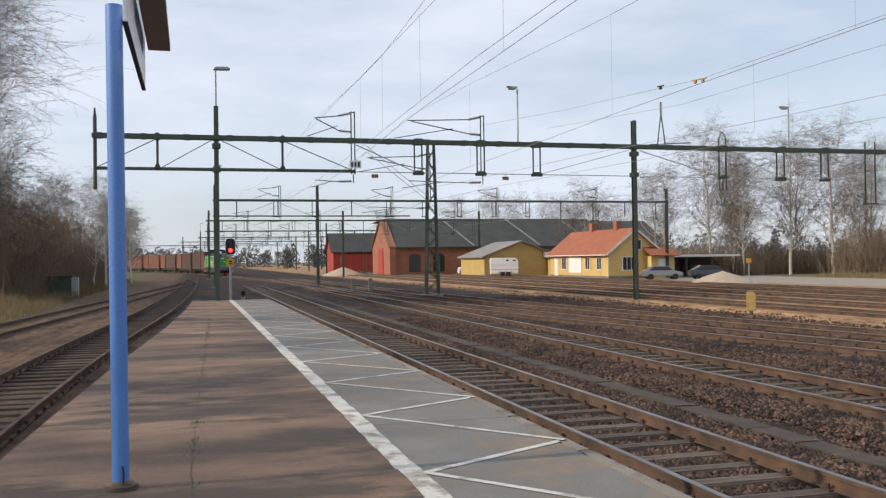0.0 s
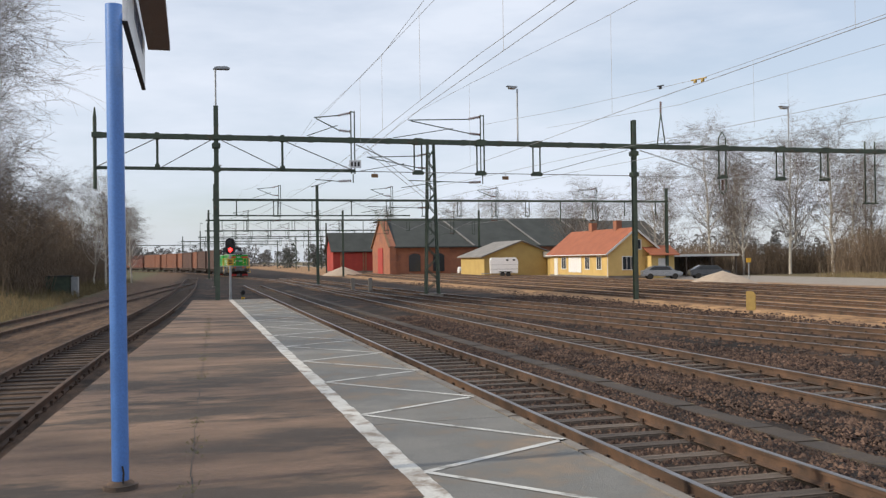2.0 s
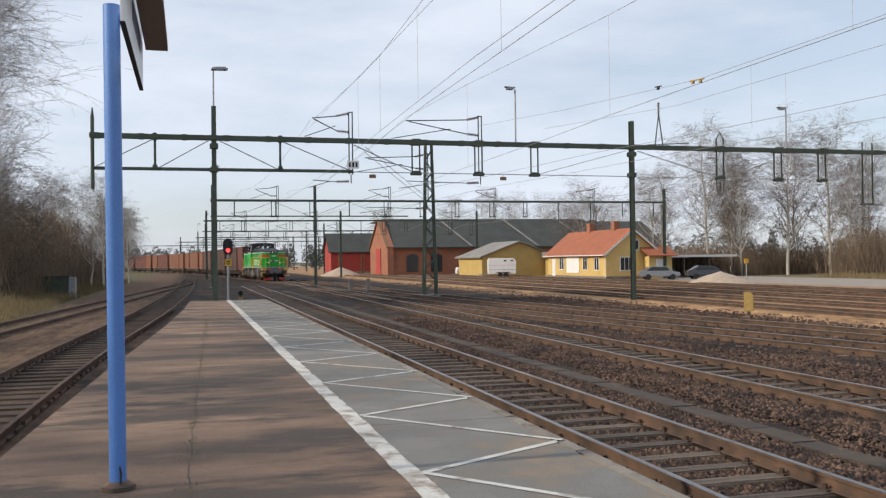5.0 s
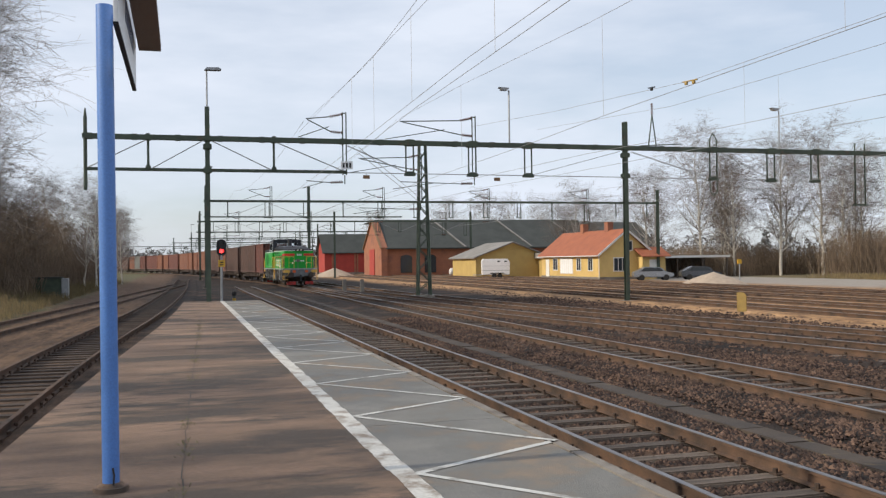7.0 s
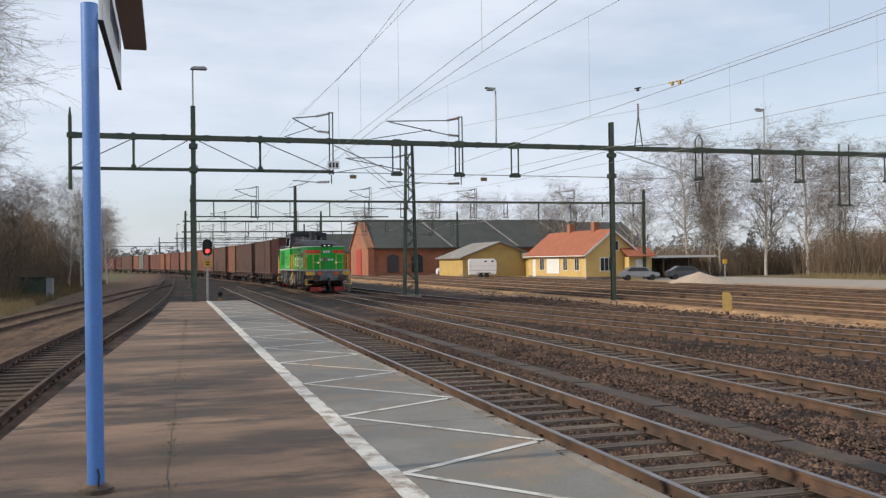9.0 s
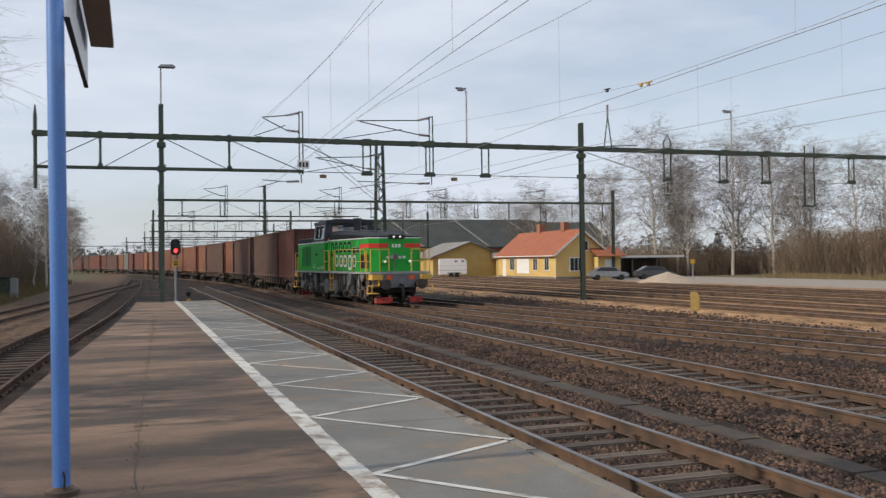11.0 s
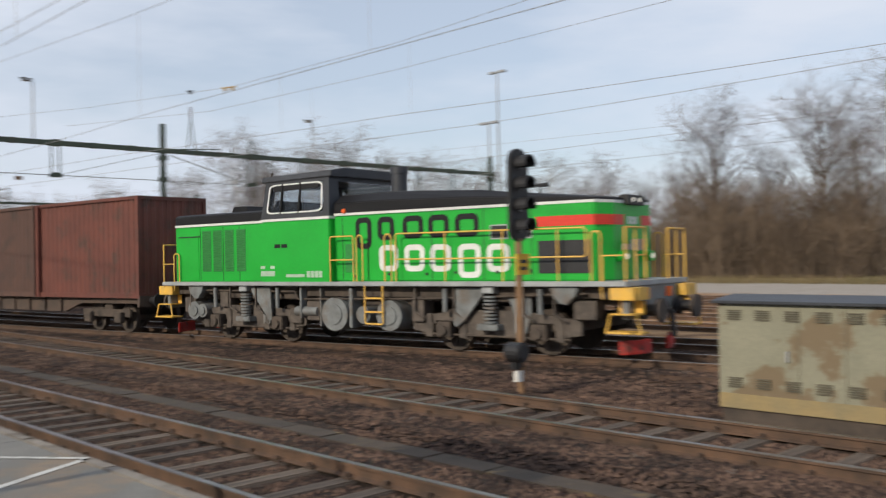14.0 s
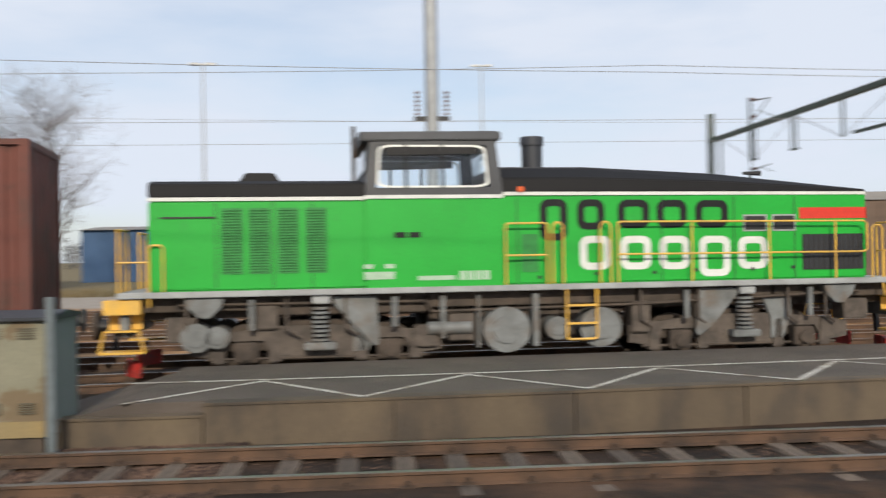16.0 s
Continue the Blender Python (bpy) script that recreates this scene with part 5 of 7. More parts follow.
        for sy in (-1, 1):
            hl = part("headlamp", G().rod((e * 6.58, sy * 0.62, 2.18), (e * 6.76, sy * 0.62, 2.18), 0.12, 14), "loco_green", L, smooth=True)
            part("lens", G().rod((e * 6.76, sy * 0.62, 2.18), (e * 6.77, sy * 0.62, 2.18), 0.065, 14), "lamp_white" if e > 0 else "lamp_off", hl)
        if e > 0:
            for sy in (-1, 1):
                part("red_stripe", G().prism([(6.405, sy * 1.29), (6.605, sy * 0.86), (6.612, sy * 0.865), (6.412, sy * 1.295)], "z", 2.86, 3.08), "loco_red", L)
                part("red_stripe", G().box(6.601, 6.608, min(sy * 0.85, sy * 0.4), max(sy * 0.85, sy * 0.4), 2.86, 3.08), "loco_red", L)
    tl = part("top_lamp", G().box(6.5, 6.7, -0.4, 0.4, 3.3, 3.52), "black", L, "black lamp box", bevel=0.02)
    part("lens", G().rod((6.7, -0.15, 3.41), (6.71, -0.15, 3.41), 0.05, 12).rod((6.7, 0.15, 3.41), (6.71, 0.15, 3.41), 0.05, 12), "lamp_white", tl)
    for i in range(3):
        part("marking_bar", G().box(6.601, 6.608, -0.22 + i * 0.16, -0.11 + i * 0.16, 2.88, 3.05), "loco_white", L, "white bar")
    for i in range(5):
        part("marking_bar", G().box(6.601, 6.606, -0.5 + i * 0.2, -0.36 + i * 0.2, 2.32, 2.45), "loco_white", L, "white bar")
    part("hose_box", G().rod((6.75, -0.15, 1.67), (6.75, -0.15, 2.3), 0.025, 6).box(6.68, 6.9, -0.28, -0.02, 2.3, 2.55), "loco_grey", L)
    # underframe
    for sy in (-1, 1):
        for x, r in ((-0.58, 0.43), (1.14, 0.38), (0.35, 0.22), (-5.9, 0.26), (-5.55, 0.2)):
            tk = part("air_tank", G().rod((x, sy * 0.75, 0.83), (x, sy * 1.38, 0.83), r, 22), "loco_grey", L, "round grey tank", smooth=True)
            part("tank_lid", G().rod((x, sy * 1.38, 0.83), (x, sy * 1.41, 0.83), r * 0.6, 18), "loco_grey", tk)
        part("equipment_box", G().box(-1.6, -1.15, min(sy * 0.8, sy * 1.3), max(sy * 0.8, sy * 1.3), 0.65, 1.15), "underframe", L, bevel=0.015)
        for x0, x1, ya, yb, z0 in ((-1.1, -1.05, 1.0, 1.35, 0.5), (-0.1, 0.0, 1.0, 1.38, 0.5), (-1.75, -1.68, 1.2, 1.4, 0.7)):
            part("tank_strap", G().box(x0, x1, min(sy * ya, sy * yb), max(sy * ya, sy * yb), z0, 1.5), "loco_grey", L, bevel=0.01)
        for x, w, z0, z1 in ((-6.4, 0.5, 0.75, 1.2), (-2.2, 0.4, 0.55, 0.95), (1.75, 0.35, 0.7, 1.3), (5.9, 0.5, 0.85, 1.25), (-4.9, 0.35, 0.95, 1.4), (2.95, 0.3, 0.95, 1.4)):
            part("equipment_box", G().box(x, x + w, min(sy * 0.9, sy * 1.3), max(sy * 0.9, sy * 1.3), z0, z1), "underframe", L, bevel=0.02)
        for x in (-6.05, -4.4, -3.4, 1.9, 3.0, 4.75, 5.5):
            part("pipe", G().path([(x, sy * 1.36, 1.55), (x, sy * 1.36, 0.95), (x + 0.22, sy * 1.3, 0.8)], 0.028), "underframe", L)
        part("pipe", G().path([(-6.2, sy * 1.3, 1.42), (-2, sy * 1.3, 1.4), (-1.9, sy * 1.3, 1.2), (2, sy * 1.3, 1.25), (6.2, sy * 1.3, 1.4)], 0.03), "bogie", L)
    for sy in (-1, 1):
        for x0, x1, z0 in ((-6.9, -4.6, 1.3), (-4.55, -2.0, 1.2), (-1.95, 1.85, 1.28), (1.9, 4.5, 1.2), (4.55, 6.9, 1.3)):
            part("sole_plate", G().box(x0, x1, min(sy * 1.12, sy * 1.22), max(sy * 1.12, sy * 1.22), z0, 1.56), "bogie", L, bevel=0.012)
        for x in (-5.75, 5.75):
            part("sand_box", G().prism([(x - 0.32, 1.54), (x + 0.32, 1.54), (x + 0.26, 1.36), (x + 0.08, 1.18), (x - 0.08, 1.18), (x - 0.26, 1.36)], "y", min(sy * 1.22, sy * 1.44), max(sy * 1.22, sy * 1.44)), "loco_grey", L, "grey sand box", bevel=0.015)
        part("fuel_tank", G().box(-1.9, 1.7, min(sy * 0.3, sy * 0.95), max(sy * 0.3, sy * 0.95), 0.55, 1.25), "bogie", L, bevel=0.04)
        part("brake_cylinder", G().rod((-1.98, sy * 1.25, 0.88), (-1.2, sy * 1.25, 0.88), 0.13, 14), "loco_grey", L, smooth=True)
    sets = []
    for c in (-3.87, 3.87):
        bg = part("bogie", G().box(c - 2.1, c + 2.1, -1.12, -0.98, 0.55, 0.85).box(c - 2.1, c + 2.1, 0.98, 1.12, 0.55, 0.85).box(c - 0.5, c + 0.5, -1.0, 1.0, 0.6, 1.1).box(c - 2.1, c - 1.95, -1, 1, 0.6, 0.8).box(c + 1.95, c + 2.1, -1, 1, 0.6, 0.8), "bogie", L, bevel=0.02)
        for sy in (-1, 1):
            for ax in (c - 1.21, c + 1.21):
                part("axle_box", G().box(ax - 0.2, ax + 0.2, sy * 1.12, sy * 1.34, 0.36, 0.72).rod((ax, sy * 1.34, 0.52), (ax, sy * 1.4, 0.52), 0.13, 12), "bogie", bg, bevel=0.02)
                for gx in (ax - 0.58, ax + 0.35):
                    part("axle_guide", G().prism([(gx, 0.34), (gx + 0.23, 0.34), (gx + 0.2, 0.9), (gx + 0.05, 0.9)], "y", min(sy * 1.12, sy * 1.24), max(sy * 1.12, sy * 1.24)), "underframe", bg, bevel=0.02)
                part("damper", G().rod((ax + 0.1, sy * 1.38, 0.95), (ax + 0.1, sy * 1.38, 1.5), 0.055, 10), "loco_grey", bg)
            sp = G()
            for i in range(8):
                sp.rod((c + 0.04, sy * 1.3, 0.72 + i * 0.082), (c + 0.04, sy * 1.3, 0.765 + i * 0.082), 0.15, 14)
            part("spring", sp, "loco_grey", bg, "coil spring")
            part("spring_seat", G().box(c - 0.24, c + 0.3, sy * 1.1, sy * 1.45, 0.56, 0.70), "loco_grey", bg, bevel=0.02)
            part("spring_cap", G().box(c - 0.1, c + 0.2, sy * 1.15, sy * 1.45, 1.4, 1.55), "loco_sill", bg, bevel=0.02)
            part("bracket_plate", G().prism([(c - 0.85, 1.52), (c - 0.1, 1.52), (c - 0.1, 1.4), (c - 0.6, 0.78), (c - 0.85, 0.6), (c - 0.92, 0.66)] if c > 0 else [(c + 0.25, 1.52), (c + 1.0, 1.52), (c + 1.05, 0.62), (c + 0.95, 0.6), (c + 0.3, 1.35)], "y", min(sy * 1.28, sy * 1.34), max(sy * 1.28, sy * 1.34)), "loco_grey", bg, "grey triangular bracket", bevel=0.01)
            part("side_frame_plate", G().prism([(c + 0.45, 1.3), (c + 1.0, 1.35), (c + 1.0, 0.95), (c + 0.85, 0.5), (c + 0.6, 0.5), (c + 0.6, 0.9)], "y", min(sy * 1.14, sy * 1.24), max(sy * 1.14, sy * 1.24)), "loco_grey", bg, bevel=0.01)
            arch = [(c - 2.15, 0.82), (c - 2.15, 0.5), (c - 1.65, 0.42), (c - 1.5, 0.74), (c - 0.92, 0.74), (c - 0.78, 0.42), (c + 0.78, 0.42), (c + 0.92, 0.74), (c + 1.5, 0.74), (c + 1.65, 0.42), (c + 2.15, 0.5), (c + 2.15, 0.82), (c + 0.7, 1.0), (c - 0.7, 1.0)]
            part("side_frame", G().prism(arch, "y", min(sy * 1.13, sy * 1.2), max(sy * 1.13, sy * 1.2)), "underframe", bg, "arched bogie side frame")
            part("brake_rod", G().rod((c - 1.9, sy * 1.2, 0.42), (c + 1.9, sy * 1.2, 0.4), 0.03, 6), "bogie", bg)
        for ax in (c - 1.21, c + 1.21):
            sets.append(wheelset(L, ax, LOCO_R))
    return L, sets


LOCO_LONG, LOCO_HIGH = 1.054, 0.988


def true_size(ob):
    """Bring the meshes under a vehicle to its length, width and height; wheels stay round."""
    for o in ob.children:
        if o.name.startswith("wheelset"):
            for w in [o] + list(o.children):
                for v in w.data.vertices:
                    v.co = (v.co.x * LOCO_HIGH, v.co.y * LOCO_LONG, v.co.z * LOCO_HIGH)
            o.matrix_basis = pose(o.matrix_basis.translation.x * LOCO_LONG, 0, LOCO_R * LOCO_HIGH)
        else:
            for v in o.data.vertices:
                v.co = (v.co.x * LOCO_LONG, v.co.y * LOCO_LONG, v.co.z * LOCO_HIGH)
            for w in o.children:
                for v in w.data.vertices:
                    v.co = (v.co.x * LOCO_LONG, v.co.y * LOCO_LONG, v.co.z * LOCO_HIGH)


loco, loco_wheels = locomotive()
true_size(loco)


# ---- wagons and containers ----
def wagon():
    w = thing("container_wagon", "rusty brown flat container wagon", "railway wagon", None, "wagons of the train")
    for sy in (-1, 1):
        part("side_sill", G().prism([(-9.2, 1.12), (9.2, 1.12), (9.2, 0.95), (5.6, 0.92), (4.6, 0.62), (-4.6, 0.62), (-5.6, 0.92), (-9.2, 0.95)], "y", min(sy * 1.0, sy * 1.12), max(sy * 1.0, sy * 1.12)), "wagon", w, bevel=0.01)
        for i in range(9):
            part("stiffener", G().box(-4.4 + i * 1.1 - 0.04, -4.4 + i * 1.1 + 0.04, min(sy * 1.12, sy * 1.2), max(sy * 1.12, sy * 1.2), 0.64, 1.1), "wagon", w)
    part("deck", G().box(-9.25, 9.25, -1.0, 1.0, 0.98, 1.1), "wagon", w)
    for e in (-1, 1):
        part("end_beam", G().box(min(e * 9.2, e * 9.35), max(e * 9.2, e * 9.35), -1.3, 1.3, 0.85, 1.2), "wagon", w, bevel=0.01)
        for sy in (-1, 1):
            part("buffer", G().rod((e * 9.35, sy * 0.875, 1.05), (e * 9.75, sy * 0.875, 1.05), 0.11, 10).rod((e * 9.75, sy * 0.875, 1.05), (e * 9.82, sy * 0.875, 1.05), 0.23, 14), "black", w)
        c = e * 7.1
        bg = part("bogie", G().box(c - 1.4, c + 1.4, -1.1, -0.98, 0.5, 0.75).box(c - 1.4, c + 1.4, 0.98, 1.1, 0.5, 0.75).box(c - 0.25, c + 0.25, -1, 1, 0.5, 0.95), "bogie", w, bevel=0.02)
        for ax in (c - 0.9, c + 0.9):
            for sy in (-1, 1):
                part("axle_box", G().box(ax - 0.2, ax + 0.2, min(sy * 1.1, sy * 1.25), max(sy * 1.1, sy * 1.25), 0.32, 0.66), "bogie", bg, bevel=0.02)
            wheelset(w, ax, WAGON_R)
    return w


def container(length, material, label):
    c = thing("shipping_container", label, "container", None, "containers of the train")
    h, w, n = 3.22, 1.25, int(length / 0.28)
    side = G()
    pts = []
    for i in range(n):
        x = -length / 2 + 0.1 + i * (length - 0.2) / n
        d = (length - 0.2) / n
        pts += [(x, 0.0), (x + d * 0.35, 0.0), (x + d * 0.5, 0.035), (x + d * 0.85, 0.035)]
    pts.append((length / 2 - 0.1, 0.0))
    for sy in (-1, 1):
        vs = [(x, sy * (w - 0.045 + k), z) for z in (0.14, h - 0.08) for x, k in pts]
        m = len(pts)
        side.add(vs, [(i, i + 1, m + i + 1, m + i) for i in range(m - 1)])
    part("side_wall", side, material, c, "corrugated steel sides")
    for e in (-1, 1):
        endg = G()
        x = e * (length / 2 - 0.05)
        prof = [(x - e * 0.02, -w + 0.05)]
        for i in range(8):
            y = -w + 0.1 + i * (2 * w - 0.2) / 8
            prof += [(x, y), (x + e * 0.03, y + 0.03), (x + e * 0.03, y + 0.15), (x, y + 0.18)]
        prof += [(x, w - 0.05), (x - e * 0.02, w - 0.05)]
        m = len(prof)
        endg.add([(a_, b_, z) for z in (0.1, h - 0.05) for a_, b_ in prof], [(i, i + 1, m + i + 1, m + i) for i in range(m - 1)])
        part("end_wall", endg, material, c, "ribbed end wall")
    part("roof", G().box(-length / 2 + 0.05, length / 2 - 0.05, -w + 0.04, w - 0.04, h - 0.09, h - 0.02), material, c)
    fr = G()
    for sy in (-1, 1):
        fr.box(-length / 2, length / 2, sy * w - 0.04, sy * w + 0.004, 0.0, 0.16).box(-length / 2, length / 2, sy * w - 0.04, sy * w + 0.004, h - 0.10, h)
        for e in (-1, 1):
            fr.box(min(e * length / 2, e * (length / 2 - 0.16)), max(e * length / 2, e * (length / 2 - 0.16)), sy * w - 0.1, sy * w + 0.008, 0, h)
    for e in (-1, 1):
        fr.box(min(e * length / 2, e * (length / 2 - 0.1)), max(e * length / 2, e * (length / 2 - 0.1)), -w, w, h - 0.12, h - 0.002).box(min(e * length / 2, e * (length / 2 - 0.1)), max(e * length / 2, e * (length / 2 - 0.1)), -w, w, 0.002, 0.15)
    part("corner_frame", fr, material, c)
    for y in (-0.7, -0.3, 0.3, 0.7):
        part("locking_bar", G().rod((-length / 2 - 0.03, y, 0.2), (-length / 2 - 0.03, y, h - 0.2), 0.02, 6), "galvanised", c)
    return c


TRAIN_S, SPEED = 273.36, 10.79
FIRST_WAGON = 15.95  # from the hood's front back to the first wagon's load
moving = [(loco, 6.97, 0.0, 4.06)]
LOADS = [("a20", "b40"), ("b40", "c20"), ("b40", "c20"), ("c40", "c20"), ("c20", "c40"), ("a40", "c20"), ("c20", "a40"), ("a20", "d20", "c20"), ("b40", "a20"), ("a40", "b20"), ("a20", "a40")]
TONE = {"a": ("container_a", "reddish brown"), "b": ("container_b", "dark weathered brown"), "c": ("container_c", "faded orange-brown"), "d": ("container_d", "grey")}
wagon_one, made = None, {}
wagon_wheels = []
for k, load in enumerate(LOADS):
    mid = FIRST_WAGON + 9.35 + k * 20.15
    w = wagon() if wagon_one is None else copy_thing(wagon_one, pose(0, 0, 0))
    wagon_one = wagon_one or w
    if k < 1:
        wagon_wheels += [(o, o.matrix_basis.copy()) for o in w.children if o.name.startswith("wheelset")]
    moving.append((w, mid, 0.0, 7.1))
    at = mid - 9.3
    for code in load:
        size = 6.15 if code.endswith("20") else 12.4
        kind = code
        if kind not in made:
            m, words = TONE[code[0]]
            made[kind] = container(size, m, f"{words} corrugated shipping container on the train")
            box = made[kind]
        else:
            box = copy_thing(made[kind], pose(0, 0, 0))
        moving.append((box, at + size / 2, 1.12, size * 0.42))
        at += size + 0.05


def ride(s, z, half):
    """The pose of a vehicle whose middle is s along the line, standing on two points half apart."""
    ax, ay = on_line(s - half)
    bx, by = on_line(s + half)
    heading = math.degrees(math.atan2(ay - by, ax - bx))
    return pose((ax + bx) / 2, (ay + by) / 2, z, 0, 0, heading)


def motions():
    """The train rolls in at an even speed; its wheels turn."""
    times = [i * 0.5 for i in range(33)]
    ease = [float(np.interp(t, [0, 8.5, 11, 12.5, 14.5, 15, 15.5, 16], [0, 0, 0.05, 0.16, 0.2, 0.3, 0.16, 0.1])) for t in times]
    for ob, back, z, half in moving:
        walk(ob, [(t, ride(TRAIN_S - SPEED * t - e + back, z, half)) for t, e in zip(times, ease)])
    fine = [i / 15 for i in range(241)]
    for o in loco_wheels:
        x = o.matrix_basis.translation.x
        walk(o, [(t, pose(x, 0, LOCO_R * LOCO_HIGH, 0, math.degrees(SPEED * t / (LOCO_R * LOCO_HIGH)), 0)) for t in fine])
    for o, m in wagon_wheels:
        walk(o, [(t, pose(m.translation.x, 0, WAGON_R, 0, math.degrees(SPEED * t / WAGON_R), 0)) for t in fine])

# ---- buildings and the far side of the yard ----
def window(parent, x, y, z, w, h, face, bars=1, pane="dark_glass"):
    """A framed window on a wall that faces -x ("w") or -y ("s"); x, y, z is its lower middle."""
    d = 0.06

    def slab(a0, a1, out, z0, z1, back=0.0):
        return G().box(x - out, x + back, y + a0, y + a1, z0, z1) if face == "w" else G().box(x + a0, x + a1, y - out, y + back, z0, z1)
    wd = part("window", slab(-w / 2, w / 2, 0.03, z, z + h, 0.02), pane, parent, "white framed window")
    for side in (-1, 1):
        part("jamb", slab(min(side * w / 2, side * (w / 2 + 0.1)), max(side * w / 2, side * (w / 2 + 0.1)), d, z - 0.1, z + h + 0.1), "white_wood", wd)
    part("lintel", slab(-w / 2, w / 2, d, z + h, z + h + 0.1), "white_wood", wd)
    part("window_sill", slab(-w / 2, w / 2, d + 0.03, z - 0.1, z), "white_wood", wd)
    for i in range(bars):
        c = -w / 2 + w * (i + 1) / (bars + 1)
        part("glazing_bar", slab(c - 0.03, c + 0.03, d - 0.01, z, z + h), "white_wood", wd)


def gabled(parent, x0, x1, y0, y1, z0, eave, ridge, along, wall, roof, over=0.4):
    """Walls with gables and two roof slopes, the ridge along x or y."""
    g = G()
    if along == "y":
        m = (x0 + x1) / 2
        g.prism([(x0, z0), (x1, z0), (x1, eave), (m, ridge), (x0, eave)], "y", y0, y1)
        k = (ridge - eave) / (m - x0)
        slopes = [[(x0 - over, eave - over * k), (m, ridge), (m, ridge + 0.16), (x0 - over, eave - over * k + 0.16)], [(x1 + over, eave - over * k), (m, ridge), (m, ridge + 0.16), (x1 + over, eave - over * k + 0.16)]]
        rf = [G().prism(s, "y", y0 - over, y1 + over) for s in slopes]
    else:
        m = (y0 + y1) / 2
        g.prism([(y0, z0), (y1, z0), (y1, eave), (m, ridge), (y0, eave)], "x", x0, x1)
        k = (ridge - eave) / (m - y0)
        slopes = [[(y0 - over, eave - over * k), (m, ridge), (m, ridge + 0.16), (y0 - over, eave - over * k + 0.16)], [(y1 + over, eave - over * k), (m, ridge), (m, ridge + 0.16), (y1 + over, eave - over * k + 0.16)]]
        rf = [G().prism(s, "x", x0 - over, x1 + over) for s in slopes]
    for s in rf:
        for i, v in enumerate(s.v):
            s.v[i] = (v[0], v[1], v[2] + 0.02)
    w = part("wall", g, wall, parent)
    for s in rf:
        part("roof", s, roof, parent)
    return w


def yellow_house():
    h = thing("house", "yellow wooden house with red tiled roof and white windows", "house")
    x0, x1, y0, y1 = 44.8, 51.2, 93.6, 110.8
    gabled(h, x0, x1, y0, y1, -0.4, 2.75, 5.35, "y", "yellow_wall", "tile_red", 0.45)
    part("plinth", G().box(x0 - 0.04, x1 + 0.04, y0 - 0.04, y1 + 0.04, -0.5, 0.1), "concrete", h)
    cl = G()
    y = y0 + 0.3
    while y < y1:
        cl.box(x0 - 0.025, x0 - 0.003, y, y + 0.04, 0.1, 2.6)
        y += 0.3
    part("batten", cl, "yellow_wall", h)
    for y, w, b in ((96.0, 1.1, 1), (99.2, 1.1, 1), (106.2, 1.3, 1)):
        window(h, x0, y, 0.85, w, 1.35, "w", b)
    window(h, x0, 102.8, 0.5, 3.6, 1.7, "w", 5, "sign_white")
    part("door", G().box(x0 - 0.05, x0, 108.2, 109.3, 0.0, 2.15), "white_wood", h, "white panelled door", bevel=0.01)
    window(h, 47.3, y0, 0.8, 1.5, 1.4, "s", 2)
    window(h, 48.4, y0, 3.1, 0.75, 1.0, "s", 1)
    part("porch", G().box(49.4, 52.2, 92.2, 95.5, -0.4, 2.3), "yellow_wall", h)
    part("porch_roof", G().prism([(91.6, 2.3), (93.9, 3.3), (96.0, 2.4), (96.0, 2.5), (93.9, 3.45), (91.6, 2.42)], "x", 49.0, 52.6), "tile_red", h)
    part("porch_door", G().box(50.2, 51.3, 92.14, 92.2, 0, 2.0), "white_wood", h)
    for y in (97.4, 104.2):
        part("chimney", G().box(47.7, 48.4, y, y + 0.9, 4.9, 6.45), "red_brick", h, "red chimney")
    tr = G()
    tr.bar((x0 - 0.45, y0 - 0.47, 2.47), (48.0, y0 - 0.47, 5.36), 0.06, 0.2).bar((x1 + 0.45, y0 - 0.47, 2.47), (48.0, y0 - 0.47, 5.36), 0.06, 0.2)
    part("barge_board", tr, "white_wood", h)
    part("gutter", G().rod((x0 - 0.5, y0 - 0.4, 2.47), (x0 - 0.5, y1 + 0.4, 2.47), 0.06, 6).rod((x0 - 0.05, y0 + 0.1, 0), (x0 - 0.05, y0 + 0.1, 2.45), 0.05, 6), "white_wood", h)


def yellow_shed():
    s = thing("shed", "low yellow shed with grey roof behind the yard", "shed")
    gabled(s, 39.6, 50.6, 122.5, 134.0, -0.4, 2.55, 4.6, "y", "yellow_shed", "roof_grey", 0.5)
    part("annexe", G().box(49.0, 57.0, 120.0, 130.0, -0.4, 2.3), "yellow_shed", s)
    part("annexe_roof", G().prism([(48.4, 2.3), (57.5, 2.3), (57.5, 2.5), (48.4, 3.1)], "y", 119.5, 131.0), "roof_grey", s)
    window(s, 52.0, 120.0, 0.9, 1.3, 0.8, "s", 1)


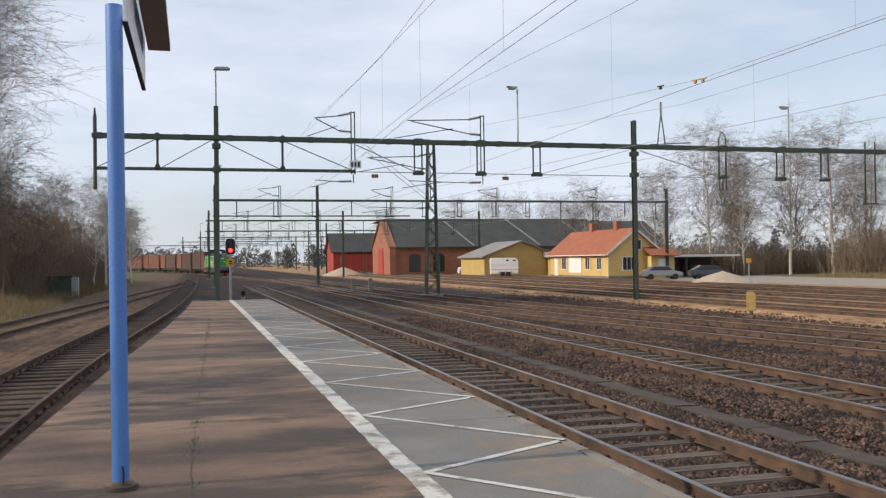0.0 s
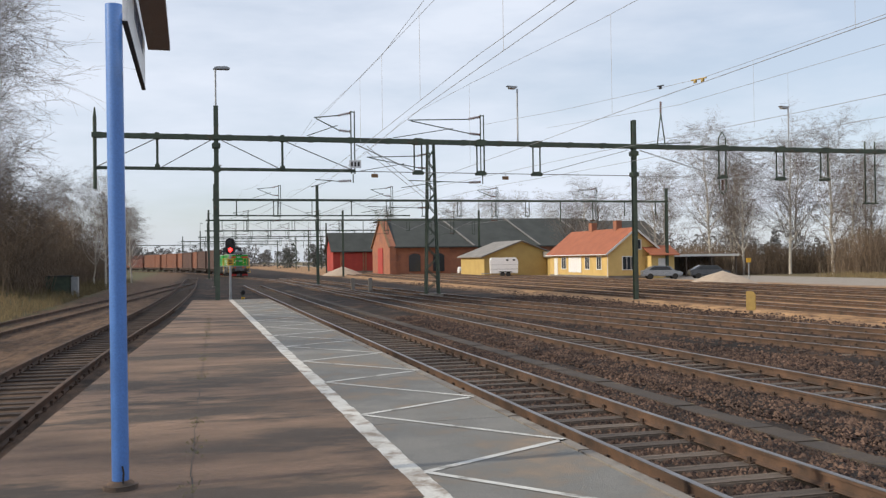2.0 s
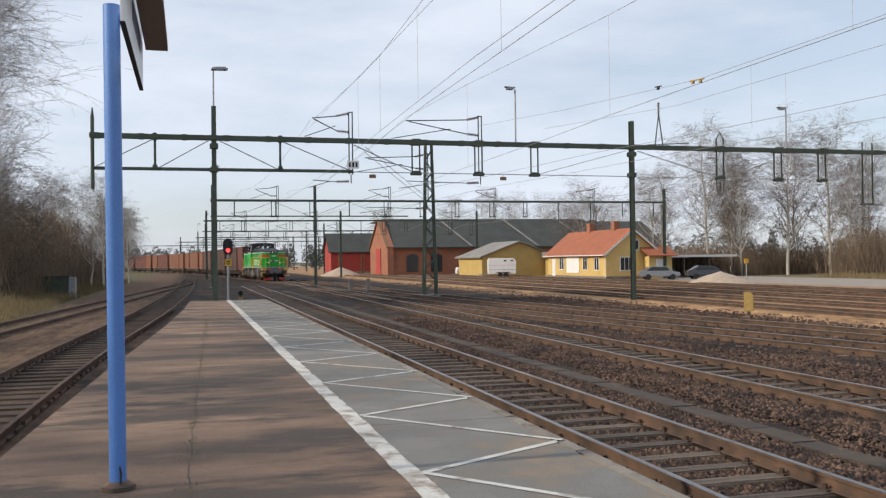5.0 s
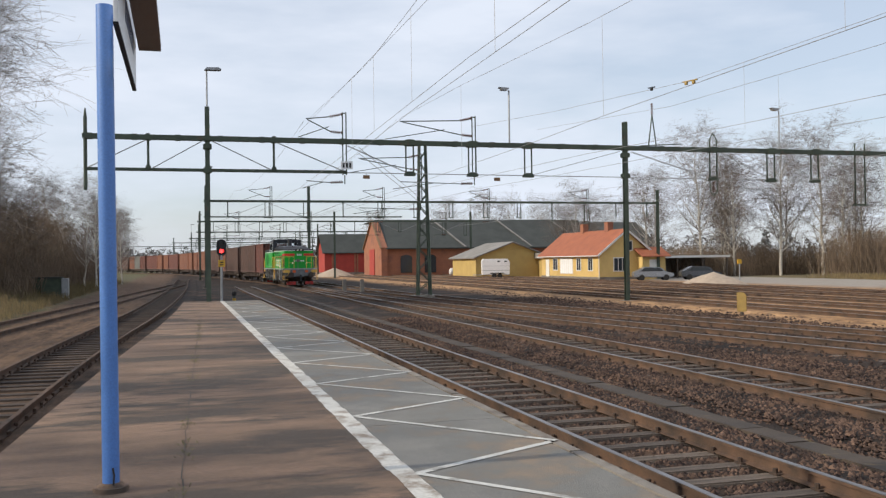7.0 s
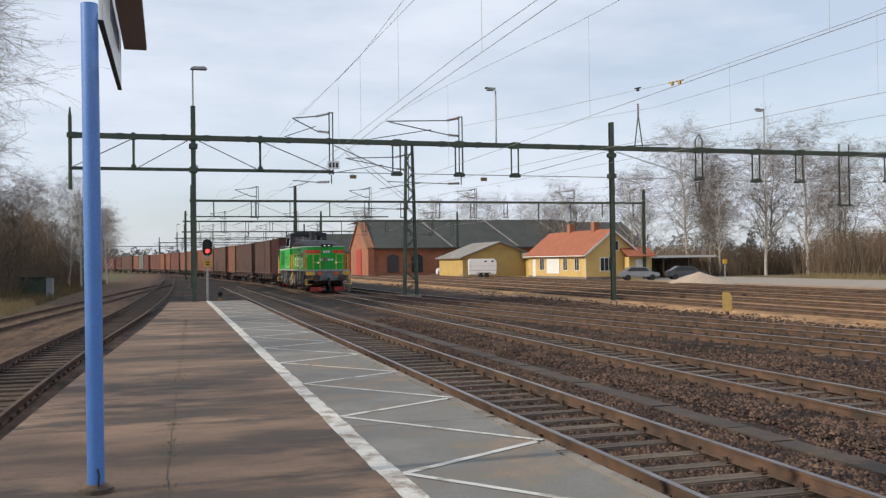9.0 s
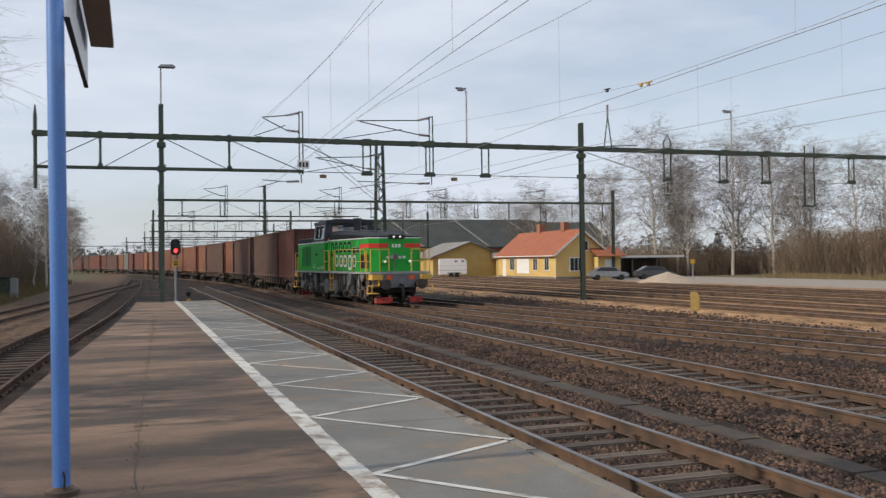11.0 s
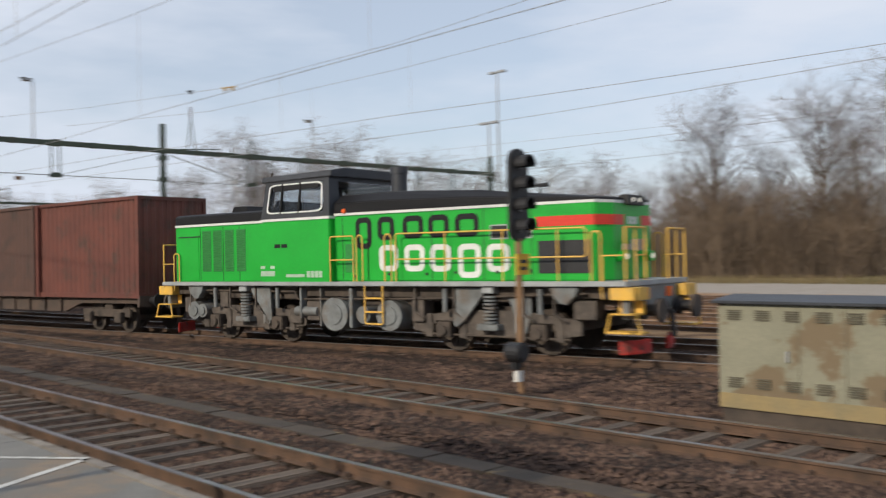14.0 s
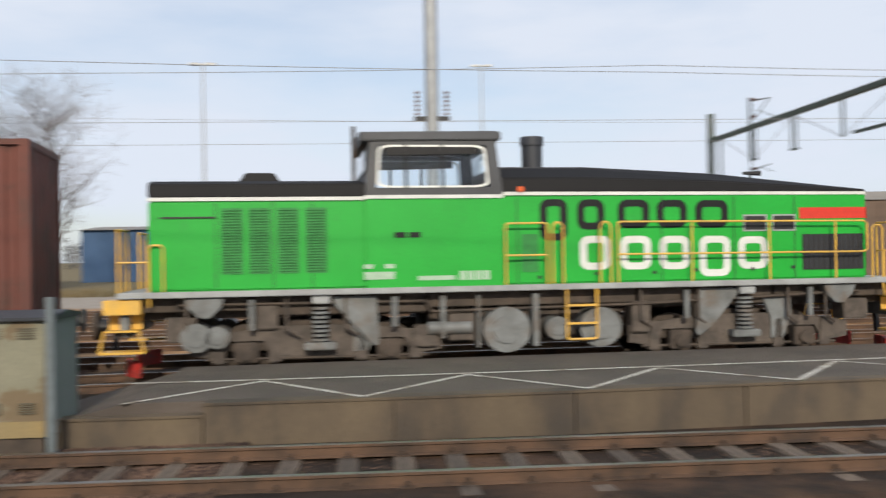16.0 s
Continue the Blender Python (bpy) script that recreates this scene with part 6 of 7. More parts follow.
def brick_shed():
    b = thing("engine_shed", "old red brick engine shed with dark roof", "engine shed")
    gabled(b, 31.5, 41.5, 146.0, 157.0, -0.4, 4.2, 8.7, "x", "red_brick", "roof_felt", 0.5)
    y0 = 146.0
    gab = G().prism([(142.8, -0.4), (157.2, -0.4), (157.2, 4.4), (150.0, 9.0), (142.8, 4.4)], "x", 30.4, 31.4)
    part("gable_wall", gab, "red_brick", b, "red brick gable")
    part("long_wall", G().box(31.4, 62.0, 143.4, 146.0, -0.4, 4.3), "red_brick", b)
    part("long_roof", G().prism([(142.7, 4.1), (151.0, 9.0), (161.0, 8.8), (161.0, 9.0), (151.0, 9.2), (142.7, 4.3)], "x", 31.2, 68.0), "roof_felt", b)
    part("east_wall", G().box(62.0, 78.0, 143.4, 160.0, -0.4, 3.9), "red_brick", b)
    part("east_roof", G().prism([(142.6, 3.8), (152.0, 8.6), (162.0, 7.6), (162.0, 7.8), (152.0, 8.8), (142.6, 4.0)], "x", 68.0, 80.0), "roof_felt", b)
    for x in (44.5, 56.0, 66.0):
        part("roof_seam", G().bar((x, 142.8, 4.42), (x - 3.5, 150.8, 9.22), 0.45, 0.08), "roof_grey", b)
    for x in (34.6, 38.6, 43.5, 49.0):
        arch = [(x - 0.95, 0.3), (x + 0.95, 0.3)] + [(x + 0.95 * math.cos(radians(a)), 2.7 + 0.5 * math.sin(radians(a))) for a in range(0, 181, 20)]
        wd = part("window", G().prism(arch, "y", 143.3, 143.42), "dark_glass", b, "arched dark window")
        part("arch_trim", G().path([(x + 1.05 * math.cos(radians(a)), 143.3, 2.7 + 0.6 * math.sin(radians(a))) for a in range(0, 181, 20)], 0.1, 4), "red_brick", wd)
    part("gable_door", G().box(30.28, 30.4, 148.0, 152.0, -0.2, 4.2), "red_wood", b)
    part("verge_board", G().bar((30.3, 142.6, 4.25), (30.3, 150.0, 9.05), 0.35, 0.15).bar((30.3, 157.4, 4.25), (30.3, 150.0, 9.05), 0.35, 0.15), "rust_post", b)


def red_shed():
    r = thing("goods_shed", "red painted wooden shed with wide doors and dark roof", "shed")
    gabled(r, 26.6, 36.8, 178.0, 187.0, -0.4, 4.2, 7.6, "x", "red_wood", "roof_felt", 0.5)
    for x in (28.3, 33.2):
        d = part("door", G().box(x, x + 4.1, 177.85, 178.0, 0.0, 3.6), "red_wood", r, "wide red doors", bevel=0.01)
        part("door_frame", G().box(x - 0.3, x - 0.02, 177.8, 178.0, 0, 3.8).box(x + 4.12, x + 4.4, 177.8, 178.0, 0, 3.8), "red_brick", d)
    part("plinth", G().box(26.4, 37.0, 177.7, 187.2, -0.5, 0.15), "concrete", r)


def horse_trailer():
    t = thing("horse_trailer", "white horse trailer parked on the gravel", "trailer", pose(40.0, 115.0, -0.22, 0, 0, -14))
    part("body", G().prism([(-1.9, 0.45), (1.7, 0.45), (1.75, 2.1), (1.45, 2.55), (-1.8, 2.55), (-1.95, 2.2)], "y", -0.9, 0.9), "trailer", t, bevel=0.06)
    part("window", G().box(1.0, 1.35, -0.915, -0.9, 2.12, 2.3), "dark_glass", t)
    part("window", G().box(0.1, 0.45, -0.915, -0.9, 2.12, 2.3), "dark_glass", t)
    part("trim", G().box(-1.9, 1.7, -0.912, -0.9, 1.0, 1.06).box(-1.9, 1.7, -0.912, -0.9, 1.6, 1.63), "galvanised", t)
    for x in (-0.35, 0.4):
        part("wheel", G().rod((x, -0.95, 0.33), (x, -0.72, 0.33), 0.33, 18), "tyre", t)
    part("mudguard", G().box(-0.85, 0.9, -1.0, -0.9, 0.62, 0.72), "black", t)
    part("drawbar", G().bar((-1.9, 0, 0.45), (-3.1, 0, 0.45), 0.1, 0.1).rod((-2.9, 0, 0.0), (-2.9, 0, 0.5), 0.04, 6), "galvanised", t)


def car(at, material, label):
    c = thing("car", label, "car", at, "parked cars")
    part("body", G().prism([(-2.1, 0.35), (2.1, 0.35), (2.15, 0.75), (1.3, 0.92), (0.75, 1.40), (-1.0, 1.45), (-1.8, 0.98), (-2.15, 0.9)], "y", -0.83, 0.83), material, c, bevel=0.08, smooth=True)
    part("window", G().prism([(-1.55, 0.95), (1.05, 0.95), (0.66, 1.34), (-0.95, 1.38)], "y", -0.845, 0.845), "dark_glass", c, bevel=0.02)
    for x in (-1.3, 1.3):
        for y in (-0.78, 0.78):
            part("wheel", G().rod((x, y - 0.1, 0.31), (x, y + 0.1, 0.31), 0.31, 16), "tyre", c)


def carport():
    c = thing("carport", "open carport with pale flat roof", "carport")
    part("roof", G().box(53.0, 63.5, 97.0, 102.5, 2.2, 2.42), "roof_grey", c, bevel=0.03)
    part("fascia", G().box(52.9, 63.6, 96.9, 97.0, 2.15, 2.42), "white_wood", c)
    for x in (53.2, 56.6, 60.0, 63.3):
        part("post", G().box(x - 0.07, x + 0.07, 97.1, 97.24, -0.4, 2.2), "bark", c)
    part("back_wall", G().box(53.0, 63.5, 102.3, 102.5, -0.4, 2.2), "roof_grey", c)


def heap(x, y, r, h, seed, material, label):
    rng = random.Random(seed)
    vs, fs, n, m = [], [], 40, 9
    for j in range(m + 1):
        k = j / m
        for i in range(n):
            a = 2 * math.pi * i / n
            rr = r * k * (1 + 0.12 * noise.noise((math.cos(a) * 2, math.sin(a) * 2, seed)))
            z = h * (1 - k) ** 0.85 + 0.10 * noise.noise((rr * math.cos(a) * 1.7, rr * math.sin(a) * 1.7, seed)) * (1 if k < 1 else 0)
            vs.append((x + rr * math.cos(a), y + rr * math.sin(a), -0.25 + z))
    fs = [(j * n + i, j * n + (i + 1) % n, (j + 1) * n + (i + 1) % n, (j + 1) * n + i) for j in range(m) for i in range(n)]
    ob = new("sand_mound", raw_mesh("sand_mound", vs, fs, M[material]))
    ob.data.shade_smooth()
    tagged(ob, label, "gravel heap")


def goods_wagon(x, y, turn):
    w = thing("goods_wagon", "brown covered goods wagon standing in the yard", "railway wagon", pose(x, y, 0, 0, 0, turn), "parked goods wagons")
    part("body", G().box(-7.0, 7.0, -1.4, 1.4, 1.15, 3.75), "goods_brown", w, bevel=0.04)
    part("roof", G().prism([(-1.45, 3.75), (1.45, 3.75), (1.0, 4.02), (0, 4.1), (-1.0, 4.02)], "x", -7.05, 7.05), "roof_grey", w)
    rb = G()
    for i in range(13):
        rb.box(-6.9 + i * 1.14, -6.8 + i * 1.14, -1.44, 1.44, 1.15, 3.72)
    part("rib", rb, "goods_brown", w)
    part("underframe", G().box(-7.0, 7.0, -1.1, 1.1, 0.9, 1.15), "bogie", w)
    for c in (-4.8, 4.8):
        wheelset(w, c, WAGON_R)


yellow_house()
yellow_shed()
brick_shed()
red_shed()
horse_trailer()
car(pose(48.6, 88.6, -0.22, 0, 0, -18), "car_grey", "silver grey car parked beside the house")
car(pose(53.5, 87.2, -0.22, 0, 0, -18), "car_dark", "dark car parked near the carport")
carport()
heap(44.6, 70.5, 3.0, 1.15, 1, "sand", "pale sandy gravel heap at the yard edge")
heap(62.5, 55.0, 3.4, 1.0, 2, "concrete", "grey gravel heap at the yard edge")
heap(24.0, 150.0, 3.5, 1.5, 3, "sand", "brown earth heap far down the yard")
goods_wagon(28.9, -16.0, 90)
goods_wagon(28.9, -31.2, 90)
for i, (x, y) in enumerate(((41.5, 140.0), (43.2, 140.8), (44.8, 140.2))):
    b = thing("hay_bale", "white wrapped bale beside the brick shed", "bale", pose(x, y, -0.22), "wrapped bales")
    part("wrap", G().rod((-0.6, 0, 0.6), (0.6, 0, 0.6), 0.6, 14), "trailer", b, bevel=0.08, smooth=True)
blue = thing("warehouse", "long blue corrugated warehouse far behind the yard", "warehouse")
part("wall", G().box(110, 128, 8.0, 33.5, -0.3, 5.9), "blue_steel", blue)
part("roof", G().prism([(109.5, 5.9), (128.5, 5.9), (119, 6.6)], "y", 7.6, 33.9), "roof_grey", blue)


# ---- trees ----
def limb(vs, fs, pts, radii, n):
    for i in range(len(pts) - 1):
        p, q = pts[i], pts[i + 1]
        d = (q - p)
        if d.length < 1e-5:
            continue
        d.normalize()
        u = d.orthogonal().normalized()
        w = d.cross(u)
        k = len(vs)
        for c, r in ((p, radii[i]), (q, radii[i + 1])):
            for j in range(n):
                a = 2 * math.pi * j / n
                vs.append(c + (u * math.cos(a) + w * math.sin(a)) * r)
        fs += [(k + j, k + (j + 1) % n, k + n + (j + 1) % n, k + n + j) for j in range(n)]


def bare_tree(h, spread, seed, droop, dense=1.0, stem=0.22):
    """Meshes of a leafless tree: trunk with main limbs, and the crown of fine twigs."""
    rng = random.Random(seed)
    tv, tf, cv, cf = [], [], [], []
    lean = Vector((rng.uniform(-0.05, 0.05), rng.uniform(-0.05, 0.05), 1))
    trunk = [Vector((0, 0, -0.4))]
    for i in range(1, 11):
        trunk.append(Vector((lean.x * h * i / 10 + rng.uniform(-0.12, 0.12), lean.y * h * i / 10 + rng.uniform(-0.12, 0.12), h * i / 10)))
    rad = [stem * (1 - i / 10.6) ** 0.8 for i in range(11)]
    limb(tv, tf, trunk, rad, 7)

    def grow(start, way, length, r, depth):
        n = (5, 4, 2, 1)[depth]
        pts, d = [start], way.normalized()
        for i in range(n):
            d = (d + Vector((rng.uniform(-1, 1), rng.uniform(-1, 1), rng.uniform(-1, 1))) * 0.20 + Vector((0, 0, 0.12 if depth == 0 else -droop * depth * 0.3))).normalized()
            pts.append(pts[-1] + d * length / n)
        rr = [max(r * (1 - 0.85 * i / n), 0.0062) for i in range(n + 1)]
        if depth == 0:
            limb(tv, tf, pts, rr, 5)
        else:
            limb(cv, cf, pts, rr, 3)
        if depth < 3:
            for _ in range(max(2, int((8, 7, 3)[depth] * dense))):
                k = rng.uniform(0.15, 1.0) * n
                i = min(int(k), n - 1)
                p = pts[i].lerp(pts[i + 1], k - i)
                side = Vector((rng.uniform(-1, 1), rng.uniform(-1, 1), rng.uniform(-0.35, 0.8)))
                grow(p, d * 0.75 + side, length * (rng.uniform(0.45, 0.7) if depth == 0 else rng.uniform(0.40, 0.62)), rr[i] * 0.45, depth + 1)
    for i in range(int(24 * dense)):
        k = 0.16 + 0.83 * (i + rng.random()) / (24 * dense)
        j = min(int(k * 10), 9)
        p = trunk[j].lerp(trunk[j + 1], k * 10 - j)
        a = i * 2.4 + rng.uniform(-0.5, 0.5)
        grow(p, Vector((math.cos(a), math.sin(a), rng.uniform(0.5, 1.3))), spread * min(0.55 + k * 1.6, 1.25 - 0.75 * k + 0.15) * rng.uniform(0.75, 1.15), rad[j] * 0.5, 0)
    return tv, tf, cv, cf


def tree(name, label, category, at, h, spread, seed, droop, bark, twig, group, dense=1.0, stem=0.22):
    t = thing(name, label, category, at, group)
    tv, tf, cv, cf = bare_tree(h, spread, seed, droop, dense, stem)
    tr = part("trunk", raw_mesh("trunk", tv, tf, M[bark]), None, t)
    tr.data.shade_smooth()
    part("crown", raw_mesh("crown", cv, cf, M[twig]), None, t, "crown of bare fine twigs")
    return t


def plant(t, x, y, scale, turn):
    c = copy_thing(t, pose(x, y, rise(x, y), 0, 0, turn))
    c.scale = (scale * 1.0, scale * 1.0, scale)
    return c


rng = random.Random(11)
birches = [tree("birch_tree", "leafless birch with white trunk at the yard edge", "tree", pose(x, y, -0.2), h, 5.2, q, 0.42, "bark_birch", "twig", "bare trees", 1.0, 0.21) for x, y, h, q in ((63.6, 103, 17.6, 1), (71.5, 98, 16.2, 2), (75.4, 95, 16.5, 3))]
broad = [tree("oak_tree", "bare broad-crowned tree beside the yard", "tree", pose(x, y, -0.2), h, 6.4, q, 0.08, "bark", "twig", "bare trees", 1.05, 0.34) for x, y, h, q in ((85.5, 28.6, 15.6, 5), (83, 35.5, 14.2, 6))]
for x, y, k, which in ((67.5, 104, 1.05, 2), (66, 99.5, 0.9, 1), (78.5, 92, 0.95, 0), (82, 96, 1.0, 1), (74, 90, 0.85, 2), (80, 86, 0.9, 0), (70, 108, 1.0, 1), (77, 104, 1.05, 0), (86, 88, 0.95, 2), (84, 79, 0.85, 1), (79, 76, 0.75, 2), (85, 70, 0.8, 0), (60.5, 112, 0.95, 1),
                       (88, 64, 0.8, 2), (66, 118, 0.85, 0), (57, 126, 0.8, 2), (75, 114, 0.95, 1), (60, 165, 0.9, 1), (70, 172, 0.95, 2), (52, 178, 0.9, 0), (82, 168, 0.9, 1), (64, 192, 1.0, 0), (44, 208, 0.9, 2)):
    plant(birches[which], x + rng.uniform(-0.7, 0.7), y + rng.uniform(-0.7, 0.7), k * 0.88 * rng.uniform(0.95, 1.05), rng.uniform(0, 360))
for x, y, k, which in ((79, 44.5, 0.9, 0), (86, 49, 0.6, 1), (88, 43, 0.7, 1), (82, 54, 0.55, 0), (92, 36, 0.85, 0), (80, 61, 0.55, 1), (57.5, 132, 0.65, 1), (66, 142, 0.7, 0), (92, 56, 0.7, 1), (84, 63, 0.6, 0), (77, 66, 0.5, 1), (125, 2, 0.5, 1), (135, -22, 0.5, 0)):
    plant(broad[which], x, y, k, rng.uniform(0, 360))
big_left = tree("willow_tree", "large bare drooping tree on the grass bank", "tree", pose(-12.8, 55, rise(-12.8, 55)), 21, 6.9, 21, 0.30, "bark", "twig_bank", "bare trees", 1.5, 0.17)
for x, y, k in ((-15.6, 50, 0.95), (-17, 66, 0.85), (-20, 84, 0.75)):
    plant(big_left, x, y, k, rng.uniform(0, 360))
for x, y, k, which in ((-8.2, 96, 0.58, 0), (-9.6, 99, 0.52, 1), (-12.6, 108, 0.55, 2), (-7.4, 122, 0.5, 0), (-8.6, 130, 0.55, 1), (-9.5, 142, 0.55, 2), (-12, 150, 0.6, 0), (-16, 114, 0.6, 1), (-18, 135, 0.65, 2), (-11.5, 160, 0.6, 1)):
    plant(birches[which], x, y, k, rng.uniform(0, 360))
for x, y, k in ((-15.0, 13.5, 0.54), (-14.0, 20.5, 0.58), (-15.5, 30.0, 0.62), (-13.0, 8.6, 0.42), (-13.6, 5.4, 0.44)):
    plant(broad[int(y) % 2], x, y, k, rng.uniform(0, 360))


for x, y, k, which in ((-14.0, 58, 0.5, 0), (-16.5, 62, 0.58, 1), (-13.2, 70, 0.5, 1), (-15.8, 78, 0.55, 0), (-19.0, 70, 0.6, 1), (-12.4, 84, 0.42, 0), (-17, 92, 0.5, 1)):
    plant(broad[which], x, y, k, rng.uniform(0, 360))


def thicket(name, label, category, material, place, n, h0, h1, seed, twigs=3, r=0.016):
    """Many thin stems with side twigs over a stretch of ground; place() gives x, y."""
    q = random.Random(seed)
    vs, fs = [], []
    for _ in range(n):
        x, y = place(q)
        z = rise(x, y) - 0.05
        h = q.uniform(h0, h1)
        p = Vector((x, y, z))
        tip = p + Vector((q.uniform(-0.3, 0.3) * h, q.uniform(-0.3, 0.3) * h, h))
        mid = p.lerp(tip, 0.5) + Vector((q.uniform(-0.1, 0.1), q.uniform(-0.1, 0.1), 0)) * h
        limb(vs, fs, [p, mid, tip], [r * 1.5, r, r * 0.4], 3)
        for _ in range(twigs):
            a = mid.lerp(tip, q.uniform(-0.3, 0.8))
            b = a + Vector((q.uniform(-1, 1), q.uniform(-1, 1), q.uniform(0.1, 1))) * h * 0.25
            limb(vs, fs, [a, b], [r * 0.7, r * 0.3], 3)
    ob = new(name, raw_mesh(name, vs, fs, M[material]))
    tagged(ob, label, category, kind="stuff")


def east_edge(q):
    k = q.random()
    x = float(np.interp(k, [0, 0.35, 0.6, 1.0], [72, 75, 76, 79]))
    y = float(np.interp(k, [0, 0.35, 0.6, 1.0], [89, 70, 50, 33]))
    return x + q.uniform(-2, 8), y + q.uniform(-3, 3)


thicket("undergrowth", "dense brown leafless undergrowth at the yard edge", "undergrowth", "brush", east_edge, 9500, 2.0, 5.6, 31, 5, 0.02)
def scrub_bank(q):
    k = q.random() ** 0.8
    return 79 + q.gauss(3, 3) + 3 * math.sin(k * 9), 53 - 22 * k + q.gauss(0, 1.5)


thicket("undergrowth", "tall dark leafless scrub on the yard bank", "undergrowth", "brush", scrub_bank, 1500, 3.0, 9.5, 36, 12, 0.022)
thicket("undergrowth", "dark brown shrubs under the birches", "undergrowth", "brush", lambda q: (q.uniform(58, 84), q.uniform(99, 118)), 3000, 1.5, 4.2, 35, 4, 0.022)
thicket("undergrowth", "brown leafless shrubs on the bank", "undergrowth", "brush", lambda q: (-9.8 - q.uniform(0, 8), q.uniform(62, 135)), 3800, 1.0, 3.6, 32, 4, 0.016)
thicket("undergrowth", "tall brown leafless scrub on the bank", "undergrowth", "brush", lambda q: (-10.6 - q.uniform(0, 11), q.uniform(60, 120)), 1500, 2.8, 6.8, 37, 12, 0.018)
thicket("dry_grass", "dry yellow-brown grass on the bank", "grass", "dry_grass", lambda q: (-7.6 - abs(q.gauss(0, 1)) * 4, q.uniform(26, 130)), 12000, 0.2, 0.65, 33, 1, 0.010)
thicket("dry_grass", "dry grass along the gravel road", "grass", "dry_grass", lambda q: (64 + q.uniform(0, 5), q.uniform(5, 84)), 5000, 0.2, 0.7, 34, 1, 0.016)


def conifer_belt(name, label, x0, y0, x1, y1, n, h, seed, material):
    """A belt of far trees, each an uneven cloud of small ragged clumps with gaps, in one mesh."""
    q = random.Random(seed)
    vs, fs = [], []
    for i in range(n):
        k = (i + q.random()) / n
        x, y = x0 + (x1 - x0) * k + q.uniform(-8, 8), y0 + (y1 - y0) * k + q.uniform(-8, 8)
        hh, rr = h * q.uniform(0.5, 1.1), h * q.uniform(0.22, 0.38)
        for _ in range(120):
            u = q.random() ** 0.8
            w = rr * (1.0 - 0.75 * u) ** 0.7 * q.random() ** 0.5
            a = q.uniform(0, 2 * math.pi)
            c = Vector((x + w * math.cos(a), y + w * math.sin(a), hh * u))
            r = h * q.uniform(0.02, 0.06)
            b = len(vs)
            for _ in range(4):
                vs.append(c + Vector((q.uniform(-1, 1), q.uniform(-1, 1), q.uniform(-1, 1))) * r)
            fs += [(b, b + 1, b + 2), (b, b + 2, b + 3), (b, b + 3, b + 1), (b + 1, b + 3, b + 2)]
    ob = new(name, raw_mesh(name, vs, fs, M[material]))
    tagged(ob, label, "far woods", kind="stuff")


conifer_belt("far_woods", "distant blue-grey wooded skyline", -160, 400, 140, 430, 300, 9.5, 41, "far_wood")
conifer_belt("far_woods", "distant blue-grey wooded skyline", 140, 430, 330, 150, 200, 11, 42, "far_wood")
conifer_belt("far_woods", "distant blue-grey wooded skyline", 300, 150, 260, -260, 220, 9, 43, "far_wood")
conifer_belt("far_woods", "dark conifers behind the yard", 30, 305, 66, 285, 30, 7.6, 44, "needles")
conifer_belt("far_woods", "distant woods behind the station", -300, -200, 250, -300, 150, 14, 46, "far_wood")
radio = thing("radio_mast", "tall thin lattice radio mast in the distance", "radio mast", kind="structure")
part("mast", G().rod((-22.0, 300, -0.3), (-22.0, 300, 34), 0.45, 4, 0.2), "galvanised", radio)


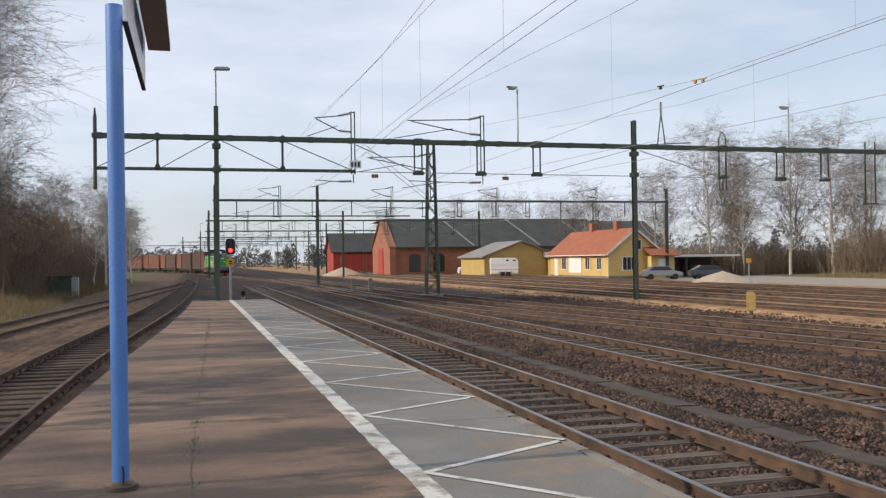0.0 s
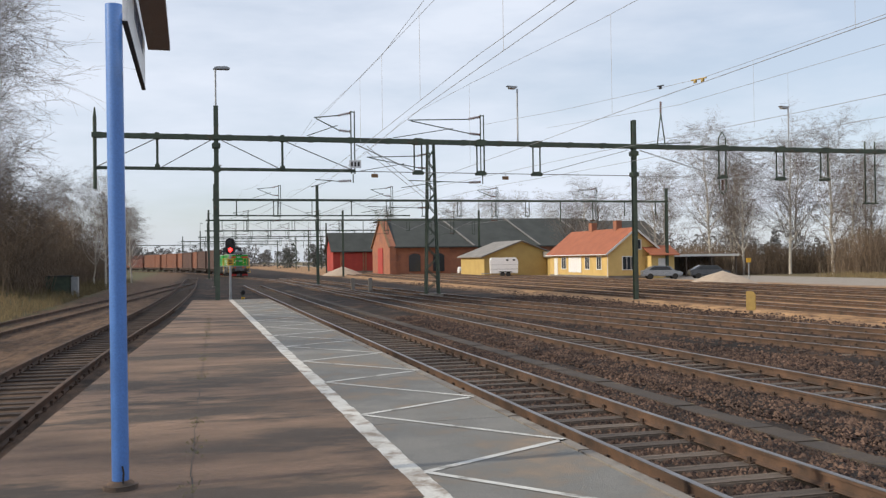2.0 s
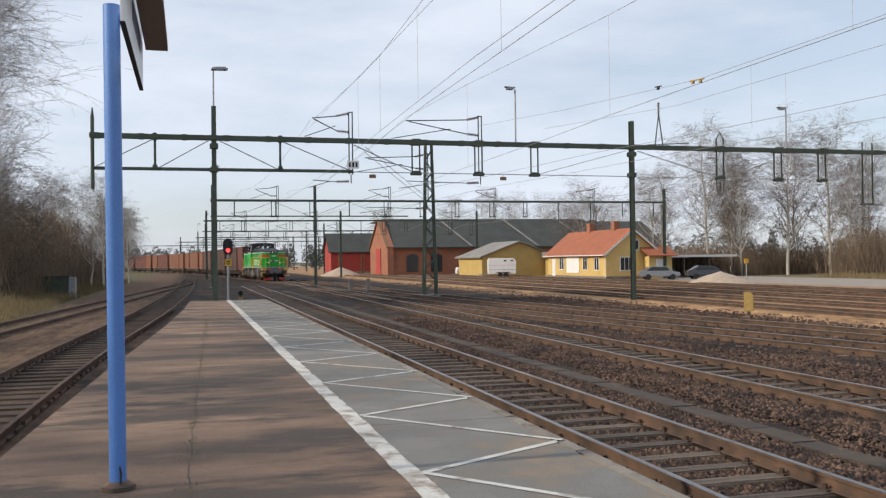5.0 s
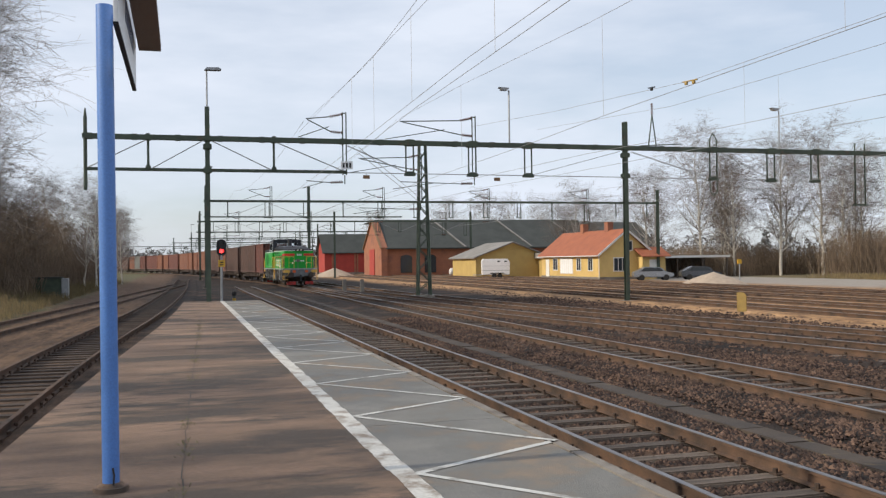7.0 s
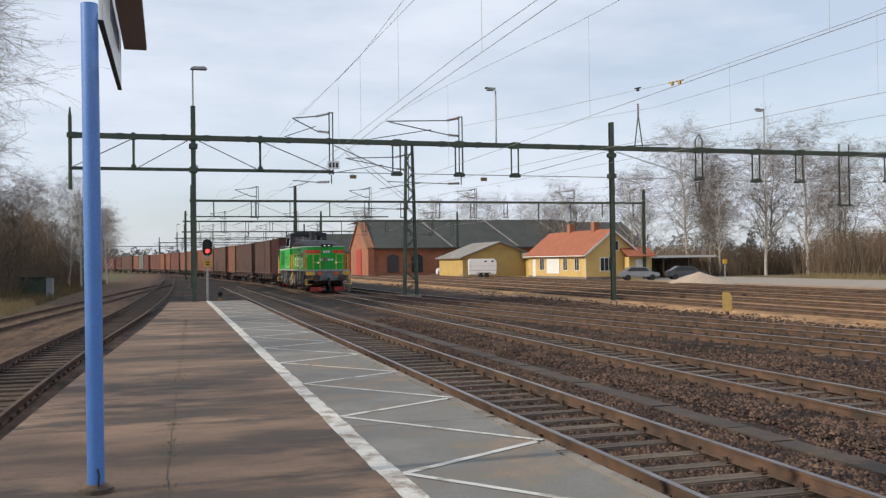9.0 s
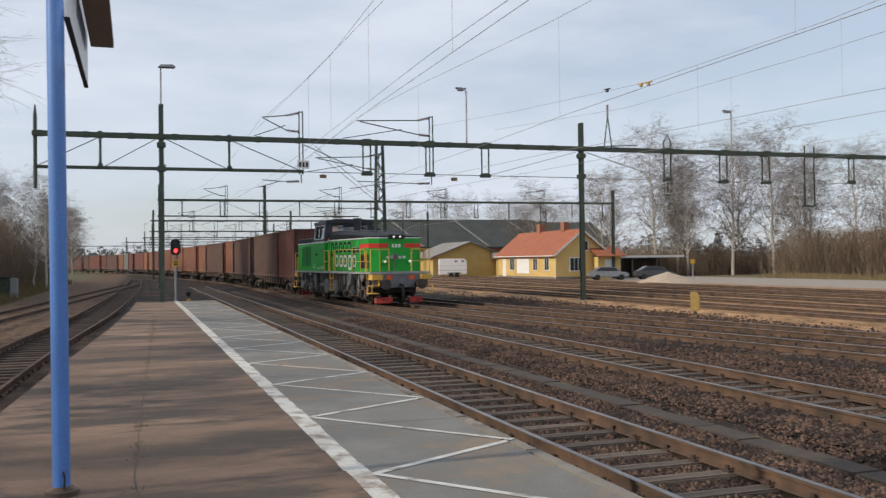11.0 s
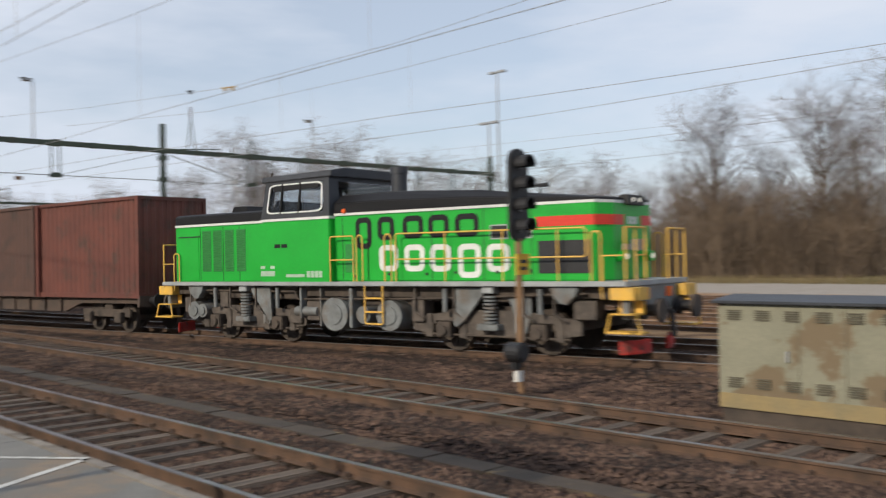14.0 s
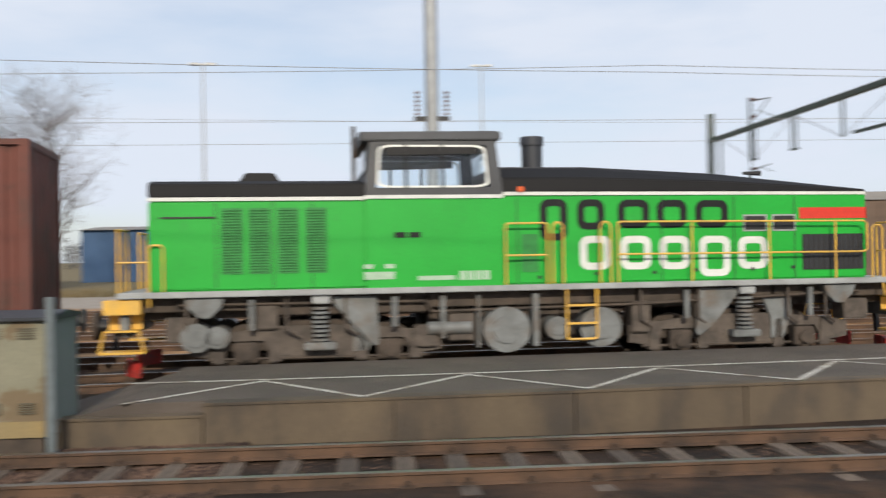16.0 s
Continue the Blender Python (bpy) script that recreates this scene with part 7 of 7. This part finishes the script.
# ---- loose ballast stones ----
def ballast():
    q = random.Random(51)
    vs, fs = [], []

    def stone(x, y, z, r):
        k = len(vs)
        for a, b, c in ((1, 0, 0), (-1, 0, 0), (0, 1, 0), (0, -1, 0), (0, 0, 1), (0, 0, -1)):
            s = r * q.uniform(0.65, 1.2)
            vs.append((x + a * s + q.uniform(-0.3, 0.3) * r, y + b * s + q.uniform(-0.3, 0.3) * r, z + c * s * 0.8))
        fs.extend((k + i, k + j, k + m) for i, j, m in ((0, 2, 4), (2, 1, 4), (1, 3, 4), (3, 0, 4), (2, 0, 5), (1, 2, 5), (3, 1, 5), (0, 3, 5)))
    for _ in range(100000):
        y = 1.6 + 36 * q.random() ** 1.75
        x = q.uniform(3.9, 14.2)
        if 7.3 < x < 7.75:
            continue
        off = min(abs(x - 5.43), abs(x - 10.17))
        if 0.68 < off < 0.83:
            continue
        lift = float(np.interp(off, [0.7, 0.84, 1.65, 2.1], [0.018, 0.066, 0.055, 0.0])) + (0.04 * noise.noise((x * 0.9, y * 0.5, 3)) if off > 2 else 0)
        stone(x, y, -0.215 + lift, q.uniform(0.020, 0.048))
    for _ in range(26000):
        y = 6 + 48 * q.random() ** 1.4
        x = q.uniform(11.6, 22.0)
        off = min(abs(x - float(main_x(y))), abs(x - 3.5 - float(main_x(y))))
        if 0.62 < off < 0.9:
            continue
        stone(x, y, -0.20 + (0.045 if off < 1.7 else 0.0), q.uniform(0.026, 0.062))
    for _ in range(9000):
        stone(q.uniform(20, 46), q.uniform(22, 95), -0.22, q.uniform(0.03, 0.10))
    for _ in range(14000):
        stone(q.uniform(8.0, 11.9), q.uniform(-9, 4), -0.215, q.uniform(0.018, 0.042))
    ob = new("ballast", raw_mesh("ballast", vs, fs, M["stone"]))
    tagged(ob, "loose brown and grey ballast stones", "ballast", kind="stuff")


ballast()

# ---- tracks, the nearest laid piece by piece ----
track("main track with worn rails beside the platform", straight(5.43), -24, 88, 2, 46, 8.0)
track("second main track with wooden sleepers", straight(10.17), -40, 120, -10, 46, 8.0)
track("curving track on which the train runs", main_x, -100, 330, -2, 30, 2.0)
track("rusty yard track", beside(3.5), -80, 120, 20, 40, 3.0)
track("curving siding along the platform", left_x, -12, 140, 12, 46, 2.0, False, True, "sleeper_old")
track("rusty siding that joins the other one", left2_x, 10, 104, 1, 0, 2.0, False, True, "sleeper_old", True)
for x in (24.95, 28.9, 33.0, 37.2, 41.4):
    track("rusty yard track sunk in orange earth", straight(x), -60, 170, 1, 0, 10.0, True, True, "sleeper", True)
motions()
